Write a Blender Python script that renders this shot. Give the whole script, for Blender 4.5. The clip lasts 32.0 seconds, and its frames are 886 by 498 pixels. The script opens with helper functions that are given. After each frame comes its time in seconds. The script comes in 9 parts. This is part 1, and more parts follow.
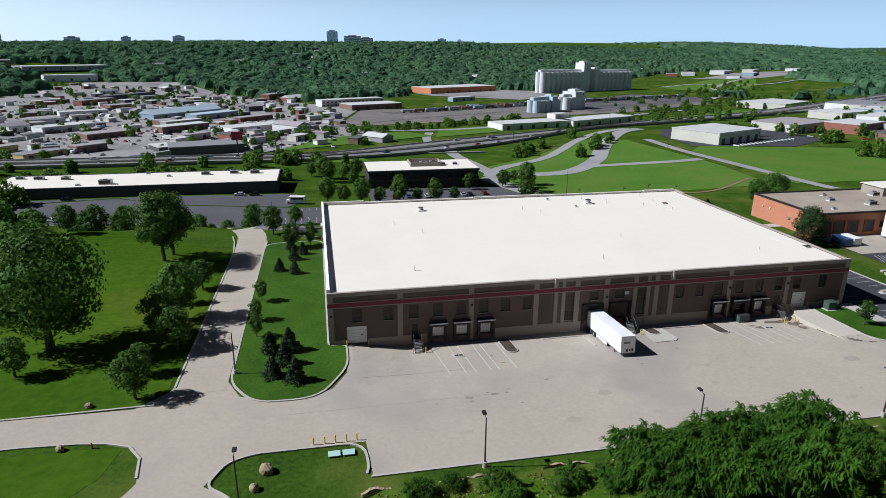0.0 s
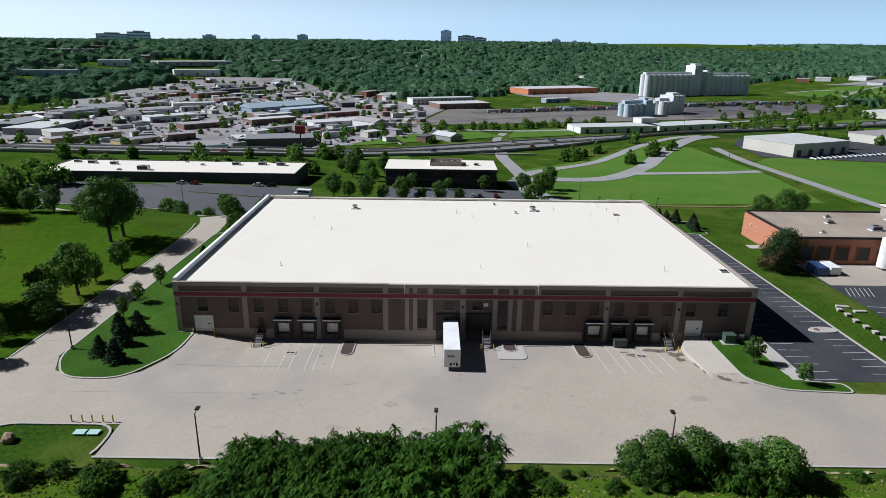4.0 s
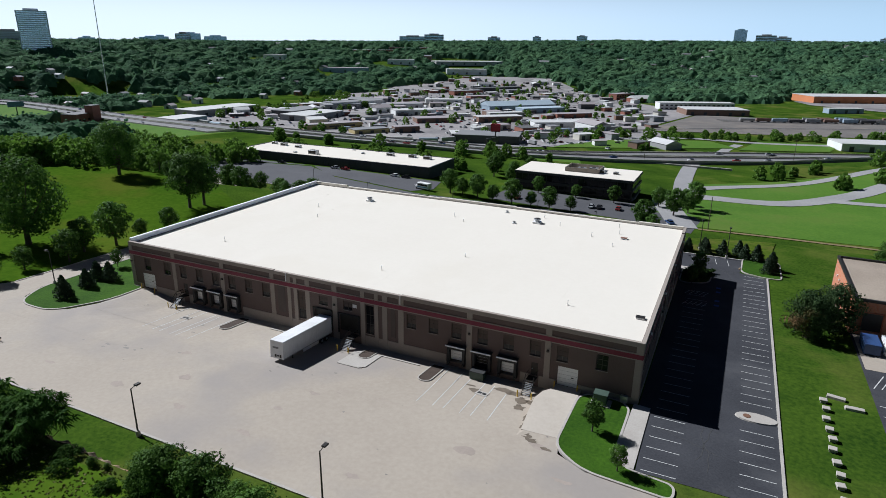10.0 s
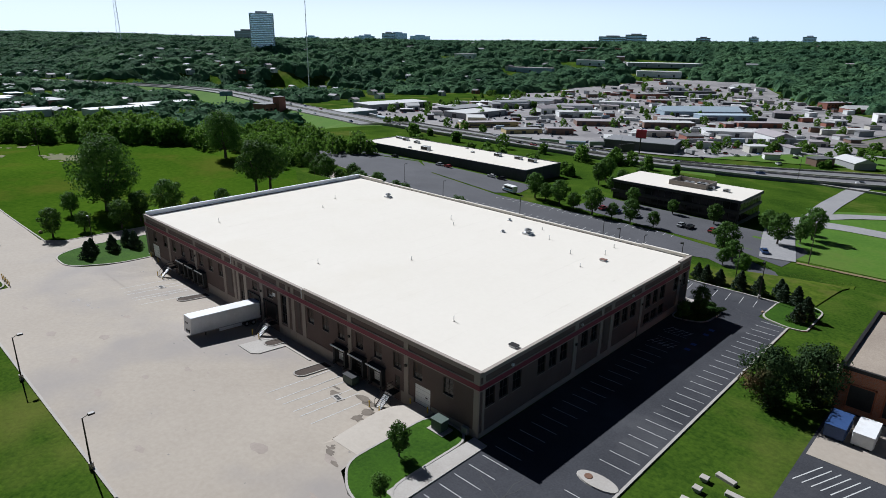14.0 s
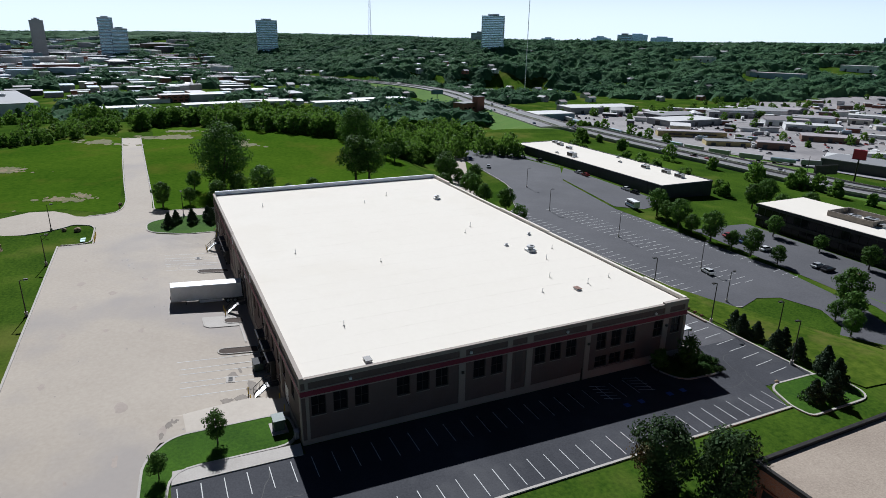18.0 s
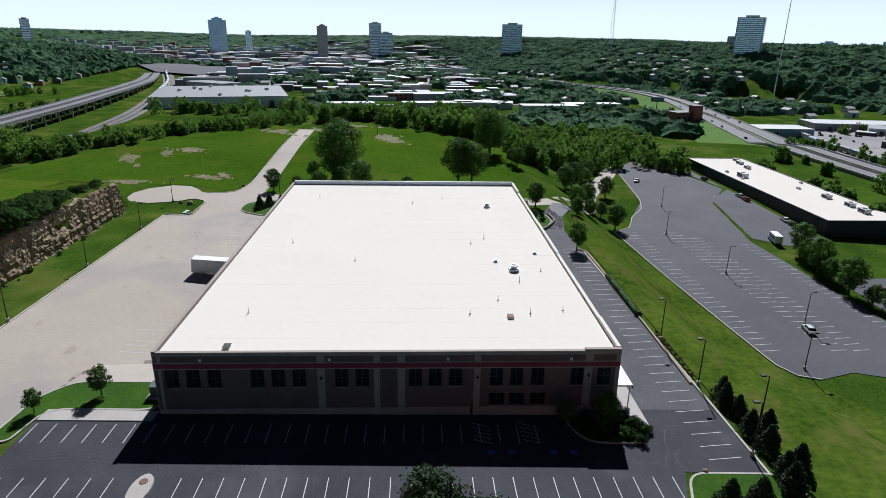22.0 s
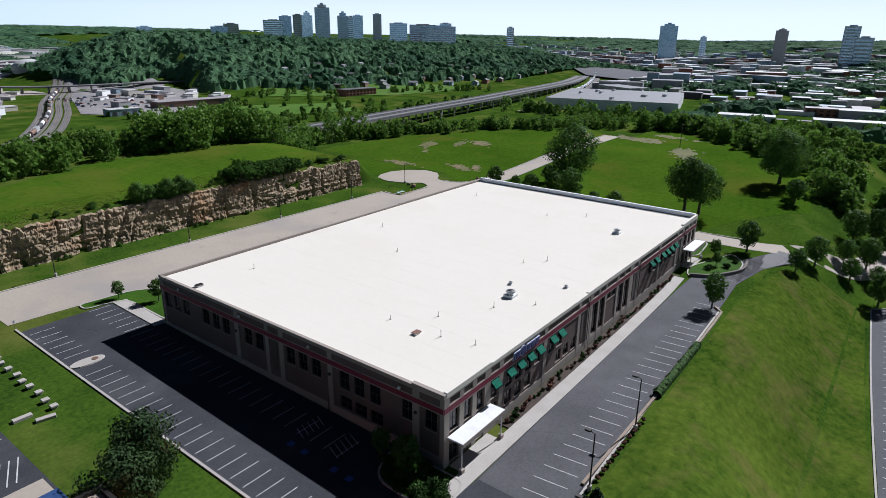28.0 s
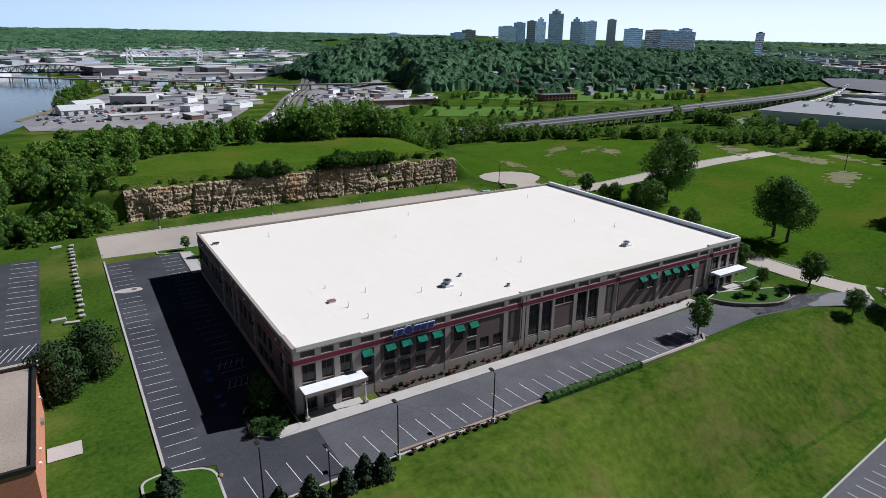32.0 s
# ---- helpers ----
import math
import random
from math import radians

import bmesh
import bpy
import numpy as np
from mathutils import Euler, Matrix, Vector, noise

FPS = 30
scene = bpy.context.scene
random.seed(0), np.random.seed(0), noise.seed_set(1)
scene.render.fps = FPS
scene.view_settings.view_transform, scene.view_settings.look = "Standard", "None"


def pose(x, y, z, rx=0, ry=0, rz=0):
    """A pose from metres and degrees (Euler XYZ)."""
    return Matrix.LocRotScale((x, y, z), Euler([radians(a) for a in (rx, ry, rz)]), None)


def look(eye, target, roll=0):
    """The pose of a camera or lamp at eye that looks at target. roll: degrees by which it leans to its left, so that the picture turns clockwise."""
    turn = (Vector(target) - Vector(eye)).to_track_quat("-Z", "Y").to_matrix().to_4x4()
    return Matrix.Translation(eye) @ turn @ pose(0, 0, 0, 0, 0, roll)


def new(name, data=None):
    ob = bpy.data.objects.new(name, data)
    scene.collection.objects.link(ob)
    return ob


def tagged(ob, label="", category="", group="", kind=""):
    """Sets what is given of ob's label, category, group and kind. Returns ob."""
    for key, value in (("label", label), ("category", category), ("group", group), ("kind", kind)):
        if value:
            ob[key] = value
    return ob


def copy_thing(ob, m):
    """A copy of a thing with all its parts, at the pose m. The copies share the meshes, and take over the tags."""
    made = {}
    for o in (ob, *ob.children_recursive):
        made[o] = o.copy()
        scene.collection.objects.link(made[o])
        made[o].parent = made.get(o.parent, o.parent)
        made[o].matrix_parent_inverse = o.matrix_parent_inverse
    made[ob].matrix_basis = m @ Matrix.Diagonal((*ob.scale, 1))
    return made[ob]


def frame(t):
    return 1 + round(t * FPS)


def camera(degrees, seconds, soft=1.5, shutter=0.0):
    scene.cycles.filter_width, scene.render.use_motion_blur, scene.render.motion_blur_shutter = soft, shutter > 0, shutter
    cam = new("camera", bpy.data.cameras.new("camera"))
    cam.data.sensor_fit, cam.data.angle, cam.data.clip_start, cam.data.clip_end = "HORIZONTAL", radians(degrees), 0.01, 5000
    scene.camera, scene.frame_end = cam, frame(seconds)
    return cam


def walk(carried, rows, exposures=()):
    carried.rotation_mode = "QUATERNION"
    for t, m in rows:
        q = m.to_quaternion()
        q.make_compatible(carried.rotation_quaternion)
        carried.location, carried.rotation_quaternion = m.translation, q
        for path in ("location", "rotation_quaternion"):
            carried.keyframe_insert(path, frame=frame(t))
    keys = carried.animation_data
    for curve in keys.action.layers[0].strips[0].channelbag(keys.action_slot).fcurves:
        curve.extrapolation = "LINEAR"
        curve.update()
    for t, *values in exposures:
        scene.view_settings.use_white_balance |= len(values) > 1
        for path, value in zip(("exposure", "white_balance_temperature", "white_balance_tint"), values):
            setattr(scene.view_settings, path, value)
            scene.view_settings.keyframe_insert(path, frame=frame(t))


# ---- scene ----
cam = camera(71.0, 32.0, soft=0.8)
PATH = [
    (0, (-0.259, -96.382, 48.639), (0.119, -94.518, 48.02), 0.4),
    (0.5, (5.162, -97.285, 48.585), (5.493, -95.411, 47.967), 0.6),
    (1, (10.766, -97.858, 48.584), (11.045, -95.976, 47.964), 0.6),
    (1.5, (16.399, -98.366, 48.716), (16.63, -96.479, 48.094), 0.6),
    (2, (22.065, -98.578, 48.697), (22.269, -96.688, 48.075), 0.6),
    (2.5, (27.747, -98.841, 48.695), (27.911, -96.947, 48.073), 0.7),
    (3, (33.597, -99.124, 48.764), (33.719, -97.228, 48.141), 0.6),
    (3.5, (39.248, -99.168, 48.809), (39.324, -97.269, 48.187), 0.7),
    (5.5, (61.201, -97.018, 48.759), (61.035, -95.126, 48.133), 1.0),
    (6, (66.778, -96.003, 48.672), (66.547, -94.118, 48.047), 0.8),
    (6.5, (71.976, -94.728, 48.726), (71.68, -92.853, 48.099), 1.0),
    (7, (77.258, -93.318, 48.745), (76.894, -91.454, 48.118), 1.1),
    (7.5, (82.356, -91.687, 48.693), (81.918, -89.839, 48.064), 1.1),
    (8, (87.445, -89.924, 48.645), (86.928, -88.097, 48.017), 1.1),
    (8.5, (92.683, -87.718, 48.566), (92.086, -85.916, 47.937), 0.8),
    (9, (97.713, -85.625, 48.425), (97.043, -83.847, 47.798), 0.8),
    (9.5, (102.718, -83.363, 48.396), (101.977, -81.614, 47.768), 0.6),
    (10, (107.453, -80.76, 48.503), (106.65, -79.04, 47.873), 0.7),
    (10.5, (112.137, -77.942, 48.489), (111.274, -76.252, 47.858), 0.7),
    (11, (116.722, -74.919, 48.479), (115.797, -73.262, 47.849), 0.7),
    (11.5, (121.318, -71.677, 48.544), (120.341, -70.05, 47.913), 0.8),
    (12, (125.762, -68.178, 48.545), (124.73, -66.585, 47.914), 0.9),
    (12.5, (130.058, -64.46, 48.626), (128.959, -62.914, 47.991), 0.9),
    (13, (134.263, -60.548, 48.727), (133.09, -59.058, 48.091), 0.9),
    (13.5, (138.622, -56.606, 48.693), (137.389, -55.166, 48.055), 0.9),
    (14, (142.774, -52.52, 48.655), (141.477, -51.138, 48.017), 1.0),
    (14.5, (146.455, -48.041, 48.748), (145.088, -46.73, 48.108), 1.0),
    (16.5, (159.484, -28.898, 49.049), (157.896, -27.866, 48.407), 1.1),
    (17, (162.208, -23.626, 49.18), (160.573, -22.671, 48.536), 1.1),
    (17.5, (164.624, -18.21, 49.181), (162.947, -17.331, 48.536), 1.1),
    (18, (166.93, -12.631, 49.276), (165.217, -11.824, 48.631), 1.0),
    (18.5, (168.932, -6.839, 49.361), (167.186, -6.11, 48.716), 0.9),
    (19, (170.534, -1.016, 49.51), (168.756, -0.368, 48.863), 1.0),
    (19.5, (172.063, 4.729, 49.524), (170.252, 5.278, 48.877), 1.0),
    (20, (173.304, 10.558, 49.6), (171.464, 11.003, 48.953), 1.1),
    (20.5, (174.104, 16.591, 49.668), (172.245, 16.946, 49.02), 1.0),
    (21, (174.533, 22.699, 49.716), (172.659, 22.965, 49.069), 1.0),
    (21.5, (174.7, 28.716, 49.79), (172.816, 28.897, 49.144), 1.1),
    (22, (174.708, 34.665, 49.848), (172.817, 34.754, 49.201), 1.0),
    (22.5, (174.573, 40.408, 49.956), (172.681, 40.401, 49.307), 1.0),
    (23, (174.005, 46.353, 49.945), (172.116, 46.245, 49.296), 0.9),
    (23.5, (173.139, 52.292, 50.016), (171.259, 52.081, 49.366), 0.9),
    (24, (171.957, 58.19, 49.942), (170.092, 57.874, 49.293), 0.9),
    (24.5, (170.446, 64.082, 49.822), (168.603, 63.658, 49.173), 0.7),
    (25, (168.594, 69.859, 49.904), (166.779, 69.326, 49.255), 0.7),
    (25.5, (166.395, 75.477, 49.934), (164.615, 74.837, 49.284), 0.7),
    (27.5, (154.658, 95.869, 50.205), (153.079, 94.829, 49.554), 0.9),
    (28, (151.045, 100.689, 50.086), (149.536, 99.549, 49.437), 0.7),
    (28.5, (147.194, 105.234, 50.18), (145.747, 104.016, 49.528), 0.8),
    (29, (143.806, 110.004, 50.14), (142.391, 108.75, 49.49), 0.7),
    (29.5, (140.777, 114.976, 50.049), (139.412, 113.665, 49.402), 0.6),
    (30, (137.993, 120.08, 49.956), (136.714, 118.685, 49.312), 0.5),
    (30.5, (134.911, 124.943, 49.849), (133.705, 123.483, 49.208), 0.4),
    (31, (131.418, 129.587, 49.956), (130.274, 128.076, 49.317), 0.6),
    (31.5, (127.424, 133.945, 50.246), (126.352, 132.383, 49.606), 0.7),
    (32, (123.085, 137.853, 50.438), (122.081, 136.246, 49.797), 0.7),
]
walk(cam, [(t, look(eye, target, roll)) for t, eye, target, roll in PATH], exposures=[(0.0, 0.0, 5680, 10), (14.0, 0.0, 5680, 10), (24.0, 0.0, 5670, 12), (32.0, 0.0, 5650, 14)])

# ---- daylight: clear summer sky, sun from the west ----
SUN = Vector((-1.13, 0.17, 1.0)).normalized()
world = bpy.data.worlds.new("clear_sky")
scene.world = world
world.use_nodes = True
wn = world.node_tree.nodes
sky = wn.new("ShaderNodeTexSky")
sky.sky_type, sky.sun_disc = "NISHITA", False
sky.sun_elevation = math.asin(SUN.z)
sky.sun_rotation = math.atan2(SUN.x, SUN.y)
sky.altitude, sky.air_density, sky.dust_density, sky.ozone_density = 250, 0.6, 0.2, 2.5
wn["Background"].inputs["Strength"].default_value = 0.022
# pale summer haze that brightens the sky towards the horizon
wl = world.node_tree.links
tc = wn.new("ShaderNodeTexCoord")
sz = wn.new("ShaderNodeSeparateXYZ")
hz = wn.new("ShaderNodeMapRange")
hz.interpolation_type = "SMOOTHERSTEP"
hz.inputs[1].default_value, hz.inputs[2].default_value, hz.inputs[3].default_value, hz.inputs[4].default_value = 0.0, 0.21, 0.87, 0.0
mixer = wn.new("ShaderNodeMix")
mixer.data_type = "RGBA"
# the haze is whiter on the sunward side
aur = wn.new("ShaderNodeMapRange")
aur.interpolation_type = "SMOOTHERSTEP"
aur.inputs[1].default_value, aur.inputs[2].default_value, aur.inputs[3].default_value, aur.inputs[4].default_value = 0.5, -1.0, 0.0, 1.0
tone = wn.new("ShaderNodeMix")
tone.data_type = "RGBA"
tone.inputs[6].default_value, tone.inputs[7].default_value = (26.2, 35.4, 42.2, 1), (46.5, 50.5, 52.0, 1)
wl.new(sz.outputs["X"], aur.inputs[0])
wl.new(aur.outputs[0], tone.inputs[0])
wl.new(tone.outputs[2], mixer.inputs[7])
wl.new(tc.outputs["Generated"], sz.inputs[0])
wl.new(sz.outputs["Z"], hz.inputs[0])
wl.new(hz.outputs[0], mixer.inputs[0])
wl.new(sky.outputs["Color"], mixer.inputs[6])
wl.new(mixer.outputs[2], wn["Background"].inputs["Color"])
sun = new("sun", bpy.data.lights.new("sun", "SUN"))
sun.data.energy, sun.data.angle, sun.data.color = 6.5, radians(0.53), (1.0, 0.965, 0.91)
sun.matrix_world = look((0, 0, 300), tuple(Vector((0, 0, 300)) - SUN))


# ---- materials ----
def M(name, c1, c2, rough=0.85, s1=0.15, s2=3.0, bump=0.0, metal=0.0, c3=None, s3=0.03, mix3=0.5, spec=0.5, per=0.0, stretch=None, trans=0.0):
    """A node material: fine grain (s2) between c1 and c2, broad stains (s1), an optional third tone in patches (s3), relief, and per-object change."""
    m = bpy.data.materials.new(name)
    m.use_nodes = True
    n, k = m.node_tree.nodes, m.node_tree.links
    b = n["Principled BSDF"]
    b.inputs["Roughness"].default_value, b.inputs["Metallic"].default_value = rough, metal
    b.inputs["Specular IOR Level"].default_value = spec
    geo = n.new("ShaderNodeNewGeometry")
    pos = geo.outputs["Position"]
    if stretch:
        mp = n.new("ShaderNodeMapping")
        mp.inputs["Scale"].default_value = stretch
        k.new(pos, mp.inputs["Vector"])
        pos = mp.outputs["Vector"]

    def tex(scale, detail):
        t = n.new("ShaderNodeTexNoise")
        t.inputs["Scale"].default_value, t.inputs["Detail"].default_value, t.inputs["Roughness"].default_value = scale, detail, 0.62
        k.new(pos, t.inputs["Vector"])
        return t.outputs["Fac"]

    def ramp(fac, lo, hi):
        r = n.new("ShaderNodeMapRange")
        r.inputs[1].default_value, r.inputs[2].default_value = lo, hi
        k.new(fac, r.inputs[0])
        return r.outputs[0]

    def blend(fac, a, c):
        x = n.new("ShaderNodeMix")
        x.data_type = "RGBA"
        if isinstance(fac, float):
            x.inputs[0].default_value = fac
        else:
            k.new(fac, x.inputs[0])
        for slot, v in ((6, a), (7, c)):
            if isinstance(v, tuple):
                x.inputs[slot].default_value = (*v, 1)
            else:
                k.new(v, x.inputs[slot])
        return x.outputs[2]

    fine, broad = tex(s2, 5), tex(s1, 3)
    add = n.new("ShaderNodeMath")
    add.operation = "ADD"
    k.new(fine, add.inputs[0])
    k.new(broad, add.inputs[1])
    colour = blend(ramp(add.outputs[0], 0.7, 1.3), c1, c2)
    if c3:
        patch = ramp(tex(s3, 4), 0.52, 0.66)
        mul = n.new("ShaderNodeMath")
        mul.operation = "MULTIPLY"
        mul.inputs[1].default_value = mix3
        k.new(patch, mul.inputs[0])
        colour = blend(mul.outputs[0], colour, c3)
    if per:
        info = n.new("ShaderNodeObjectInfo")
        hsv = n.new("ShaderNodeHueSaturation")
        k.new(ramp(info.outputs["Random"], 0, 1), hsv.inputs["Value"])
        mr = hsv.inputs["Value"].links[0].from_node
        mr.inputs[3].default_value, mr.inputs[4].default_value = 1 - per, 1 + per
        k.new(colour, hsv.inputs["Color"])
        colour = hsv.outputs["Color"]
    k.new(colour, b.inputs["Base Color"])
    if trans:
        tl = n.new("ShaderNodeBsdfTranslucent")
        ms = n.new("ShaderNodeMixShader")
        ms.inputs[0].default_value = trans
        k.new(colour, tl.inputs["Color"])
        k.new(b.outputs[0], ms.inputs[1])
        k.new(tl.outputs[0], ms.inputs[2])
        k.new(ms.outputs[0], n["Material Output"].inputs["Surface"])
    if bump:
        bp = n.new("ShaderNodeBump")
        bp.inputs["Strength"].default_value, bp.inputs["Distance"].default_value = min(1.0, bump), 0.1 if bump <= 1 else bump * 0.1
        k.new(fine, bp.inputs["Height"])
        k.new(bp.outputs["Normal"], b.inputs["Normal"])
    return m


GROUND = M("ground_cover", (0.017, 0.042, 0.006), (0.064, 0.112, 0.012), 0.95, 0.05, 1.6, 0.7, c3=(0.118, 0.116, 0.030), s3=0.025, mix3=0.6, spec=0.0)
LAWN = M("lush_lawn", (0.020, 0.055, 0.004), (0.048, 0.110, 0.007), 0.95, 0.12, 2.2, 0.8, spec=0.1)
CONCRETE = M("yard_concrete", (0.312, 0.266, 0.214), (0.38, 0.33, 0.268), 0.9, 0.035, 1.6, 0.03, c3=(0.262, 0.236, 0.218), s3=0.028, mix3=0.7)
WALK = M("walk_concrete", (0.34, 0.31, 0.275), (0.42, 0.39, 0.35), 0.9, 0.3, 4.0, 0.1)
KERB = M("kerb_concrete", (0.32, 0.295, 0.26), (0.42, 0.39, 0.35), 0.9, 0.4, 4.0, 0.1)
ASPHALT = M("lot_asphalt", (0.028, 0.029, 0.034), (0.054, 0.055, 0.062), 0.92, 0.1, 4.0, 0.2, c3=(0.085, 0.085, 0.088), s3=0.09, mix3=0.4, spec=0.25)
ASPHALT_OLD = M("faded_asphalt", (0.048, 0.048, 0.054), (0.082, 0.081, 0.088), 0.92, 0.06, 2.0, 0.15, c3=(0.06, 0.06, 0.063), s3=0.05, mix3=0.5)
ROOFWHITE = M("white_roof_membrane", (0.655, 0.608, 0.53), (0.68, 0.634, 0.556), 0.95, 0.06, 1.2, 0.02, c3=(0.635, 0.585, 0.50), s3=0.05, mix3=0.5, spec=0.1)
WALLBROWN = M("brown_render", (0.112, 0.082, 0.073), (0.146, 0.110, 0.099), 0.88, 0.2, 6.0, 0.1, spec=0.2)
WALLTAN = M("tan_render", (0.265, 0.225, 0.190), (0.32, 0.276, 0.237), 0.88, 0.2, 6.0, 0.1)
GREYWALL = M("grey_panel_wall", (0.04, 0.041, 0.048), (0.06, 0.061, 0.07), 0.7, 0.1, 2.0, 0.05)
BRICKRED = M("red_brick", (0.27, 0.085, 0.04), (0.36, 0.12, 0.06), 0.9, 0.2, 8.0, 0.2)
GRAVEL = M("gravel_roof", (0.22, 0.175, 0.135), (0.36, 0.30, 0.235), 0.95, 0.1, 4.0, 0.4)
BARK = M("bark", (0.05, 0.04, 0.03), (0.11, 0.09, 0.07), 0.95, 1.0, 8.0, 0.6)
LEAF = M("broad_leaves", (0.036, 0.085, 0.014), (0.098, 0.185, 0.03), 0.7, 0.3, 1.2, per=0.2, spec=0.12, trans=0.3)
NEEDLE = M("dark_needles", (0.02, 0.042, 0.02), (0.045, 0.07, 0.03), 0.8, 0.4, 2.0, per=0.2, spec=0.3, trans=0.15)
BRONZE = M("bronze_needles", (0.018, 0.042, 0.014), (0.048, 0.075, 0.024), 0.8, 0.3, 2.0, c3=(0.17, 0.095, 0.045), s3=0.10, mix3=0.85, spec=0.1, trans=0.15)
# leaves of the far woods; their blue lean is some distance haze in the colour
WOODS = M("hazed_woodland_leaves", (0.030, 0.078, 0.044), (0.122, 0.222, 0.104), 0.9, 0.009, 0.10, 2.0, c3=(0.045, 0.105, 0.062), s3=0.006, mix3=0.6, spec=0.05, trans=0.35)
ROCK = M("limestone", (0.15, 0.108, 0.066), (0.40, 0.305, 0.195), 0.95, 0.35, 1.5, 0.6, c3=(0.26, 0.125, 0.05), s3=0.09, mix3=0.7)
BELT = M("woodland_belt_leaves", (0.065, 0.140, 0.018), (0.155, 0.265, 0.040), 0.7, 0.12, 0.8, spec=0.15, trans=0.42)
DRIVE = M("grey_drive_asphalt", (0.062, 0.061, 0.066), (0.108, 0.106, 0.111), 0.92, 0.08, 3.0, 0.2, c3=(0.06, 0.06, 0.063), s3=0.06, mix3=0.5, spec=0.25)
WHITEPAINT = M("line_paint", (0.40, 0.40, 0.39), (0.56, 0.56, 0.54), 0.8, 0.5, 6.0)


# ---- ground shape ----
def S(a, b, v):
    u = min(1.0, max(0.0, (v - a) / (b - a)))
    return u * u * (3 - 2 * u)


def ramp01(a, b, v):
    return min(1.0, max(0.0, (v - a) / (b - a)))


def pad(x, y):
    """The graded site: the truck court falls towards the docks, and stays up at the drive-in doors."""
    dock_fall = 1.05 * ramp01(3.5, 13.0, x) * ramp01(88.6, 87.4, x) * ramp01(-15.0, -2.0, y) * ramp01(6.0, 2.0, y)
    return 0.5 + 0.021 * max(0.0, min(45.0, -y)) - 0.014 * max(0.0, min(80.0, y)) - dock_fall


def bluff_top(x):
    return 9.0 * S(-9, 4, x) * (1 - 0.25 * S(112, 150, x))


# outer rim of the land: bearing in degrees, rise of its skyline seen from the hill, where the rise begins and ends
RIM = [(-180, 0.05, 1400, 3000), (-166, -0.14, 2400, 4300), (-150, 0.08, 2400, 4300), (-128, 0.26, 2800, 4500), (-108, 0.42, 3200, 4600), (-89, 0.48, 3200, 4600), (-50, 0.4, 3000, 4600), (30, 0.2, 1600, 3200), (46, 0.1, 1500, 3600), (54, 0.5, 1500, 3600), (69, 0.55, 1300, 3000), (80, 0.42, 1250, 2350), (100, 0.3, 1000, 2000), (112, 0.12, 950, 1900), (125, -0.06, 850, 1700), (147, -0.14, 680, 1480), (160, 0.05, 720, 1550), (180, 0.05, 1400, 3000)]


def rim(x, y):
    a = math.degrees(math.atan2(y, x))
    for p, q in zip(RIM, RIM[1:]):
        if p[0] <= a <= q[0]:
            u = (a - p[0]) / (q[0] - p[0])
            return [p[k] + (q[k] - p[k]) * u for k in (1, 2, 3)]
    return [0.1, 2000, 4000]


def off_ridge(x, y):
    """Distance from the crest of the long wooded bluff, and how far along it."""
    u = ((x + 444) * -631 + (y + 977) * 211) / 442682.0
    c = min(1.0, max(0.0, u))
    d = math.hypot(x + 444 + 631 * c, y + 977 - 211 * c)
    return d * (1.5 if u < 0 else 1.0), c


def h(x, y):
    """Height of the ground: the graded site, the quarried bluff to the south, the bank down to the north, the valleys and the hills."""
    z = pad(x, y)
    z += 2.6 * S(-35, -120, x) + 1.8 * S(-24, -40, x) * S(20, 60, y) * (1 - S(80, 110, y))
    z += bluff_top(x) * S(-47.9, -49.5, y) + 2.0 * S(-50, -85, y) * S(-9, 20, x)
    east = S(110, 230, x)
    low = -10.6 - 0.02 * (max(-60.0, min(90.0, x)) + 15) - (2.0 * S(150, 215, y) + 3.0 * S(225, 300, y)) * (1 - east) + 2.0 * east
    s0 = 81 + 12 * S(60, 125, x) - 8 * S(-20, -60, x)
    z += (low - z) * S(s0, s0 + 20 + 25 * S(60, 130, x) + 15 * S(-20, -60, x), y)
    v = -25.0 - 8.0 * S(200, 400, y)
    out = max(S(-205, -310, x), S(-112, -205, y), S(285, 370, y - 0.33 * max(0.0, x)))
    z += (v - z) * out
    r = math.hypot(x, y)
    if r > 1000:
        el, r0, r1 = rim(x, y)
        z += (36 + r * math.tan(math.radians(el)) - z) * S(r0, r1, r)
    if x < -100 and y < -300:
        d, c = off_ridge(x, y)
        z += (66 - 20 * c) * (1 - S(30, 420, d))
    z += 62 * math.exp(-(((x - 1500) / 420) ** 2 + ((y - 1050) / 330) ** 2)) if x > 500 else 0
    if r > 1100:
        z += 6 * noise.noise((x * 0.0035, y * 0.0035, 1.0)) * S(1100, 1700, r)
    return z


def part(name, bm, material, parent=None, label="", smooth=False):
    me = bpy.data.meshes.new(name)
    if isinstance(bm, tuple):
        me.from_pydata(*bm)
    else:
        bm.to_mesh(me)
        bm.free()
    me.materials.append(material)
    if smooth:
        me.polygons.foreach_set("use_smooth", [True] * len(me.polygons))
    ob = new(name, me)
    if parent:
        ob.parent = parent
    if label:
        ob["label"] = label
    return ob


def thing(name, m=None, label="", category="", group="", kind=""):
    ob = new(name)
    if m is not None:
        ob.matrix_world = m
    return tagged(ob, label, category, group, kind)


def axis_steps(near, fine, far, growth):
    """Grid lines: even steps in the middle, growing outwards."""
    a, v, st = [0.0], 0.0, fine
    while v < far:
        if v >= near:
            st *= growth
        v += st
        a.append(min(v, far))
    return [-q for q in a[:0:-1]] + a


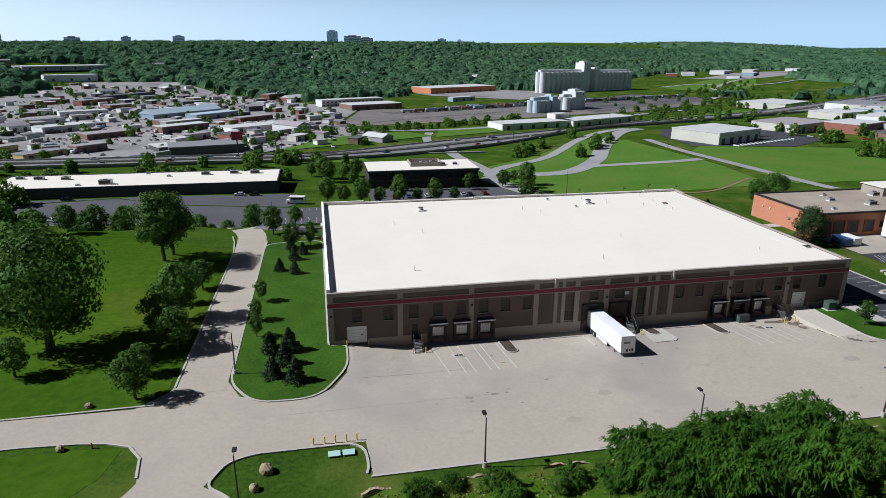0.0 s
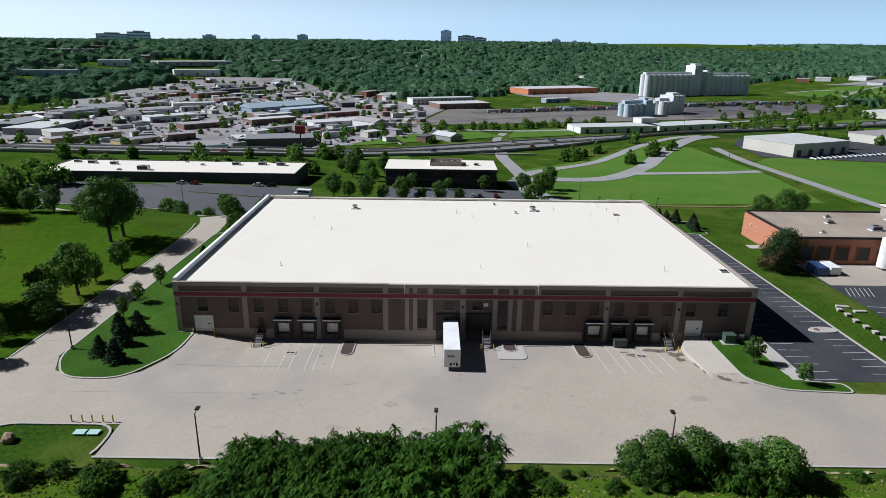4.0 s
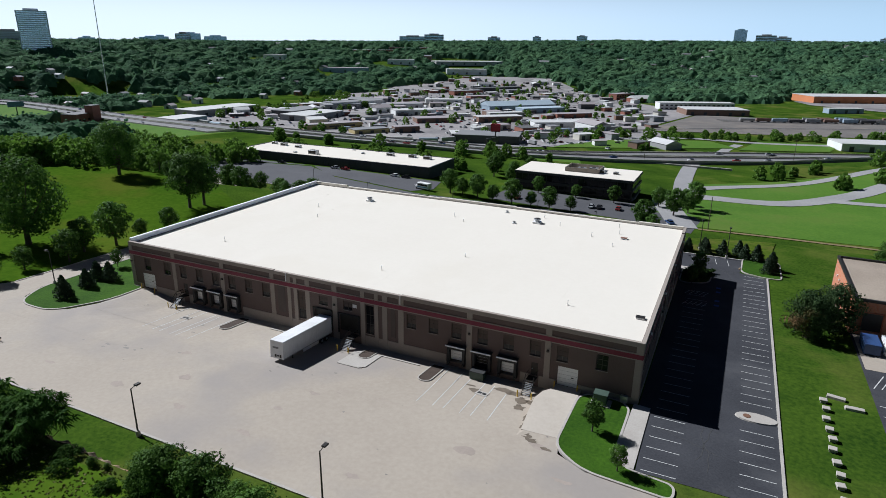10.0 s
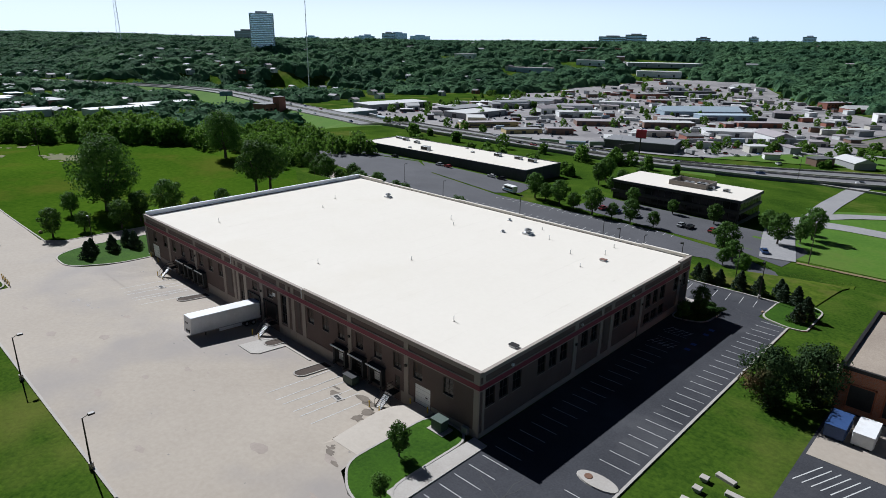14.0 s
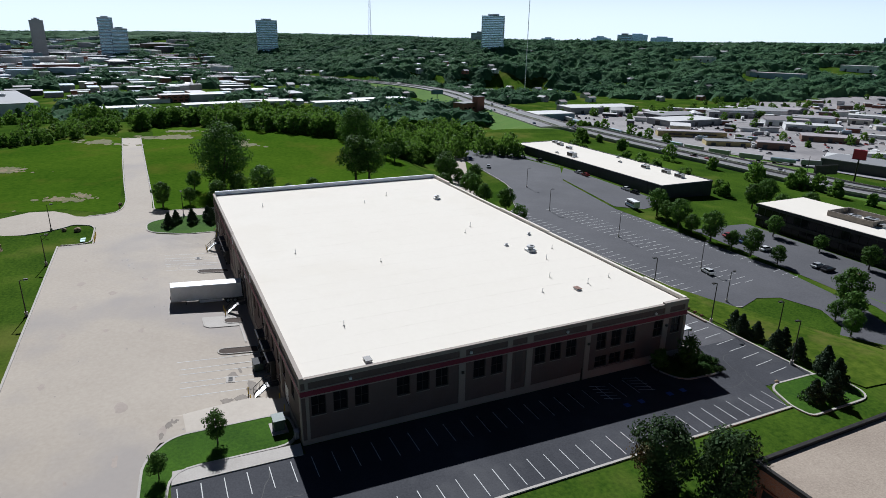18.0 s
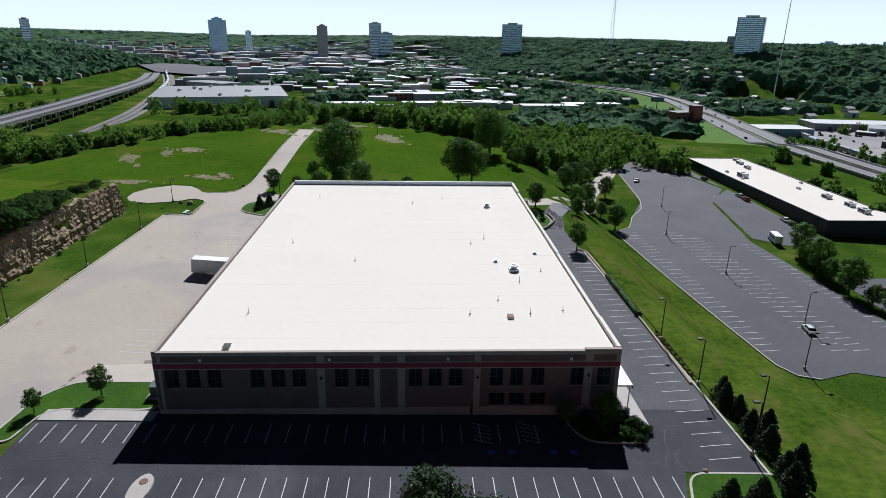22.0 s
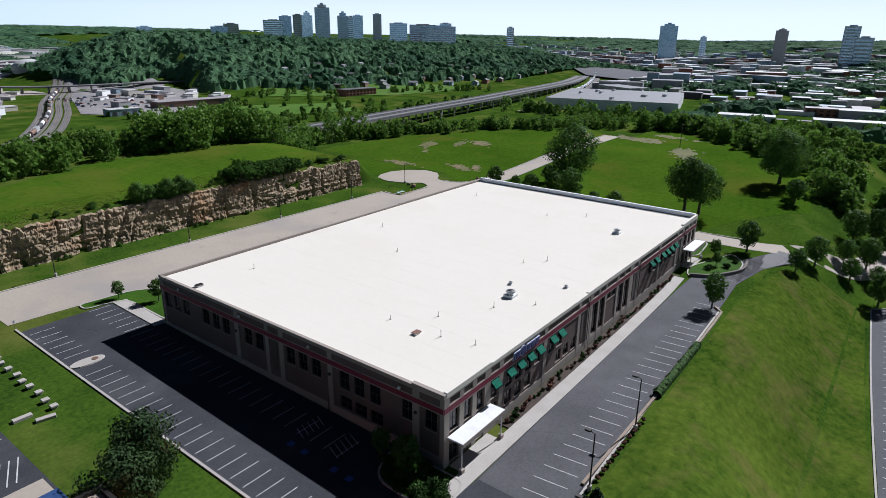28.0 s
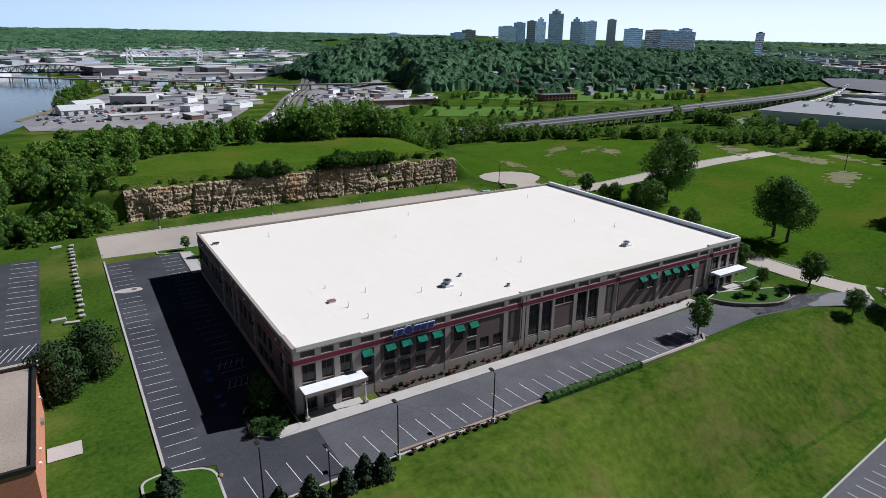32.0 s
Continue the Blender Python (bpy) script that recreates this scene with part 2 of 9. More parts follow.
gx, gy = axis_steps(240, 4.0, 4750, 1.09), axis_steps(240, 4.0, 4750, 1.09)
gy = sorted(set(gy) | {-46.6, -47.9, -48.3, -48.7, -49.1, -49.5, -50.2})
gv = [(x, y, h(x, y) - (0.9 if 5 < x < 97.5 and -33 < y < 59 else 0.0)) for y in gy for x in gx]
nx = len(gx)
gf = [(j * nx + i, j * nx + i + 1, (j + 1) * nx + i + 1, (j + 1) * nx + i) for j in range(len(gy) - 1) for i in range(nx - 1)]
ground = tagged(part("ground", (gv, [], gf), GROUND, smooth=True), "green grass and woodland floor over hills and valley", "ground", kind="structure")


def drape(name, outline, step, lift, material, label="", category="", kind="structure", skirt=0.0, parent=None, folds=(), even=False):
    """A sheet of the given outline laid on the ground, lift metres above it."""
    bm = bmesh.new()
    bm.faces.new([bm.verts.new((x, y, 0)) for x, y in outline])
    xs, ys = [p[0] for p in outline], [p[1] for p in outline]
    for lo, hi, no in ((min(xs), max(xs), (1, 0, 0)), (min(ys), max(ys), (0, 1, 0))):
        v = math.ceil(lo / step + 0.01) * step if even else lo + step
        while v < hi:
            bmesh.ops.bisect_plane(bm, geom=bm.verts[:] + bm.edges[:] + bm.faces[:], plane_co=(v * no[0], v * no[1], 0), plane_no=no)
            v += step
    for co, no in folds:
        bmesh.ops.bisect_plane(bm, geom=bm.verts[:] + bm.edges[:] + bm.faces[:], plane_co=co, plane_no=no)
    bmesh.ops.recalc_face_normals(bm, faces=bm.faces[:])
    for f in bm.faces:
        if f.normal.z < 0:
            f.normal_flip()
    for v in bm.verts:
        v.co.z = h(v.co.x, v.co.y) + lift
    if skirt:
        rim = [e for e in bm.edges if e.is_boundary]
        got = bmesh.ops.extrude_edge_only(bm, edges=rim)["geom"]
        for v in got:
            if isinstance(v, bmesh.types.BMVert):
                v.co.z -= skirt
    ob = part(name, bm, material, parent)
    return tagged(ob, label, category, kind=kind) if not parent else ob


def smooth_line(pts, step):
    """A Catmull-Rom line through the points, sampled about every step metres."""
    p = [Vector(q) for q in pts]
    p = [2 * p[0] - p[1]] + p + [2 * p[-1] - p[-2]]
    out = []
    for i in range(1, len(p) - 2):
        a, b, c, d = p[i - 1 : i + 3]
        k = max(1, int((c - b).length / step))
        for j in range(k):
            u = j / k
            out.append(0.5 * (2 * b + (c - a) * u + (2 * a - 5 * b + 4 * c - d) * u * u + (3 * b - a - 3 * c + d) * u ** 3))
    return out + [p[-2]]


def ribbon(name, pts, width, lift, material, step=4.0, thick=0.0, label="", category="", kind="structure", parent=None, deck=None, side=0.0, curved=True):
    """A road, kerb or line along points in plan; thick gives it depth; deck overrides the ground's height."""
    line = smooth_line(pts, step) if curved else [Vector(p) for p in pts]
    vs, fs = [], []
    for i, p in enumerate(line):
        d = (line[min(i + 1, len(line) - 1)] - line[max(i - 1, 0)]).normalized()
        n = Vector((-d.y, d.x))
        for s in (-0.5, 0.5):
            q = p + n * (s * width + side)
            vs.append((q.x, q.y, (deck(q.x, q.y) if deck else h(q.x, q.y)) + lift))
    k = len(vs)
    for i in range(len(line) - 1):
        fs.append((2 * i, 2 * i + 2, 2 * i + 3, 2 * i + 1))
    if thick:
        vs += [(x, y, z - thick) for x, y, z in vs]
        for i in range(len(line) - 1):
            a = 2 * i
            fs += [(a + 1, a + 3, a + 3 + k, a + 1 + k), (a + 2, a, a + k, a + 2 + k), (a + k, a + 1 + k, a + 3 + k, a + 2 + k)]
        fs += [(0, 1, 1 + k, k), (k - 1, k - 2, 2 * k - 2, 2 * k - 1)]
    vs = [(x, y, z) for x, y, z in vs]
    ob = part(name, (vs, [], [tuple(reversed(f)) for f in fs]), material, parent)
    return tagged(ob, label, category, kind=kind) if not parent else ob


def box(bm, x0, y0, z0, x1, y1, z1, bevel=0.0):
    r = bmesh.ops.create_cube(bm, size=1.0, matrix=Matrix.LocRotScale(((x0 + x1) / 2, (y0 + y1) / 2, (z0 + z1) / 2), None, (abs(x1 - x0), abs(y1 - y0), abs(z1 - z0))))
    if bevel:
        es = list({e for v in r["verts"] for e in v.link_edges})
        bmesh.ops.bevel(bm, geom=es, offset=bevel, segments=1, affect="EDGES")
    return r["verts"]


def boxes(*rows, bevel=0.0):
    bm = bmesh.new()
    for r in rows:
        box(bm, *r, bevel=bevel)
    return bm


def rod(bm, a, b, r0, r1=None, seg=8):
    a, b = Vector(a), Vector(b)
    m = Matrix.Translation((a + b) / 2) @ (b - a).to_track_quat("Z", "Y").to_matrix().to_4x4()
    bmesh.ops.create_cone(bm, cap_ends=True, segments=seg, radius1=r0, radius2=r0 if r1 is None else r1, depth=(b - a).length, matrix=m)


# ---- trees ----
def leaves_mesh(rng, clumps, per, size, flat=1.0, heart=None):
    """Small leaf blades set about the clumps: (centre, radius) rows. The blades lie like shingles, facing out of clump and crown."""
    total = len(clumps) * per
    c = np.repeat(np.array([q[0] for q in clumps]), per, axis=0)
    rad = np.repeat(np.array([q[1] for q in clumps]), per)
    d = rng.normal(size=(total, 3))
    d /= np.linalg.norm(d, axis=1)[:, None]
    d[:, 2] *= flat
    p = c + d * (rad * rng.uniform(0.55, 1.05, total))[:, None]
    face = d + rng.normal(scale=0.42, size=(total, 3))
    if heart is not None:
        out = p - np.array(heart)
        face = face + 0.6 * out / (np.linalg.norm(out, axis=1)[:, None] + 1e-9)
    face /= np.linalg.norm(face, axis=1)[:, None] + 1e-9
    u = np.cross(face, rng.normal(size=(total, 3)))
    u /= np.linalg.norm(u, axis=1)[:, None] + 1e-9
    w = np.cross(face, u)
    s = (size * rng.uniform(0.6, 1.3, total))[:, None]
    v = np.stack([p - u * s * 0.5, p + w * s * 0.32, p + u * s * 0.5, p - w * s * 0.32], 1).reshape(-1, 3)
    f = np.arange(4 * total).reshape(-1, 4)
    return v.tolist(), [], f.tolist()


def broad_tree(seed, height, spread, leaves=3200, size=0.55, trunk=0.28, low=0.25, label="", mat=None):
    """A deciduous tree: tapered trunk, forked limbs, a crown of leaf clumps with gaps."""
    rng = np.random.default_rng(seed)
    t = thing("tree", None, label or "leafy green deciduous tree on grass", "tree")
    bm = bmesh.new()
    fork = height * (low + 0.1)
    rod(bm, (0, 0, -0.4), (0, 0, fork), trunk * 1.3, trunk * 0.8, 9)
    clumps = []
    n = 26
    for i in range(n):
        a = i * 2.4 + rng.uniform(-0.4, 0.4)
        u = (i + 0.5) / n
        z = height * (low + 0.08 + (0.80 - low) * u)
        prof = math.sin(math.pi * (0.12 + 0.83 * u)) ** 0.7
        r = spread * prof * rng.uniform(0.35, 0.78)
        c = (r * math.cos(a), r * math.sin(a), z)
        clumps.append((c, spread * rng.uniform(0.22, 0.38)))
        if i % 2 == 0:
            mid = (c[0] * 0.45, c[1] * 0.45, fork * 0.75 + (z - fork) * 0.5)
            rod(bm, (0, 0, fork * 0.85), mid, trunk * 0.5, trunk * 0.3, 5)
            rod(bm, mid, c, trunk * 0.3, trunk * 0.08, 5)
    part("trunk", bm, BARK, t)
    part("crown", leaves_mesh(rng, clumps, leaves // n, size, 0.8, (0, 0, height * 0.5)), mat or LEAF, t)
    return t


def fir_tree(seed, height, spread, label=""):
    """A conifer: a straight trunk with drooping tiers of needles."""
    rng = np.random.default_rng(seed)
    t = thing("conifer", None, label or "dark green conifer on the lawn", "tree")
    bm = bmesh.new()
    rod(bm, (0, 0, -0.3), (0, 0, height * 0.96), 0.14, 0.02, 7)
    part("trunk", bm, BARK, t)
    clumps = []
    for i in range(44):
        u = i / 43
        r = spread * (1 - u) ** 0.85 * rng.uniform(0.5, 0.95)
        a = i * 2.4
        clumps.append(((r * math.cos(a), r * math.sin(a), height * (0.07 + 0.9 * u)), 0.16 * spread + 0.3 * spread * (1 - u) * 0.8))
    part("crown", leaves_mesh(rng, clumps, 60, 0.34, 0.55), NEEDLE, t)
    return t


# ---- site paving ----
tagged(drape("yard_pavement", [(-15.5, -9), (-13.2, -14.2), (-9, -16.6), (-4, -16.8), (0, -14.5), (2.3, -10), (2.7, -6), (2.9, 0.4), (92, 0.4), (92.2, -12), (93.2, -16.4), (97, -18.4), (106, -19), (112, -19.4), (118.4, -19.7), (118.4, -36.5), (80, -36.3), (40, -36), (4, -35.6), (3.7, -28.7), (-10.4, -28.6), (-13.2, -30), (-15, -34), (-22.6, -32), (-23.2, -27.2), (-25, -24.2), (-28, -22.9), (-38, -21.8), (-60, -22.6), (-100, -23.6), (-150, -24.6), (-150, -17.4), (-100, -16.4), (-60, -15.4), (-40, -14.9), (-27, -15), (-23.2, -11), (-22.7, -9)], 5, 0.05, CONCRETE, folds=(((0, -2, 0), (0, 1, 0)), ((0, -15, 0), (0, 1, 0)), ((3.5, 0, 0), (1, 0, 0)), ((13, 0, 0), (1, 0, 0)), ((87.4, 0, 0), (1, 0, 0)), ((88.6, 0, 0), (1, 0, 0)))), "pale worn concrete loading yard and access road", "pavement", kind="structure")
drape("cul_de_sac", [(-15, -34), (-12.5, -36), (-10, -40), (-8.6, -45), (-10, -51), (-15, -54), (-21, -54.5), (-27, -52), (-31.5, -46), (-31, -40), (-27.5, -36.5), (-23.5, -34), (-22.6, -32)], 5, 0.062, CONCRETE, "pale concrete turning circle", "road")
ribbon("road_west", [(-19, -12), (-18.8, 20), (-18.4, 60), (-20, 76), (-27, 87), (-40, 96), (-64, 103), (-90, 116), (-125, 132)], 7.4, 0.07, CONCRETE, label="pale concrete access road between kerbs", category="road")
drape("parking_lot_east", [(102.3, -15.5), (118, -15.5), (118, 66), (112.5, 68), (113, 78.2), (29, 76.6), (12, 76), (-2, 78.4), (-18, 86), (-19.5, 79), (-4, 72.3), (4, 71.2), (14, 66.9), (22, 66.7), (100.4, 67)], 5, 0.05, ASPHALT, "dark cracked asphalt car park with white bays", "pavement")
drape("north_drive", [(99, 67.1), (99, 77.6), (29, 76.5), (12, 75.9), (-2, 78.3), (-18, 85.9), (-19.4, 79), (-4, 72.4), (4, 71.3), (14, 67), (22, 66.8)], 5, 0.062, DRIVE, "grey worn asphalt drive before the offices", "pavement")
drape("car_park_apron", [(100.5, -0.2), (102.3, -0.2), (102.3, 2), (104.2, 2), (104.2, 54), (107.5, 56.5), (107.5, 66), (104, 67), (100.4, 67), (100.4, 60)], 5, 0.055, ASPHALT, "dark asphalt strip beside the warehouse", "pavement")
drape("parking_lot_lower", [(-19, 100.5), (22, 103.6), (66, 108), (70, 110), (71.5, 114), (69, 122), (71, 128), (80, 131), (88, 127), (92, 120), (100, 118), (104, 124), (98, 134), (84, 142), (58, 146), (-10, 142), (-55, 150), (-80, 166), (-136, 156), (-140, 146), (-118, 131), (-56, 122), (-36, 112), (-24, 107)], 6, 0.10, ASPHALT_OLD, "faded grey asphalt lower car park", "pavement")
drape("warehouse_apron", [(-60, 152), (-13, 144), (-6, 152), (-10, 168), (-126, 168), (-134, 158), (-80, 168)], 6, 0.12, ASPHALT_OLD, "faded asphalt apron before the long grey building", "pavement")
drape("office_car_park", [(20, 150), (58, 148), (84, 146), (98, 140), (100, 160), (92, 176), (20, 176)], 6, 0.10, ASPHALT_OLD, "grey asphalt car park beside the office", "pavement")
drape("brick_building_yard", [(130.8, -26), (210, -26), (210, 42), (130.8, 42)], 6, 0.08, ASPHALT, "dark asphalt yard behind the brick building", "pavement")
drape("brick_building_apron", [(131.2, 27), (160, 27), (160, 41.5), (131.2, 41.5)], 5, 0.12, CONCRETE, "pale concrete apron", "pavement")
PALEDRIVE = M("pale_worn_asphalt", (0.135, 0.131, 0.132), (0.195, 0.190, 0.188), 0.92, 0.08, 3.0, 0.15, c3=(0.105, 0.104, 0.107), s3=0.06, mix3=0.5, spec=0.25)
drape("entrance_drive", [(11, 75.7), (-2, 78.2), (-17.7, 85.7), (-19.2, 79.2), (-4, 72.6), (4, 71.5), (9, 69.6)], 4, 0.062, PALEDRIVE, "pale worn asphalt of the entrance drive", "pavement")
# footways
drape("footway_south_east", [(99.6, -15.2), (102.1, -15.4), (102.1, -0.5), (99.8, -0.3)], 4, 0.17, WALK, "pale concrete footway", "pavement", skirt=0.2)
ribbon("footway_north", [(104, 65.8), (60, 65.8), (30, 65.5), (16, 64.9)], 2.2, 0.17, WALK, thick=0.2, label="pale concrete footway along the front", category="pavement")


def lawn(outline, name="lawn_island", label="lush green lawn island inside a pale kerb"):
    drape(name, outline, 4, 0.16, LAWN, label, "lawn", skirt=0.3)
    ribbon("kerb", list(outline) + [outline[0]], 0.3, 0.2, KERB, thick=0.35, label="pale concrete kerb round a lawn", category="kerb", curved=False)


def rounded(pts, n=5):
    """An outline with its corners rounded off."""
    out = []
    for i, p in enumerate(pts):
        a, b, c = Vector(pts[i - 1]), Vector(p), Vector(pts[(i + 1) % len(pts)])
        r = min(3.5, (a - b).length * 0.4, (c - b).length * 0.4)
        s, e = b + (a - b).normalized() * r, b + (c - b).normalized() * r
        for k in range(n + 1):
            u = k / n
            q = s * (1 - u) ** 2 + b * 2 * u * (1 - u) + e * u * u
            out.append((q.x, q.y))
    return out


lawn(rounded([(-14.8, 63), (-15, -10), (-11, -16.6), (-2, -16.8), (2.6, -8), (2.7, -0.2), (-0.3, -0.2), (-0.3, 64)]))
lawn(rounded([(92.3, -0.4), (92.4, -15), (96.6, -18.3), (106.8, -19.1), (106.8, -16.4), (99.5, -15.4), (99.5, -0.4)]))
ribbon("kerb", rounded([(3.7, -36.0), (3.5, -28.9), (-10, -28.8), (-13, -30), (-14.8, -34), (-12.2, -36.2), (-9.6, -40.2), (-8.2, -45)])[3:-3], 0.3, 0.2, KERB, thick=0.35, label="pale concrete kerb round the grass corner", category="kerb", curved=False)
lawn(rounded([(113, 78.4), (112.8, 68.3), (118.2, 66.5), (121, 67), (121, 80.5), (114, 81)]), label="green lawn corner inside a kerb")
lawn(rounded([(100.6, 55), (106.6, 57), (107, 65), (103, 66.8), (100.6, 66)]), name="shrub_bed", label="dark planted bed at the building's corner")
lawn(rounded([(8, 64.4), (-9, 70.2), (-3.5, 74), (3, 74.4), (11, 70.2), (14, 66)]), label="raised green garden by the entrance")
for a, b in (((118.15, -17), (118.15, 66.4)), ((113, 78.35), (29, 76.8)), ((3.8, -35.8), (118, -36.7)), ((-14.6, 66), (-14.8, 58))):
    ribbon("kerb", [a, ((a[0] + b[0]) / 2, (a[1] + b[1]) / 2), b], 0.35, 0.18, KERB, thick=0.3, label="pale concrete kerb along the paving", category="kerb", step=6)
ribbon("kerb", [(-22.7, -10), (-22.4, 20), (-22.2, 58), (-24, 72)], 0.3, 0.18, KERB, thick=0.3, label="pale concrete kerb along the road", category="kerb", step=6)
ribbon("kerb", [(-24.5, -14.5), (-40, -14.7), (-60, -15.2), (-100, -16.2), (-150, -17.2)], 0.3, 0.18, KERB, thick=0.3, label="pale concrete kerb along the road", category="kerb", step=6)
ribbon("kerb", [(-22.8, -31), (-23.4, -27), (-25.2, -24.3), (-28, -23.1), (-38, -22), (-60, -22.8), (-100, -23.8), (-150, -24.8)], 0.3, 0.18, KERB, thick=0.3, label="pale concrete kerb along the road", category="kerb", step=4)
ribbon("kerb", [(-19, 100.4), (22, 103.5), (66, 107.9), (70, 110), (71.5, 114)], 0.3, 0.22, KERB, thick=0.4, label="pale concrete kerb of the lower lot", category="kerb", step=5)
ribbon("kerb", [(-19, 100.5), (-24, 107), (-36, 112), (-56, 122), (-118, 131)], 0.3, 0.22, KERB, thick=0.4, label="pale concrete kerb of the lower lot", category="kerb", step=5)
# low retaining edge and hedges along the north drive
ribbon("retaining_wall", [(92, 77.4), (60, 77.6), (29.5, 77.3), (27.6, 75.5)], 0.4, 0.35, M("block_wall", (0.20, 0.155, 0.115), (0.32, 0.25, 0.19), 0.9, 0.3, 5.0, 0.4), thick=1.6, label="low brown block retaining wall", category="wall", step=2)
ribbon("retaining_wall", [(13.5, 66.4), (10.8, 70.6), (3, 74.8), (-4, 74.6)], 0.5, 0.75, M("dark_block_wall", (0.10, 0.085, 0.075), (0.17, 0.14, 0.12), 0.9, 0.3, 5.0, 0.4), thick=1.2, label="curved dark block wall of the entrance garden", category="wall", step=1.5)

# ---- painted bays ----
def stripe(x0, y0, x1, y1, w=0.1, lift=0.075, name="bay_line"):
    ribbon(name, [(x0, y0), ((x0 + x1) / 2, (y0 + y1) / 2), (x1, y1)], w, lift, WHITEPAINT, label="white painted parking bay line", category="marking", curved=False)


for i in range(25):
    stripe(113.4, 7.4 + 2.44 * i, 117.45, 7.4 + 2.44 * i)
for i in range(6):
    stripe(113.4, -0.4 - 2.53 * i, 117.4, -0.4 - 2.53 * i)
for i in range(-6, 21):
    stripe(102.8, 0.3 + 2.53 * i, 106.8, 0.3 + 2.53 * i)
for yy in (43.6, 50.0):
    for k in range(5):
        stripe(102.4 + 0.9 * k, yy - 1.2, 103.3 + 0.9 * k, yy + 1.2, 0.1, 0.08, "hatch_line")
for i in range(33):
    x = 110.2 - 2.66 * i
    if x > 27:
        stripe(x, 72.0, x - 0.5, 76.4)
for row, (y0, y1) in enumerate(((104.6, 109.0), (118.5, 123.5), (123.6, 128.4), (138.4, 142.6))):
    for i in range(31):
        x = -18 + 2.7 * i
        if (row == 3 or x < 62) and (row == 0 or x > -24 + 5 * row):
            stripe(x, y0 + 0.06 * x + (row > 0) * 0.02 * x - 0.5, x - 0.4, y1 + 0.06 * x - 0.5, 0.13, 0.13)
for x, y, x2 in ((17.0, -1.2, 17.9), (19.9, -1.2, 20.4), (21.5, -2.0, 22.0), (24.1, -2.0, 24.5), (25.4, -1.7, 25.8), (28.3, -2.0, 28.6), (71.6, -0.8, 72.1), (74.1, -1.1, 74.6), (75.9, -1.7, 76.2), (78.4, -2.0, 78.7), (80.0, -3.0, 80.3), (82.4, -4.6, 82.75)):
    stripe(x, y, x2, -13.3, 0.12, 0.065)
for i in range(14):
    stripe(131.3, -24 + 3.0 * i, 136.3, -24.6 + 3.0 * i, 0.14, 0.10)
for k in range(6):
    stripe(131.4 + k, 20.5, 133.4 + k, 25.5, 0.14, 0.10, "hatch_line")
# oval concrete inlet island in the east lot
isl = thing("drain_island", pose(115.4, 3.4, h(115.4, 3.4) + 0.05), "pale concrete island with a round drain lid in the car park", "traffic island")
bm = bmesh.new()
bmesh.ops.create_cone(bm, cap_ends=True, segments=20, radius1=1.0, radius2=0.96, depth=0.2, matrix=Matrix.Translation((0, 0, 0.1)) @ Matrix.Diagonal((2.7, 1.25, 1, 1)))
part("slab", bm, WALK, isl)
bm = bmesh.new()
bmesh.ops.create_cone(bm, cap_ends=True, segments=14, radius1=0.5, radius2=0.5, depth=0.06, matrix=Matrix.Translation((-1.2, 0, 0.22)))
part("drain_lid", bm, M("rusty_iron", (0.10, 0.05, 0.03), (0.18, 0.09, 0.05), 0.8), isl, "rusty iron lid")

# ---- the warehouse ----
RED = M("red_band_paint", (0.135, 0.006, 0.026), (0.18, 0.009, 0.036), 0.6, 0.3, 4.0)
GLASS = M("dark_window_glass", (0.008, 0.009, 0.011), (0.016, 0.017, 0.02), 0.12, 0.3, 2.0, spec=0.3)
FRAME = M("bronze_window_frame", (0.05, 0.042, 0.036), (0.075, 0.065, 0.055), 0.5, 0.3, 4.0, metal=0.3)
WHITEM = M("white_metal", (0.68, 0.68, 0.67), (0.78, 0.78, 0.77), 0.45, 0.4, 3.0, c3=(0.5, 0.47, 0.43), s3=0.3, mix3=0.3)
UPSTAND = M("white_upstand_membrane", (0.80, 0.82, 0.84), (0.86, 0.87, 0.88), 0.8, 0.3, 2.0, spec=0.2)
BLACK = M("black_rubber", (0.012, 0.012, 0.012), (0.03, 0.03, 0.03), 0.8, 0.5, 4.0)
STEEL = M("galvanised_steel", (0.34, 0.35, 0.36), (0.5, 0.51, 0.52), 0.45, 0.5, 5.0, metal=0.7)
DARKSTEEL = M("dark_bronze_steel", (0.02, 0.018, 0.016), (0.045, 0.04, 0.035), 0.5, 0.5, 5.0, metal=0.4)
YELLOW = M("yellow_paint", (0.55, 0.36, 0.03), (0.68, 0.47, 0.06), 0.6, 0.5, 5.0)
GREENC = M("green_canvas", (0.0, 0.17, 0.10), (0.005, 0.24, 0.145), 0.85, 0.5, 4.0)
MULCH = M("bark_mulch", (0.032, 0.021, 0.015), (0.065, 0.044, 0.031), 0.95, 0.5, 6.0, 0.6)
SHRUB = M("shrub_leaves", (0.018, 0.048, 0.010), (0.052, 0.098, 0.020), 0.8, 0.5, 3.0, per=0.3, spec=0.1)
REDSHRUB = M("red_shrub_leaves", (0.10, 0.035, 0.02), (0.17, 0.07, 0.035), 0.8, 0.5, 3.0, per=0.3)

FACES = {
    "south": (Vector((0, 0, 0)), Vector((1, 0, 0)), Vector((0, -1, 0))),
    "east": (Vector((100.2, 0, 0)), Vector((0, 1, 0)), Vector((1, 0, 0))),
    "north": (Vector((0, 62.7, 0)), Vector((1, 0, 0)), Vector((0, 1, 0))),
    "west": (Vector((0, 0, 0)), Vector((0, 1, 0)), Vector((-1, 0, 0))),
}


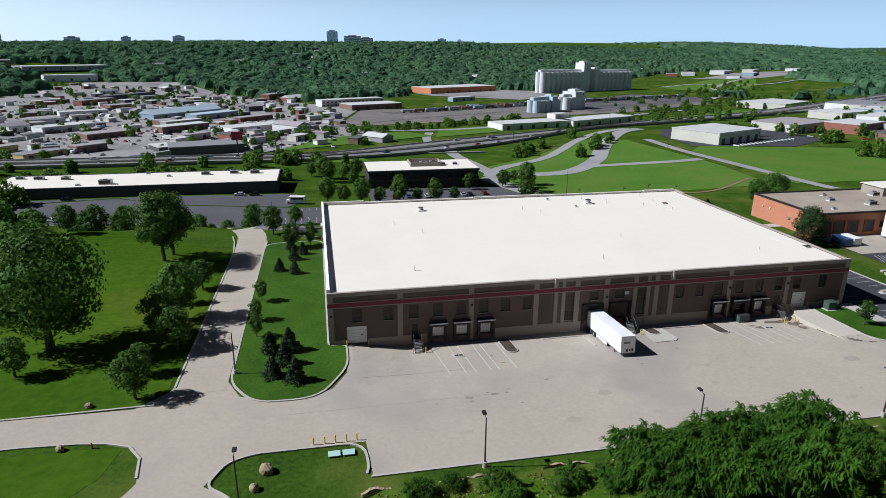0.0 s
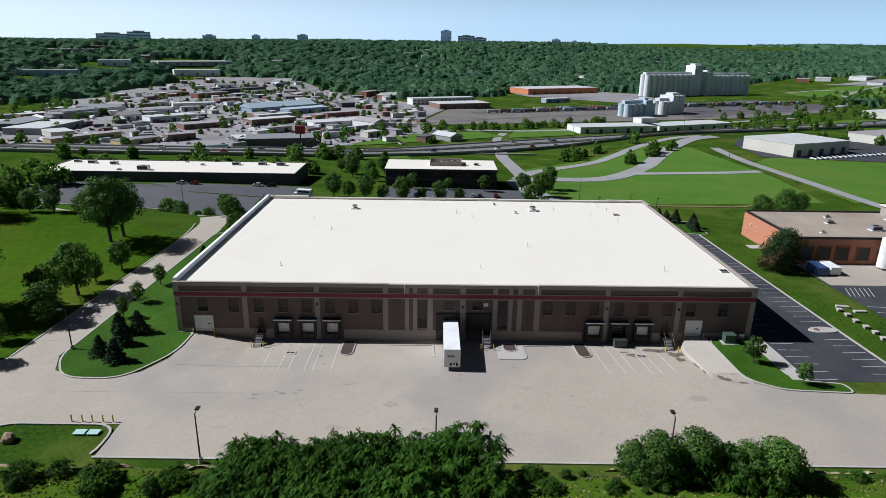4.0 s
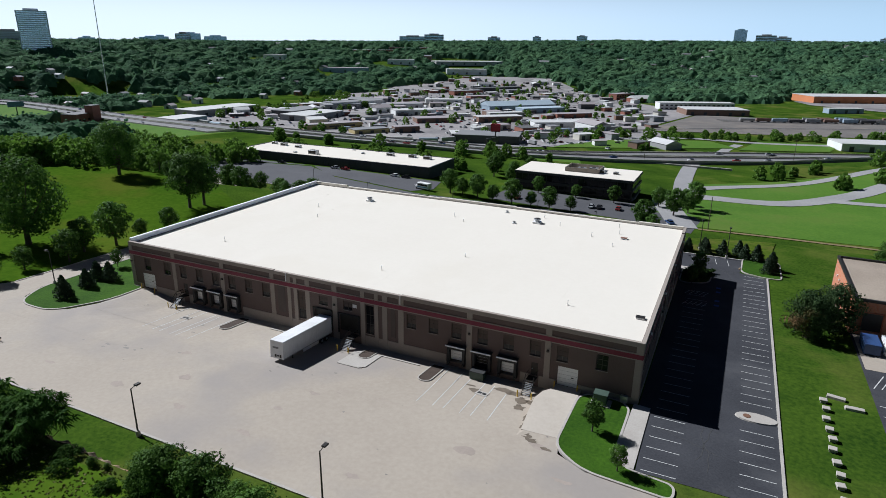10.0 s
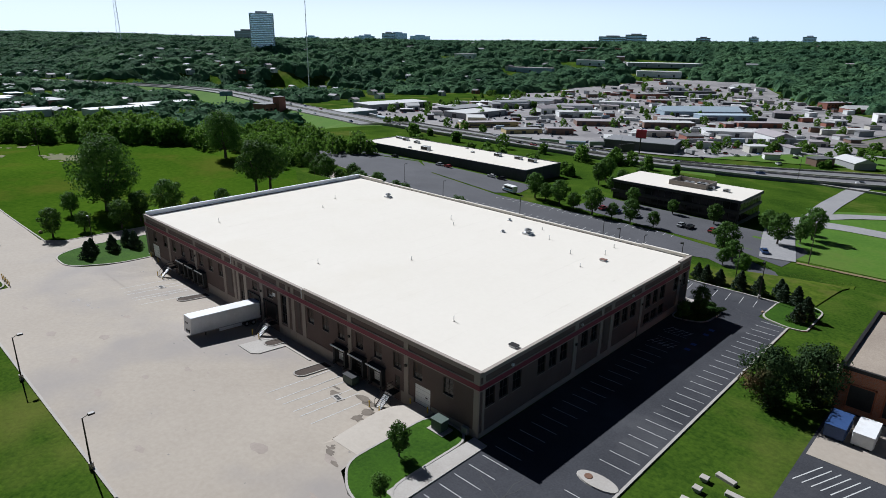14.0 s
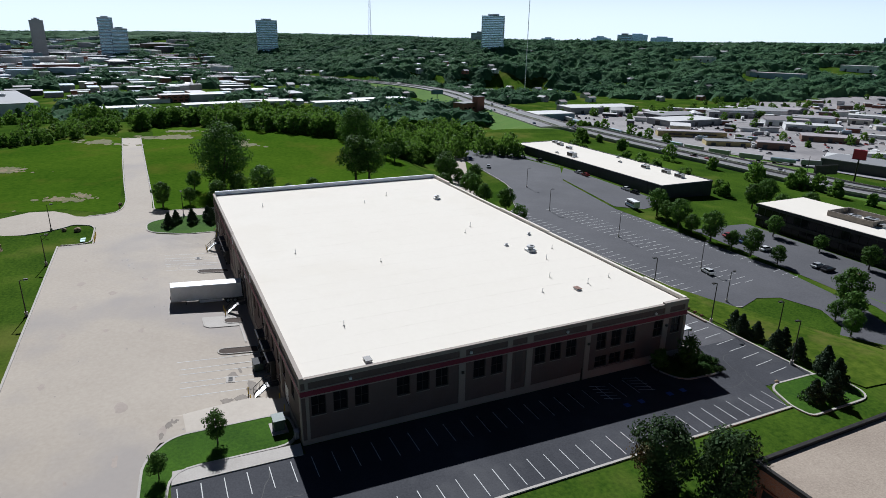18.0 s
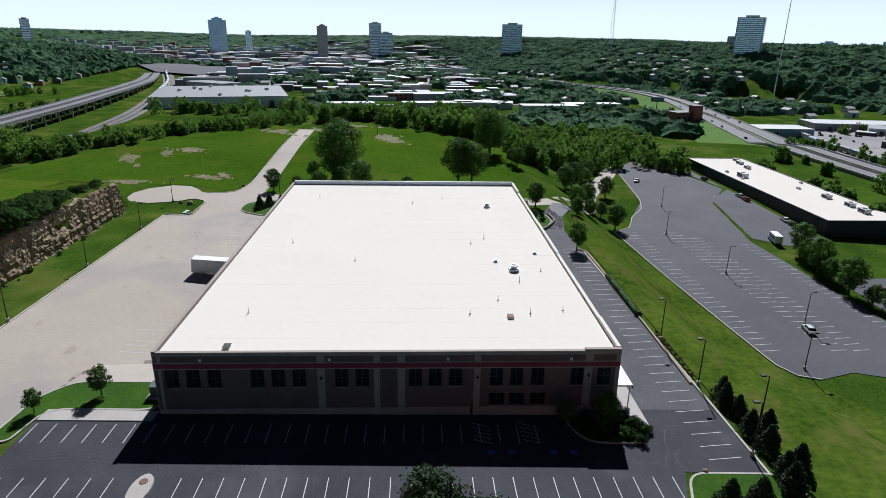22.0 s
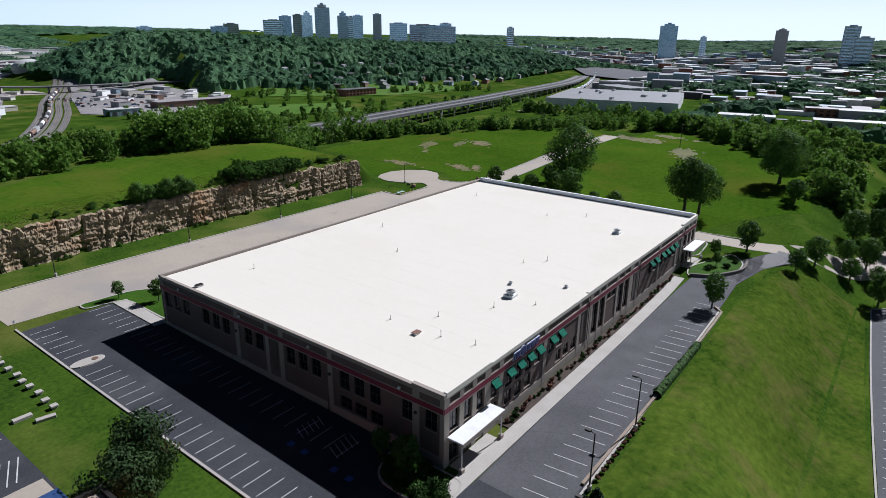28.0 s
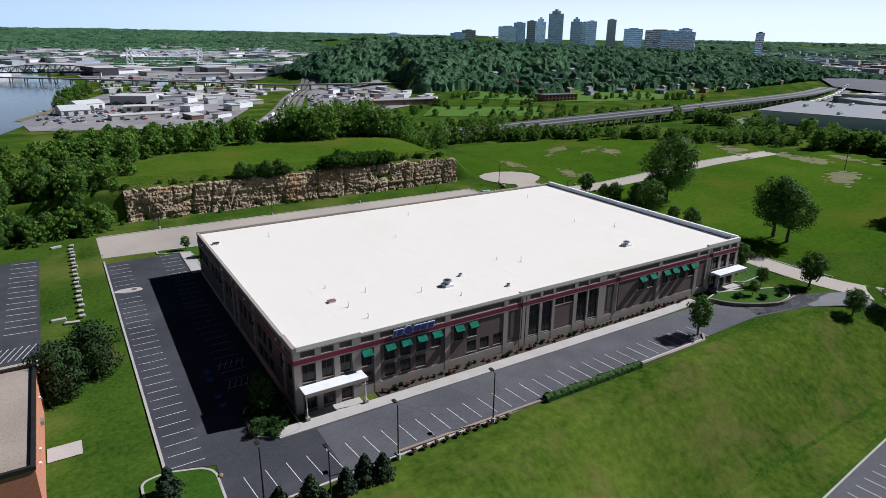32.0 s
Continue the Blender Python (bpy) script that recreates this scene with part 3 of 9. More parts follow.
def slab(bm, face, u0, u1, z0, z1, out0, out1):
    """A block on a wall: u along it, out0..out1 metres proud of it."""
    o, d, n = FACES[face]
    p, q = o + d * u0 + n * out0, o + d * u1 + n * out1
    box(bm, min(p.x, q.x), min(p.y, q.y), z0, max(p.x, q.x), max(p.y, q.y), z1)


def holed_wall(face, length, z0, z1, holes, thick, start=0.0):
    """A wall with real openings through it."""
    us = sorted({start, length, *[v for q in holes for v in q[:2]]})
    zs = sorted({z0, z1, *[v for q in holes for v in q[2:]]})
    bm = bmesh.new()
    inside = lambda u, z: any(a < u < b and c < z < d for a, b, c, d in holes)  # noqa: E731
    for i in range(len(us) - 1):
        run = None
        for j in range(len(zs) - 1):
            if inside((us[i] + us[i + 1]) / 2, (zs[j] + zs[j + 1]) / 2):
                if run is not None:
                    slab(bm, face, us[i], us[i + 1], run, zs[j], -thick, 0)
                run = None
            elif run is None:
                run = zs[j]
        if run is not None:
            slab(bm, face, us[i], us[i + 1], run, zs[-1], -thick, 0)
    return bm


warehouse = thing("warehouse", None, "white-roofed distribution warehouse with brown and tan walls and red band", "building")
CLERE = (3.8, 9.1, 13.4, 17.6, 21.7, 25.7, 29.7, 33.7, 63.4, 67.4, 71.4, 75.8, 80.0, 84.2, 88.3, 94.0)
south_holes = [(u, u + 1.7, 4.5, 6.95) for u in CLERE] + [(46.2, 48.0, 5.3, 6.9), (51.2, 53.0, 5.3, 6.9)]
south_holes += [(41.7, 43.3, 1.8, 6.95), (55.6, 57.2, 1.8, 6.95)]
DOCKS = ((17.0, 19.9), (21.2, 24.1), (25.5, 28.3), (71.0, 74.0), (75.3, 78.3), (79.5, 82.5))
dock_holes = [(a + 0.35, b - 0.35, 0.75, 3.25) for a, b in DOCKS] + [(2.9, 6.2, 0.7, 3.75), (88.6, 91.6, 0.7, 3.75), (45.2, 48.8, 1.4, 4.4), (50.4, 54.3, 1.4, 4.4), (14.0, 15.0, 1.3, 3.4), (54.7, 55.5, 1.4, 3.4), (84.6, 85.6, 1.3, 3.4)]
east_holes = [(u, u + 1.85, 4.45, 7.2) for u in (1.2, 4.0, 6.8, 12.5, 15.3, 18.1, 23.8, 26.6, 33.8, 36.5, 39.3, 44.9, 47.7, 50.6, 56.1, 59.8)] + [(u, u + 2.2, 1.4, 3.3) for u in (44.9, 47.7, 50.6)] + [(42.4, 43.5, -0.3, 1.9)]
north_up = [(u, u + 1.8, 4.4, 7.1) for u in (97.2, 94.5, 91.7, 88.3, 84.5, 81.8, 79.0, 76.3, 72.1, 69.4, 29.5, 26.6, 22.6, 20.0, 17.2, 14.4, 6.6, 3.8, 1.0)]
north_low = [(u, u + 1.8, 1.7, 3.7) for u in (84.5, 81.8, 79.1, 69.5, 66.9, 64.2)] + [(u, u + 1.8, 0.0, 2.6) for u in (97.2, 94.5, 91.7, 6.6, 3.8, 1.0)] + [(88.3, 90.0, 1.5, 3.4)]
north_tall = [(56.3, 58.4, 1.5, 7.3), (53.4, 55.5, 1.5, 7.3), (45.0, 47.2, 1.5, 7.3), (42.2, 44.4, 1.5, 7.3), (50.6, 52.6, 5.9, 7.3), (48.4, 50.3, 5.9, 7.3)]
north_holes = north_up + north_low + north_tall
part("wall", holed_wall("south", 100.2, -1.2, 9.6, south_holes + dock_holes, 0.5), WALLBROWN, warehouse, "brown rendered wall with tan piers")
part("wall", holed_wall("east", 62.2, -1.8, 9.6, east_holes, 0.5, 0.5), WALLBROWN, warehouse)
part("wall", holed_wall("north", 100.2, -2.2, 9.6, north_holes, 0.5), WALLBROWN, warehouse)
part("wall", holed_wall("west", 62.2, -1.2, 9.6, [(58, 59.8, 4.4, 7.1), (55, 56.8, 4.4, 7.1)], 0.5, 0.5), WALLBROWN, warehouse)
part("floor", boxes((0.5, 0.5, 0.9, 99.7, 62.2, 1.1)), CONCRETE, warehouse)
roof = part("roof", boxes((0.5, 0.5, 9.30, 99.7, 62.2, 9.52)), ROOFWHITE, warehouse, "white membrane roof with faint seams")
# membrane seams and stains
SEAM = M("membrane_seam", (0.65, 0.602, 0.525), (0.675, 0.628, 0.55), 0.95, 0.5, 3.0, spec=0.1)
for i in range(1, 20):
    part("seam", boxes((0.6 + 5 * i, 0.7, 9.52, 0.65 + 5 * i, 62.0, 9.524)), SEAM, roof)
# parapets: low to the south and east, taller white upstand to the west and north-west
for rows in (((-0.1, -0.12, 9.6, 36.6, 0.42, 10.0),), ((36.6, -0.12, 9.6, 62.4, 0.42, 9.9),), ((62.4, -0.12, 9.6, 100.3, 0.42, 10.0),), ((99.8, 0.42, 9.6, 100.32, 30.0, 9.85),), ((99.8, 30.0, 9.6, 100.32, 57.8, 9.85),), ((99.75, 57.8, 9.6, 100.34, 62.82, 10.1),)):
    part("coping", boxes(*rows), WALLTAN, warehouse, "pale metal coping")
for rows in ((-0.12, 0.42, 9.5, 0.4, 62.3, 10.55), (-0.12, 62.3, 9.5, 10.7, 62.84, 10.35), (10.7, 62.3, 9.5, 40.0, 62.84, 10.0), (40.0, 62.3, 9.5, 60.6, 62.84, 10.15), (60.6, 62.3, 9.5, 90.1, 62.84, 10.0), (90.1, 62.3, 9.5, 99.75, 62.84, 10.2)):
    part("parapet", boxes(rows), UPSTAND if rows[1] < 1 else ROOFWHITE, warehouse, "white membrane-clad parapet")
# tan piers, bands and copings on each face
SOUTH_P = ((-0.05, 0.8), (11.5, 12.4), (23.9, 24.8), (35.7, 36.6), (39.5, 40.2), (40.9, 41.6), (43.4, 44.3), (49.0, 50.0), (54.7, 55.5), (57.4, 58.1), (58.9, 59.8), (61.9, 62.9), (74.0, 74.9), (86.5, 87.4), (99.3, 100.25))
EAST_P = ((0.5, 0.9), (21.5, 22.5), (29.1, 29.9), (32.3, 33.3), (42.7, 43.6), (57.9, 59.0), (62.2, 62.75))
NORTH_P = ((99.2, 100.25), (96.2, 97.1), (93.4, 94.3), (90.1, 91.5), (87.0, 88.0), (74.6, 75.6), (63.1, 64.0), (59.4, 60.4), (58.5, 59.2), (55.6, 56.2), (52.7, 53.3), (47.4, 48.2), (44.5, 44.9), (40.2, 42.0), (37.0, 38.0), (24.9, 25.9), (13.3, 14.2), (9.2, 10.7), (5.8, 6.5), (2.9, 3.7), (-0.05, 0.8))
WEST_P = ((0.5, 0.9), (12, 13), (25, 26), (37, 38), (50, 51), (61.8, 62.7))
for face, piers in (("south", SOUTH_P), ("east", EAST_P), ("north", NORTH_P), ("west", WEST_P)):
    for a, b in piers:
        bm = bmesh.new()
        slab(bm, face, a, b, -1.0 if face == "south" else -1.9, 9.6, 0.003, 0.12)
        part("pier", bm, WALLTAN, warehouse, "tan rendered pier")
for face, length, lo, gaps in (("south", 100.2, -1.1, [(2.7, 6.4), (13.8, 15.2), (16.6, 28.8), (44.9, 49), (50.2, 55.5), (70.6, 82.9), (84.4, 85.8), (88.4, 91.8)]), ("east", 62.7, -1.9, [(42.3, 43.6)]), ("north", 100.2, -2.2, [(0.5, 9.0), (90.8, 100)]), ("west", 62.7, -1.2, [])):
    spans, u = [], 0.0
    for a, b in gaps:
        spans.append((u, a))
        u = b
    spans.append((u, length))
    top = 1.4 if face == "south" else 1.2
    for a, b in spans:
        if b - a > 0.2:
            bm = bmesh.new()
            slab(bm, face, a, b, lo, top, 0.003, 0.09)
            part("plinth", bm, WALLTAN, warehouse, "pale rendered plinth")
    for z0, z1, o, mt, nm in ((7.45, 8.15, 0.145, RED, "red_band"), (7.28, 7.44, 0.14, WALLTAN, "string_course"), (9.3, 9.62, 0.135, WALLTAN, "cornice"), (8.17, 8.32, 0.13, WALLTAN, "string_course")):
        bm = bmesh.new()
        slab(bm, face, -0.06 if face in ("south", "north") else 0.0, length + (0.06 if face in ("south", "north") else 0.0), z0, z1, 0.003, o)
        part(nm, bm, mt, warehouse)


BLIND = M("brown_slatted_blind", (0.060, 0.043, 0.036), (0.090, 0.066, 0.056), 0.7, 0.4, 3.0, spec=0.3, stretch=(0.1, 0.1, 6.0))


def window(face, a, b, z0, z1, bars=1, rails=1, blind=False):
    """A window set back in its opening: frame, panes, sill."""
    o, d, n = FACES[face]
    w = part("window", frame_mesh(face, a, b, z0, z1), FRAME, warehouse, "dark bronze window")
    glazing_bars(w, face, a, b, z0, z1, bars, rails)
    us = [a + 0.06 + (b - a - 0.12) * k / (bars + 1) for k in range(bars + 2)]
    zs = [z0 + 0.06 + (z1 - z0 - 0.12) * k / (rails + 1) for k in range(rails + 2)]
    for i in range(bars + 1):
        for j in range(rails + 1):
            bm = bmesh.new()
            slab(bm, face, us[i] + 0.02, us[i + 1] - 0.02, zs[j] + 0.02, zs[j + 1] - 0.02, -0.22, -0.2)
            part("pane", bm, BLIND if blind and (j or rails == 0) else GLASS, w)
    bm = bmesh.new()
    slab(bm, face, a - 0.05, b + 0.05, z0 - 0.1, z0 - 0.003, -0.1, 0.06)
    part("sill", bm, WALLTAN, w)


def frame_mesh(face, a, b, z0, z1):
    """One welded ring: the outer frame of a window."""
    o, d, n = FACES[face]
    bm = bmesh.new()
    loops = []
    for e, out in ((0.0, -0.15), (0.07, -0.15), (0.07, -0.26), (0.0, -0.26)):
        loops.append([bm.verts.new(o + d * u + n * out + Vector((0, 0, z))) for u, z in ((a + e, z0 + e), (b - e, z0 + e), (b - e, z1 - e), (a + e, z1 - e))])
    for k in range(4):
        p, q = loops[k], loops[(k + 1) % 4]
        for i in range(4):
            bm.faces.new((p[i], p[(i + 1) % 4], q[(i + 1) % 4], q[i]))
    bmesh.ops.recalc_face_normals(bm, faces=bm.faces[:])
    return bm


def glazing_bars(w, face, a, b, z0, z1, bars, rails):
    for k in range(1, bars + 1):
        u = a + 0.06 + (b - a - 0.12) * k / (bars + 1)
        bm = bmesh.new()
        slab(bm, face, u - 0.03, u + 0.03, z0 + 0.07, z1 - 0.07, -0.25, -0.16)
        part("mullion", bm, FRAME, w)
    for k in range(1, rails + 1):
        z = z0 + 0.06 + (z1 - z0 - 0.12) * k / (rails + 1)
        bm = bmesh.new()
        slab(bm, face, a + 0.07, b - 0.07, z - 0.03, z + 0.03, -0.245, -0.165)
        part("transom", bm, FRAME, w)


for q in south_holes:
    window("south", *q, bars=1, rails=2, blind=q[0] not in (55.6, 94.0))
for q in east_holes[:-1]:
    window("east", *q)
for q in north_up + north_low:
    window("north", *q)
for q in north_tall:
    window("north", *q, bars=1, rails=3 if q[3] - q[2] > 4 else 1)
for q in [(58, 59.8, 4.4, 7.1), (55, 56.8, 4.4, 7.1)]:
    window("west", *q)
# tall recesses beside the centre bays: raised panels, recess shade put in their brown
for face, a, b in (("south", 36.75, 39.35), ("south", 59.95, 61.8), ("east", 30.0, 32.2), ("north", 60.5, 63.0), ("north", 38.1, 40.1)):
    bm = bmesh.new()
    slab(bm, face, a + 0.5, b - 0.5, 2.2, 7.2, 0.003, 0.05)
    part("recess_panel", bm, M("recess_shade_brown", (0.075, 0.058, 0.052), (0.10, 0.08, 0.07), 0.8, 0.3, 4.0), warehouse, "brown panel darkened to stand for a recess")


def dock(a, b, opened=False):
    """A loading dock: sectional door in a deep black shelter, canopy, bumpers and pit plate."""
    # an opened dock keeps its panel, coloured dark for the unlit inside
    d = part("dock_door", boxes((a + 0.35, 0.12, 0.75, b - 0.35, 0.2, 3.25)), WHITEM if not opened else DARKSTEEL, warehouse, "sectional dock door panel in a black shelter, white shut and dark opened")
    for x0, x1 in ((a, a + 0.42), (b - 0.42, b)):
        part("dock_shelter", boxes((x0, -0.8, 0.25, x1, -0.003, 3.4), bevel=0.03), BLACK, d, "black rubber dock shelter")
    part("head_pad", boxes((a + 0.42, -0.8, 2.85, b - 0.42, -0.003, 3.4)), BLACK, d, "black rubber head pad")
    part("canopy", boxes((a - 0.14, -1.05, 3.42, b + 0.14, -0.003, 3.54), bevel=0.03), BLACK, d, "black canopy over the dock shelter")
    bm = bmesh.new()
    rod(bm, (a - 0.16, -1.1, 3.5), (b + 0.16, -1.1, 3.5), 0.12, 0.12, 8)
    part("canopy_edge", bm, WHITEM, d, "white rolled front edge of the canopy")
    for x in (a + 0.1, b - 0.16):
        bm = bmesh.new()
        rod(bm, (x + 0.03, -0.02, 4.3), (x + 0.03, -1.05, 3.57), 0.025, 0.025, 5)
        part("canopy_stay", bm, DARKSTEEL, d)
    for x0, x1 in ((a + 0.1, a + 0.4), (b - 0.4, b - 0.1)):
        part("bumper", boxes((x0, -1.0, 0.2, x1, -0.8, 0.68)), BLACK, d)
    part("leveller", boxes((a + 0.5, -0.6, 0.6, b - 0.5, 0.1, 0.72)), DARKSTEEL, d)
    for k in range(1, 5):
        part("rib", boxes((a + 0.44, 0.10, 0.75 + 0.5 * k, b - 0.44, 0.118, 0.79 + 0.5 * k)), STEEL, d)
    for k in (0, 1):
        u = a + (b - a) * (0.36 + 0.28 * k)
        part("vision_panel", boxes((u - 0.13, 0.095, 2.4, u + 0.13, 0.116, 2.6)), GLASS, d)


for k, (a, b) in enumerate(DOCKS):
    dock(a, b, k == 4)
for a, b in ((2.9, 6.2), (88.6, 91.6)):
    d = part("drive_in_door", boxes((a, 0.1, 0.45, b, 0.2, 3.75)), WHITEM, warehouse, "white sectional drive-in door")
    part("vision_panel", boxes((b - 1.0, 0.07, 2.1, b - 0.6, 0.098, 2.25)), GLASS, d)
    for k in range(1, 5):
        part("rib", boxes((a + 0.05, 0.08, 0.6 + 0.62 * k, b - 0.05, 0.098, 0.63 + 0.62 * k)), STEEL, d)
for a, b in ((45.2, 48.8), (50.4, 54.3)):
    part("dock_door", boxes((a, 0.15, 1.4, b, 0.3, 4.4)), DARKSTEEL, warehouse, "dark roll-up dock door")
    part("dock_shelter", boxes((a - 0.25, -0.3, 1.0, a, -0.165, 4.7), (b, -0.3, 1.0, b + 0.25, -0.165, 4.7), (a - 0.25, -0.3, 4.4, b + 0.25, -0.165, 4.7)), BLACK, warehouse)
for a in (14.0, 84.6, 54.7):
    d = part("door", boxes((a, 0.1, 1.3, a + (1.0 if a != 54.7 else 0.8), 0.18, 3.4)), DARKSTEEL, warehouse, "dark steel personnel door")
    part("handle", boxes((a + 0.1, 0.03, 2.2, a + 0.16, 0.098, 2.4)), STEEL, d)
d = part("door", boxes((100.0, 42.4, -0.3, 100.08, 43.5, 1.9)), DARKSTEEL, warehouse, "dark steel fire door")
part("handle", boxes((100.1, 43.2, 0.7, 100.16, 43.3, 0.9)), STEEL, d)
# wall lamps, downpipes, vents
for face, u, z in (("south", 0.4, 6.0), ("south", 24.4, 6.2), ("south", 49.5, 5.9), ("south", 87.0, 5.9), ("south", 74.5, 5.9), ("east", 6.2, 8.8), ("east", 23.2, 8.8), ("east", 39.1, 8.8), ("east", 55.9, 8.7), ("east", 22.0, 6.0), ("east", 43.2, 6.0), ("east", 58.5, 6.2)):
    bm = bmesh.new()
    lit = face == "east" and z > 8
    slab(bm, face, u - 0.17, u + 0.17, z - 0.16, z + 0.16, 0.165, 0.42)
    part("wall_lamp", bm, WHITEM if lit else DARKSTEEL, warehouse, "small wall-mounted lamp")
for u in (39.45, 62.35):
    bm = bmesh.new()
    slab(bm, "south", u - 0.06, u + 0.06, 8.4, 9.95, 0.2, 0.32)
    part("downpipe", bm, WHITEM, warehouse, "short white downpipe")
bm = bmesh.new()
slab(bm, "south", 53.1, 53.9, 6.0, 6.6, 0.003, 0.06)
part("vent", bm, WHITEM, warehouse, "small white louvre")
for u in (9.2, 36.9, 60.2):
    bm = bmesh.new()
    slab(bm, "north", u - 0.05, u + 0.05, 1.4, 9.3, 0.17, 0.27)
    part("downpipe", bm, DARKSTEEL, warehouse)
# green awnings of the office front
for u in (88.1, 84.3, 81.6, 78.8, 76.1, 71.9, 69.2, 29.3, 26.4, 22.4, 19.8, 17.0, 14.2):
    bm = bmesh.new()
    v = [bm.verts.new(q) for q in ((u + 0.3, 62.86, 7.15), (u + 1.95, 62.86, 7.15), (u + 1.95, 63.65, 6.4), (u + 0.3, 63.65, 6.4), (u + 0.3, 62.86, 6.4), (u + 1.95, 62.86, 6.4), (u + 0.3, 63.65, 6.24), (u + 1.95, 63.65, 6.24))]
    for f in ((0, 1, 2, 3), (0, 3, 4), (1, 5, 2), (3, 2, 7, 6)):
        bm.faces.new([v[i] for i in f])
    bmesh.ops.solidify(bm, geom=bm.faces[:], thickness=0.03)
    part("awning", bm, GREENC, warehouse, "green canvas awning")
# entrance canopies at both ends of the office front
for x0, x1, zt in ((90.2, 99.7, 3.95), (-0.6, 9.0, 3.9)):
    c = part("entrance_canopy", boxes((x0, 62.87, zt - 0.12, x1, 65.2, zt + 0.12), bevel=0.03), WHITEM, warehouse, "white flat entrance canopy on posts")
    part("fascia", boxes((x0 + 0.02, 65.203, zt - 0.45, x1 - 0.02, 65.28, zt + 0.1)), WALLTAN, c)
    for x in (x0 + 0.3, x1 - 0.3):
        bm = bmesh.new()
        rod(bm, (x, 64.9, -0.6), (x, 64.9, zt - 0.12), 0.09)
        part("post", bm, WHITEM, c)
        part("pier_base", boxes((x - 0.3, 64.6, -0.8, x + 0.3, 65.2, 0.3), bevel=0.03), WALLTAN, c)
    part("step", boxes((x0 + 0.5, 62.87, -1.2, x1 - 0.5, 65.2, -0.35)), WALK, c)
# company sign: plain dark-blue shapes with pale outline
SIGNBLUE = M("sign_blue", (0.015, 0.02, 0.10), (0.03, 0.035, 0.16), 0.4, 0.5, 4.0)
SIGNPALE = M("sign_pale_edge", (0.45, 0.5, 0.62), (0.55, 0.6, 0.72), 0.5, 0.5, 4.0)
sign = thing("wall_sign", pose(84.9, 62.95, 8.05), "dark blue raised sign shapes with pale outlines on the office wall", "sign")
u = 0.0
for k, w in enumerate((0.45, 1.1, 1.5, 1.15, 1.05, 1.2)):
    for mt, g, o, nm in ((SIGNPALE, 0.0, 0.13, "outline"), (SIGNBLUE, 0.09, 0.2, "shape")):
        bm = bmesh.new()
        if k == 2:
            bmesh.ops.create_cone(bm, cap_ends=True, segments=20, radius1=0.8 - g, radius2=0.8 - g, depth=o, matrix=Matrix.Translation((-(u + w / 2), o / 2, 0.6)) @ Matrix.Rotation(math.pi / 2, 4, "X"))
        else:
            box(bm, -(u + w) + g, 0, 0.05 + g, -u - g, o, 1.15 - g)
            for v in bm.verts:
                v.co.x -= 0.25 * (v.co.z - 0.6)
        part(nm, bm, mt, sign)
    u += w + 0.13

# ---- roof fittings ----
def roof_fan(x, y, s=1.0):
    f = thing("roof_fan", pose(x, y, 9.522), "round galvanised roof fan on a square curb", "roof vent", "roof fans")
    part("curb", boxes((-0.75 * s, -0.75 * s, 0, 0.75 * s, 0.75 * s, 0.35 * s)), WHITEM, f)
    bm = bmesh.new()
    rod(bm, (0, 0, 0.35 * s), (0, 0, 0.75 * s), 0.45 * s, 0.5 * s, 14)
    rod(bm, (0, 0, 0.75 * s), (0, 0, 0.95 * s), 0.72 * s, 0.66 * s, 14)
    part("cowl", bm, STEEL, f)
    bm = bmesh.new()
    rod(bm, (0, 0, 0.95 * s), (0, 0, 1.05 * s), 0.5 * s, 0.2 * s, 14)
    part("cap", bm, DARKSTEEL, f)


def vent_pipe(x, y, tall=0.9):
    v = thing("vent_pipe", pose(x, y, 9.522), "thin grey vent pipe standing on the white roof", "vent pipe", "roof pipes")
    bm = bmesh.new()
    rod(bm, (0, 0, 0), (0, 0, tall), 0.05, 0.05, 7)
    rod(bm, (0, 0, tall), (0.14, 0, tall + 0.06), 0.045, 0.045, 6)
    part("pipe", bm, STEEL, v)
    bm = bmesh.new()
    rod(bm, (0, 0, 0), (0, 0, 0.12), 0.22, 0.12, 9)
    part("boot", bm, ROOFWHITE, v)


def roof_hatch(x, y, mt):
    v = thing("roof_hatch", pose(x, y, 9.522), "small flat roof hatch with a dark lid", "roof hatch")
    part("curb", boxes((-0.6, -0.4, 0, 0.6, 0.4, 0.25)), WHITEM, v)
    part("lid", boxes((-0.68, -0.48, 0.25, 0.68, 0.48, 0.33), bevel=0.02), mt, v)


RUST = M("rusted_lid", (0.14, 0.07, 0.05), (0.24, 0.13, 0.09), 0.8, 0.5, 6.0)
roof_fan(24.2, 52.6)
roof_fan(68.9, 52.7, 1.15)
for x, y in ((53.1, 9.7), (87.2, 9.3), (87.7, 43.1), (82.4, 48.1), (74.2, 52.9), (87.5, 52.5), (86.5, 57.8), (69.2, 57.6), (53.3, 46.1), (49.7, 49.2), (16.0, 9.8), (16.1, 41.6), (63.6, 23.3), (21.4, 33.9)):
    vent_pipe(x, y, 0.55 + 0.5 * ((x * 7.3) % 1))
roof_fan(64.3, 49.9, 0.5)
roof_fan(59.7, 58.2, 0.5)
roof_hatch(89.0, 49.2, RUST)
roof_hatch(98.3, 9.2, DARKSTEEL)

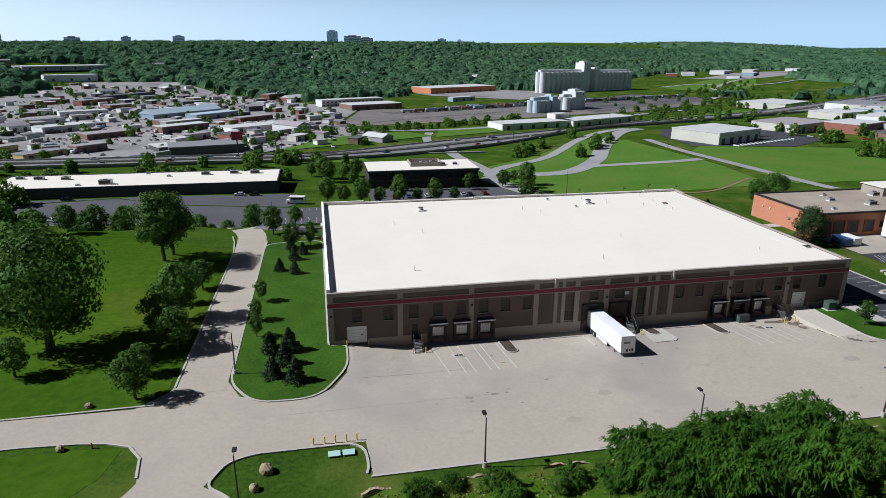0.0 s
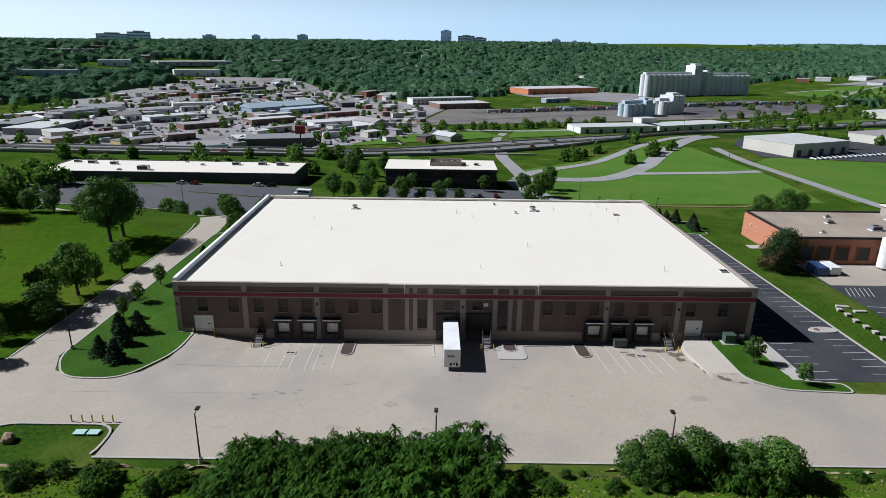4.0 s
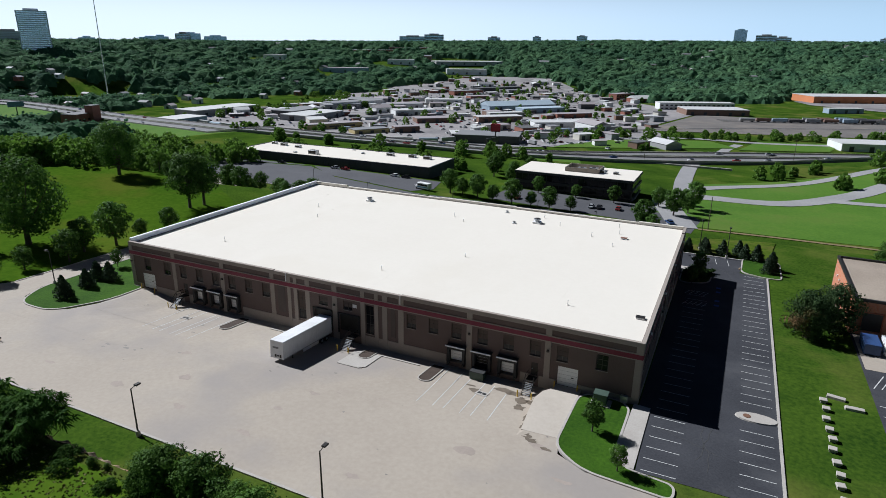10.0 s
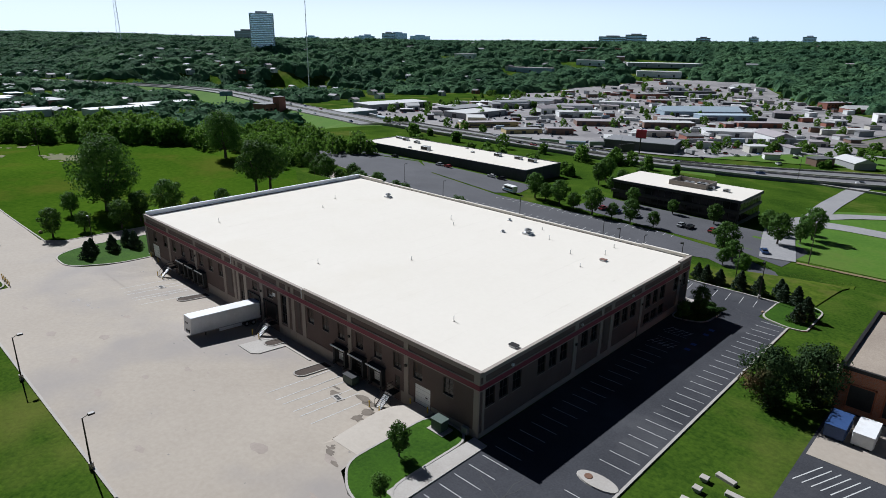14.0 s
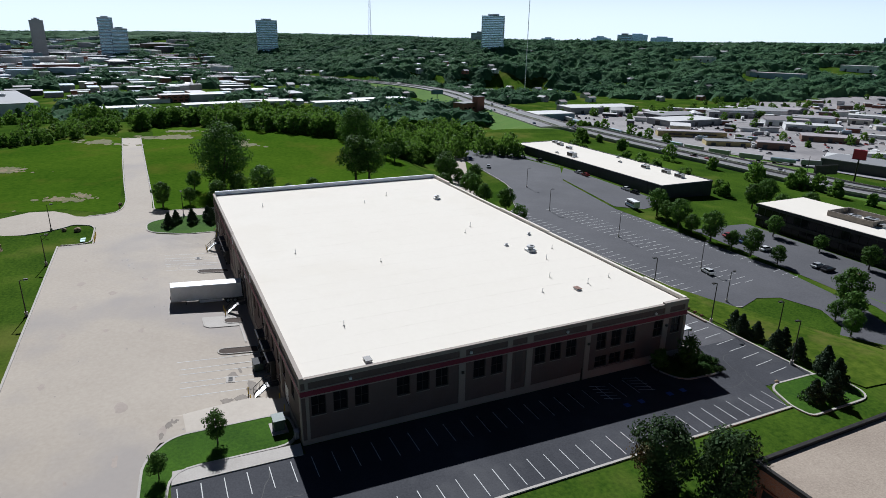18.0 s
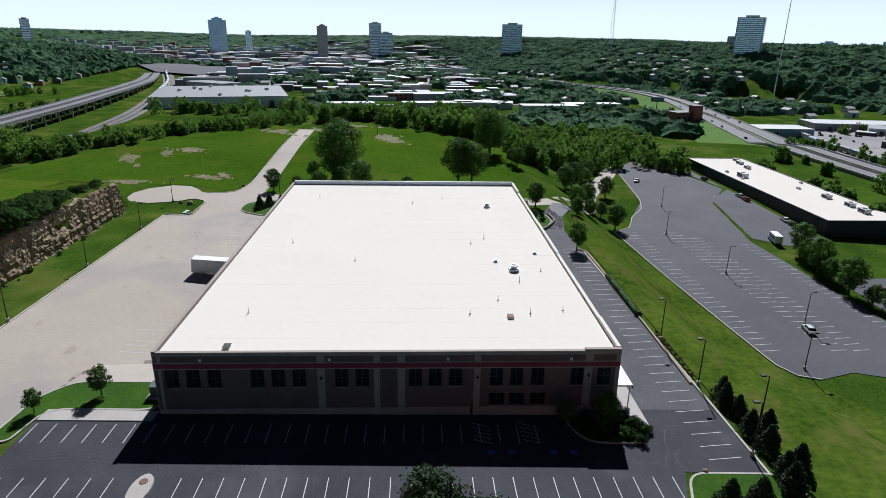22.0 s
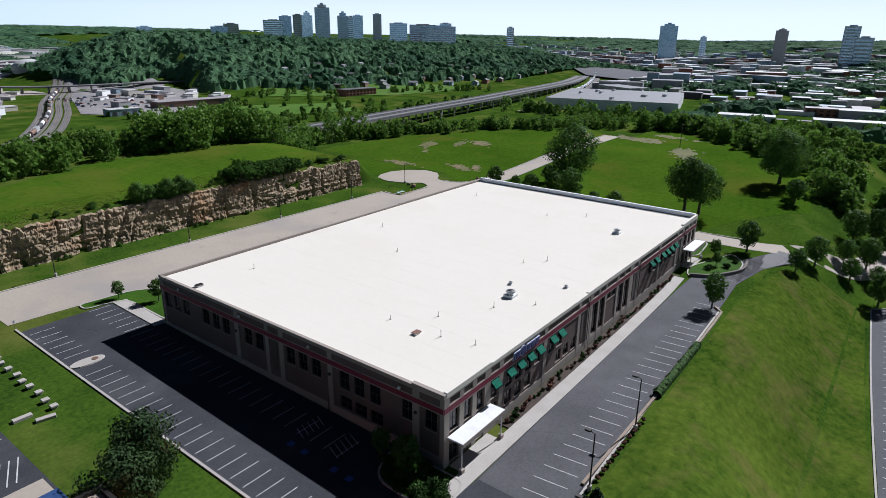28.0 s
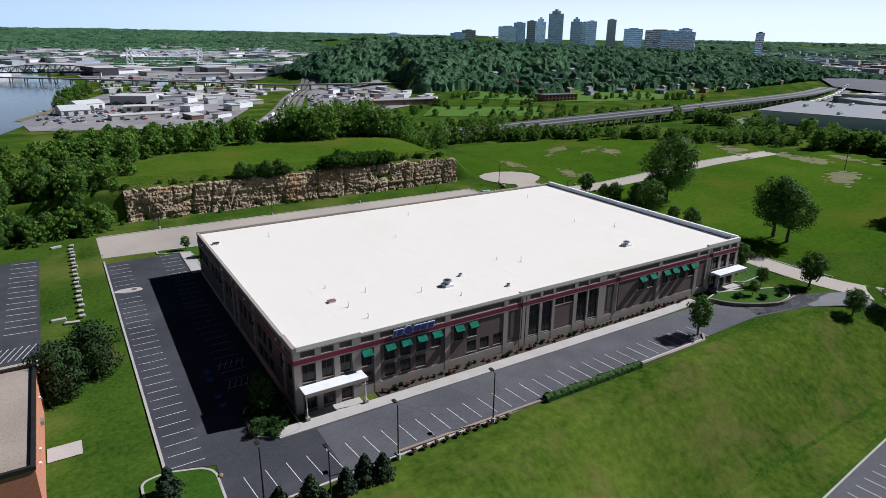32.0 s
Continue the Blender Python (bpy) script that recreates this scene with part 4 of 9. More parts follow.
# ---- the loading yard ----
def steel_stair(x, y0=-0.1):
    s = thing("steel_stair", pose(x, y0, h(x, -3) + 0.05) @ Matrix.Diagonal((1, 1.25, 1.85, 1)), "galvanised steel stair with handrails at a dock door", "stairs", "dock stairs")
    part("landing", boxes((-0.7, -1.5, 0.8, 0.7, -0.05, 0.85)), DARKSTEEL, s)
    for k in range(8):
        part("tread", boxes((-0.6, -1.7 - 0.16 * k, 0.70 - 0.09 * k, 0.6, -1.54 - 0.16 * k, 0.73 - 0.09 * k)), STEEL, s)
    for sx in (-0.66, 0.66):
        bm = bmesh.new()
        rod(bm, (sx, -1.5, 0.8), (sx, -2.9, 0.05), 0.05, 0.05, 6)
        part("stringer", bm, DARKSTEEL, s)
        bm = bmesh.new()
        rod(bm, (sx, -0.1, 1.4), (sx, -1.5, 1.4), 0.03, 0.03, 6)
        rod(bm, (sx, -1.5, 1.4), (sx, -2.9, 0.6), 0.03, 0.03, 6)
        for yy, zb, zt in ((-0.1, 0.85, 1.4), (-1.5, 0, 1.4), (-2.2, 0.4, 1.0), (-2.9, 0, 0.6)):
            rod(bm, (sx, yy, zb), (sx, yy, zt), 0.025, 0.025, 6)
        rod(bm, (sx, -0.1, 1.12), (sx, -1.5, 1.12), 0.02, 0.02, 6)
        part("handrail", bm, DARKSTEEL, s)


for x in (14.6, 53.6, 85.0):
    steel_stair(x)


def bollard(x, y, mt=None, tall=1.0):
    b = thing("bollard", pose(x, y, h(x, y) + 0.05), "yellow painted steel safety bollard", "bollard", "bollards")
    bm = bmesh.new()
    rod(bm, (0, 0, -0.1), (0, 0, tall), 0.09, 0.09, 9)
    part("post", bm, mt or YELLOW, b)
    bm = bmesh.new()
    bmesh.ops.create_uvsphere(bm, u_segments=9, v_segments=5, radius=0.09, matrix=Matrix.Translation((0, 0, tall)))
    part("cap", bm, mt or YELLOW, b)


for x, y in ((13.6, -3.9), (15.7, -3.9), (52.6, -4.2), (54.7, -4.2), (84.0, -4.4), (86.1, -4.4), (2.8, -0.7), (6.4, -0.7), (88.4, -0.7), (91.8, -0.7), (-2.8, -28.2), (-1.4, -28.2), (-0.1, -28.2), (1.3, -28.2), (2.6, -28.2)):
    bollard(x, y)


def planter(x, y, sx, sy):
    """A sunken soil bed inside a kerb at the dock."""
    tilt = math.degrees(math.atan2(pad(x, y + 1) - pad(x, y - 1), 2.0))
    p = thing("dock_planter", pose(x, y, h(x, y) + 0.05, tilt), "dark mulch bed inside a pale kerb in the yard", "planting bed", "dock beds")
    out = [(-sx, sy)] + [(-sx * math.cos(k * math.pi / 8), -(sy - sx) - sx * math.sin(k * math.pi / 8)) for k in range(9)] + [(sx, sy)]
    bm = bmesh.new()
    bm.faces.new([bm.verts.new((a, b, 0.09)) for a, b in out])
    part("mulch", bm, MULCH, p)
    for i in range(len(out) - 1):
        bm = bmesh.new()
        a, b = Vector((*out[i], 0.04)), Vector((*out[i + 1], 0.04))
        box(bm, -0.04, -0.09, -0.1, (b - a).length + 0.04, 0.09, 0.1)
        bmesh.ops.transform(bm, matrix=Matrix.Translation(a) @ Matrix.Rotation(math.atan2(b.y - a.y, b.x - a.x), 4, "Z"), verts=bm.verts[:])
        part("kerbstone", bm, KERB, p)


planter(30.0, -4.0, 1.05, 3.1)
planter(69.8, -3.8, 1.08, 3.3)
planter(57.6, -3.2, 1.1, 1.6)
ribbon("dock_kerb", [(36.9, -2.3), (40, -2.3), (44.4, -2.3), (44.6, -7.5)], 0.35, 0.16, KERB, thick=0.3, label="pale kerb at the dock", category="kerb", curved=False)
ribbon("dock_kerb", [(55.4, -8.2), (59.2, -8.2), (59.9, -7.4), (59.9, -2.3), (66.9, -2.3)], 0.35, 0.16, KERB, thick=0.3, label="pale kerb at the dock", category="kerb", curved=False)
drape("dock_pad", [(55.2, -8.1), (59.7, -8.1), (59.7, -2.4), (55.2, -2.4)], 3, 0.1, WALK, "pale concrete pad by the stair", "pavement")
# ramp to the eastern drive-in door
bm = bmesh.new()
foot, head = pad(90, -13.4) + 0.07, pad(90, 0) + 0.2
edge = ((92.3, 0.0), (92.3, -13.2), (87.5, -13.4), (86.9, -7.2), (86.8, -4.9), (87.3, -2.8), (88.5, -1.2), (88.5, 0.0))
top_ = [bm.verts.new((x, y, head + (foot - head) * ramp01(-2.0, -13.4, y))) for x, y in edge]
low_ = [bm.verts.new((x, y, -0.9)) for x, y in edge]
bm.faces.new(top_)
for k in range(8):
    bm.faces.new((top_[k], low_[k], low_[(k + 1) % 8], top_[(k + 1) % 8]))
bmesh.ops.recalc_face_normals(bm, faces=bm.faces[:])
tagged(part("ramp", bm, M("ramp_concrete", (0.40, 0.352, 0.295), (0.46, 0.41, 0.345), 0.9, 0.2, 2.0, 0.03)), "pale concrete ramp up to a drive-in door", "ramp", kind="structure")
# drain inlets in the truck court
for x, y, a in ((79.25, -6.3, -8), (20.8, -6.3, 0)):
    t = thing("drain_inlet", pose(x, y, pad(x, y) + 0.07, -5.8, 0, a), "pale concrete drain inlet with two dark gratings", "drain", "drain inlets")
    part("frame", boxes((-0.95, -0.65, -0.2, 0.95, 0.65, 0.05), bevel=0.02), WALK, t)
    for u in (-0.36, 0.36):
        part("grating", boxes((u - 0.3, -0.3, 0.053, u + 0.3, 0.3, 0.07)), BLACK, t)
# oil stains, cracks and patches with shapes of their own
STAIN = M("oil_stain", (0.17, 0.15, 0.13), (0.25, 0.22, 0.19), 0.7, 0.4, 2.0)
FADE = M("faint_stain", (0.28, 0.234, 0.196), (0.345, 0.29, 0.246), 0.9, 0.4, 2.0)
WET = M("wet_stain", (0.095, 0.074, 0.052), (0.165, 0.132, 0.098), 0.75, 0.4, 2.0)
rs = random.Random(11)


def blot(x, y, r, mt, sq=1.0, lift=0.062, step=50, name="stain", label="dark stain on the paving"):
    pts = []
    for k in range(11):
        a = k * math.tau / 11
        q = r * rs.uniform(0.5, 1.15)
        pts.append((x + q * math.cos(a), y + q * sq * math.sin(a)))
    drape(name, pts, step, lift, mt, label, name.replace("_", " "))


for k in range(22):
    blot(rs.uniform(6, 100), rs.uniform(-30, -5), rs.uniform(0.1, 0.32), STAIN, rs.uniform(0.3, 1.0))
for x, y, r, sq in ((81.8, -3.4, 1.9, 0.45), (83.6, -3.9, 1.4, 0.7), (84.9, -5.4, 1.3, 1.0), (85.2, -7.6, 0.9, 1.1), (86.3, -5.4, 0.8, 1.3), (86.9, -9.8, 0.35, 3.5), (87.2, -12.4, 0.3, 3.0), (88.2, -14.3, 1.1, 0.5), (89.6, -15.2, 1.0, 0.5), (78.2, -5.9, 1.1, 0.7), (76.6, -4.6, 0.8, 0.4), (91.6, -16.0, 0.9, 0.45)):
    for q in range(2):
        blot(x + rs.uniform(-0.2, 0.2), y + rs.uniform(-0.2, 0.2), r * (1 - 0.35 * q), WET, sq, 0.062 + 0.002 * q)
for k in range(14):
    blot(rs.uniform(10, 98), rs.uniform(-33, -15), rs.uniform(0.5, 1.6), FADE, rs.uniform(0.3, 0.8), 0.058)
for x, y, r in ((19.0, -20.9, 0.6), (19.2, -21.9, 0.5), (22.9, -20.6, 0.7), (24.7, -20.5, 0.5), (25.3, -19.6, 0.4), (27.1, -10.8, 0.5), (31.8, -17.9, 0.4), (22, -20, 0.35)):
    blot(x, y, r, STAIN, 0.5)
CRACK = M("tar_crack", (0.03, 0.03, 0.03), (0.05, 0.05, 0.05), 0.8)
JOINT = M("paving_joint", (0.272, 0.239, 0.204), (0.355, 0.315, 0.275), 0.9)


def crack(x, y, a, n, st, mt=None, w=0.09, lift=0.066):
    pts = [(x, y)]
    for _ in range(n):
        a += rs.uniform(-0.55, 0.55)
        x, y = x + st * math.cos(a), y + st * math.sin(a)
        pts.append((x, y))
    ribbon("crack", pts, w, lift, mt or CRACK, label="sealed crack in the paving", category="crack", curved=False)


for x, y, a, n in ((110, -12, 1.4, 9), (111, -8, 2.2, 6), (108.6, -10, 0.6, 6), (112, 66, 2.5, 8), (108, 69, -0.4, 6), (90, 70, 2.9, 7), (70, 69, 1.5, 3), (50, 68.5, 1.7, 4), (34, 69, 1.4, 4), (84, 73, -1.2, 5), (110, 60, 1.0, 5), (106, 72, 0.2, 5)):
    crack(x, y, a, n, 1.4)
for y in (-12, -20.5):
    ribbon("paving_joint", [(-12 if y < -18 else 4, y), (4, y), (22, y)], 0.05, 0.064, JOINT, label="sawn joint in the concrete", category="joint", curved=False)
for y in (-4, 10, 24, 38, 52):
    ribbon("paving_joint", [(-22.2, y), (-18.6, y), (-15.2, y)], 0.07, 0.085, JOINT, label="sawn joint in the road", category="joint", curved=False)

# trailer
trl = thing("semi_trailer", pose(47.45, -13.2, 0.34, -4.0), "white box semi-trailer backed up to a dock", "trailer")
TRLWHITE = M("trailer_white", (0.70, 0.70, 0.70), (0.80, 0.80, 0.80), 0.4, 0.3, 2.0, c3=(0.55, 0.53, 0.5), s3=0.4, mix3=0.3)
body = part("body", boxes((-1.28, 0, 1.1, 1.28, 13.0, 4.0), bevel=0.04), TRLWHITE, trl, "white aluminium box")
for k in range(26):
    for sx in (-1.3, 1.28):
        part("side_post", boxes((sx, 0.3 + 0.5 * k, 1.2, sx + 0.02, 0.34 + 0.5 * k, 3.9)), TRLWHITE, body)
part("bottom_rail", boxes((-1.31, 0.05, 1.02, 1.31, 12.95, 1.16)), STEEL, trl)
part("front_marking", boxes((-0.75, -0.02, 2.7, 0.35, -0.004, 3.0)), M("grey_marking", (0.15, 0.15, 0.16), (0.2, 0.2, 0.2), 0.6), trl, "grey bar of unreadable writing")
for q in ((-0.35, -0.08, 1.3, -0.05, -0.004, 1.75), (0.15, -0.08, 1.45, 0.4, -0.004, 1.7), (0.6, -0.08, 1.3, 0.9, -0.004, 1.8)):
    part("front_box", boxes(q), DARKSTEEL, trl)
for sx in (-0.95, 0.95):
    leg = part("landing_leg", boxes((sx - 0.07, 2.6, 0.1, sx + 0.07, 2.75, 1.1)), DARKSTEEL, trl)
    part("foot", boxes((sx - 0.18, 2.52, 0, sx + 0.18, 2.83, 0.1)), DARKSTEEL, leg)
for yy in (10.2, 11.5):
    for sx in (-1.02, 1.02):
        bm = bmesh.new()
        rod(bm, (sx - 0.22, yy, 0.5), (sx + 0.22, yy, 0.5), 0.5, 0.5, 16)
        w = part("wheel", bm, BLACK, trl, "black tyre")
        bm = bmesh.new()
        rod(bm, (sx - 0.235, yy, 0.5), (sx + 0.235, yy, 0.5), 0.26, 0.26, 12)
        part("rim", bm, STEEL, w)
part("bogie", boxes((-0.8, 9.4, 0.5, 0.8, 12.2, 1.02)), DARKSTEEL, trl)
for sx in (-1.24, 1.2):
    part("side_skirt", boxes((sx, 5.0, 0.45, sx + 0.04, 9.2, 1.02)), TRLWHITE, trl)

# plant beside the drive-in door, dumpster at the dock
tf = thing("transformer", pose(95.5, -2.2, h(95.5, -2.2) + 0.16), "green pad-mounted transformer box on a concrete slab", "transformer")
TGREEN = M("transformer_green", (0.035, 0.06, 0.045), (0.055, 0.085, 0.065), 0.6, 0.5, 3.0)
part("slab", boxes((-1.3, -1.1, -0.05, 1.5, 1.0, 0.12)), WALK, tf)
part("cabinet", boxes((-0.9, -0.7, 0.12, 0.9, 0.7, 1.55), bevel=0.04), TGREEN, tf)
part("lid", boxes((-0.98, -0.78, 1.55, 0.98, 0.78, 1.65)), TGREEN, tf)
mt_ = thing("meter_cabinet", pose(98.4, -0.5, h(98, -0.5) + 0.16), "small grey meter cabinet at the wall", "cabinet")
part("box", boxes((-0.5, -0.25, 0, 0.5, 0.25, 1.0), bevel=0.02), STEEL, mt_)
part("door", boxes((-0.44, -0.27, 0.08, 0.44, -0.253, 0.92)), STEEL, mt_)
dm = thing("dumpster", pose(76.8, -1.9, h(76.8, -2) + 0.05), "dark green steel waste container at a dock", "dumpster")
part("tub", boxes((-1.1, -0.7, 0.1, 1.1, 0.7, 1.35), bevel=0.03), TGREEN, dm)
part("lid", boxes((-1.14, -0.74, 1.35, 1.14, 0.74, 1.43)), BLACK, dm)
hd_ = thing("handicap_sign", pose(118.3, -16.6, h(118, -16)), "small white sign on a thin steel post", "sign")
bm = bmesh.new()
rod(bm, (0, 0, 0), (0, 0, 2.1), 0.03, 0.03, 6)
part("post", bm, STEEL, hd_)
part("panel", boxes((-0.2, -0.02, 1.6, 0.2, 0.02, 2.1)), WHITEM, hd_)


def lamp_post(x, y, tall=6.7, arm=0.7, turn=0.0):
    p = thing("lamp_post", pose(x, y, h(x, y) + 0.05, 0, 0, turn), "tall dark steel lamp post on a concrete foot", "street lamp", "lamp posts")
    bm = bmesh.new()
    rod(bm, (0, 0, -0.3), (0, 0, 0.75), 0.3, 0.28, 12)
    part("footing", bm, WALK, p)
    bm = bmesh.new()
    rod(bm, (0, 0, 0.75), (0, 0, tall), 0.11, 0.075, 8)
    part("pole", bm, DARKSTEEL, p)
    bm = bmesh.new()
    rod(bm, (0, 0, tall - 0.1), (0, arm, tall + 0.12), 0.045, 0.045, 6)
    part("arm", bm, DARKSTEEL, p)
    hd = part("lamp_head", boxes((-0.24, arm - 0.1, tall, 0.24, arm + 0.62, tall + 0.22), bevel=0.03), DARKSTEEL, p)
    part("lens", boxes((-0.2, arm - 0.04, tall - 0.03, 0.2, arm + 0.56, tall - 0.004)), WHITEM, hd)


for x, y in ((17.1, -36.6), (45.0, -36.6), (72.9, -36.5), (103.3, -37.2), (-10.6, -38.5)):
    lamp_post(x, y)
for x, y in ((109.4, 78.0), (92.3, 78.4), (77.2, 78.2), (103.0, 82.4)):
    lamp_post(x, y, 7.9, 0.6, 180)
for x, y in ((-16.8, 117.0), (16.9, 121.0), (48.0, 124.6), (67.6, 112.8), (-50.0, 128.0)):
    lamp_post(x, y, 8.0)
lamp_post(-14.5, -7.2, 7.0, 0.6, 90)
# hydrant and boulders
for x, y, s in ((-8.2, -32.6, 0.95), (-33.3, -13.2, 0.6), (-33.4, -23.4, 0.6), (-9.3, -35.6, 0.65), (112.5, 70.5, 0.35)):
    b = thing("boulder", pose(x, y, h(x, y) + 0.12 + 0.25 * s, 0, 0, x * 7), "pale rough limestone boulder on the grass", "boulder", "boulders")
    bm = bmesh.new()
    bmesh.ops.create_icosphere(bm, subdivisions=2, radius=s)
    for v in bm.verts:
        v.co = Vector((v.co.x * 0.95, v.co.y * 0.8, v.co.z * 0.85)) * (1 + 0.3 * noise.noise(v.co * 1.7 / s + Vector((x, y, 0))))
    part("stone", bm, ROCK, b)
hy = thing("fire_hydrant", pose(-29.7, -23.6, h(-29.7, -23.6)), "red fire hydrant beside the road", "hydrant")
bm = bmesh.new()
rod(bm, (0, 0, 0), (0, 0, 0.65), 0.12, 0.1, 10)
rod(bm, (0, 0, 0.65), (0, 0, 0.82), 0.13, 0.04, 10)
rod(bm, (-0.2, 0, 0.5), (0.2, 0, 0.5), 0.06, 0.06, 8)
part("barrel", bm, M("hydrant_red", (0.3, 0.03, 0.02), (0.4, 0.05, 0.03), 0.5), hy)
for dx in (0.0, 1.75):
    g = thing("utility_cover", pose(-0.3 + dx, -30.8, h(0, -31) + 0.17), "pale green utility vault cover in the grass", "utility cover")
    part("cover", boxes((-0.75, -0.55, 0, 0.75, 0.55, 0.12), bevel=0.02), M("pale_green_cover", (0.30, 0.46, 0.42), (0.40, 0.56, 0.52), 0.6), g)
# picnic benches of pale stone along the east lawn
for k in range(18):
    y = 12.7 - 2.62 * k + 0.2 * math.sin(k * 1.7)
    b = thing("stone_bench", pose(124.1 + 0.15 * math.sin(k * 2.1), y, h(124.1, y), 0, 0, 8 * math.sin(k * 3.3)), "pale limestone block bench on the lawn", "bench", "stone benches")
    part("seat", boxes((-0.5, -0.45, 0.3, 0.5, 0.45, 0.58), bevel=0.05), WALK, b)
    part("base", boxes((-0.36, -0.32, -0.1, 0.36, 0.32, 0.3)), WALK, b)
for x, y, a in ((125.9, 14.6, -12), (127.9, 12.2, 0), (127.2, -33, 20)):
    b = thing("stone_slab", pose(x, y, h(x, y), 0, 0, a), "long pale limestone slab lying on grass", "stone slab", "stone benches")
    part("slab", boxes((-1.2, -0.4, -0.05, 1.2, 0.4, 0.4), bevel=0.05), WALK, b)

# ---- shrubs and hedges ----
def shrub(x, y, r, tall, mt=None, seed=1, label="rounded green shrub in a planting bed", name="shrub", leaves=420, size=0.16):
    rng_ = np.random.default_rng(seed)
    t = thing(name, pose(x, y, h(x, y) + 0.1), label, "shrub")
    cl = [((r * 0.55 * math.cos(k * 2.4) * math.sqrt(k / 7), r * 0.55 * math.sin(k * 2.4) * math.sqrt(k / 7), tall * (0.35 + 0.35 * ((k * 0.37) % 1))), r * 0.5) for k in range(7)]
    part("foliage", leaves_mesh(rng_, cl, leaves // 7, size, tall / r * 0.6), mt or SHRUB, t)
    bm = bmesh.new()
    rod(bm, (0, 0, -0.15), (0, 0, tall * 0.5), 0.04, 0.02, 5)
    part("stem", bm, BARK, t)
    return t


ribbon("planting_bed", [(88, 63.9), (64, 63.9), (40, 63.9), (15, 63.7)], 1.9, 0.16, MULCH, thick=0.25, label="brown mulch bed along the office wall", category="bed", curved=False)
s1 = shrub(87, 63.7, 0.45, 0.75, REDSHRUB, 3, "low reddish shrub in the mulch bed")
s2 = shrub(85, 64.1, 0.45, 0.7, SHRUB, 4, "low green shrub in the mulch bed")
for k in range(60):
    x = 86.3 - 1.18 * k + rs.uniform(-0.3, 0.3)
    y = 63.8 + rs.uniform(-0.45, 0.45)
    copy_thing(s1 if (k // 3) % 2 else s2, pose(x, y, h(x, y) + 0.12, 0, 0, k * 50) @ Matrix.Scale(rs.uniform(0.7, 1.25), 4))
hs = shrub(66.5, 77.6, 0.9, 1.1, None, 7, "clipped green hedge plant beside the drive", "hedge_plant", 700, 0.2)
hc = thing("hedge", pose(57, 77.7, h(57, 77.6)), "clipped dark green hedge along the drive", "hedge")
vs, fs = [], []
for i in range(61):
    for j in range(9):
        a = math.pi * j / 8
        x, q = (i / 60 - 0.5) * 20.5, 0.85 + 0.12 * noise.noise((i * 0.6, j * 0.9, 1.0))
        vs.append((x, -math.cos(a) * 0.75 * q, max(0.0, math.sin(a)) ** 0.5 * 1.15 * q))
for i in range(60):
    for j in range(8):
        a = i * 9 + j
        fs.append((a, a + 1, a + 10, a + 9))
part("core", (vs, [], fs), SHRUB, hc)
for k in range(1, 18):
    copy_thing(hs, pose(66.5 - 1.15 * k, 77.7, h(50, 77.6) + 0.15, 0, 0, 70 * k) @ Matrix.Scale(0.85, 4))
for k in range(10):
    copy_thing(s1, pose(90 - 1.7 * k, 78.4, h(80, 78.3) + 0.1, 0, 0, 40 * k))
cs = shrub(103.0, 58.4, 1.5, 1.5, None, 9, "dense dark green shrub at the building's corner", "corner_shrub", 1600, 0.22)
for x, y, s in ((104.6, 60.5, 1.1), (105.4, 63, 1.0), (102.6, 63.6, 0.9), (103.8, 56.6, 0.8), (102.4, 61, 1.2), (105.0, 58.4, 0.9), (6.5, 68.5, 0.8), (-2.5, 72.3, 0.7), (2.5, 71.5, 0.8), (103.4, 64.6, 1.1), (106.4, 61, 0.9), (106.6, 64.4, 0.8), (104.4, 65.8, 0.8), (101.8, 58.8, 1.0)):
    copy_thing(cs, pose(x, y, h(x, y) + 0.12, 0, 0, x * 31) @ Matrix.Scale(s, 4))

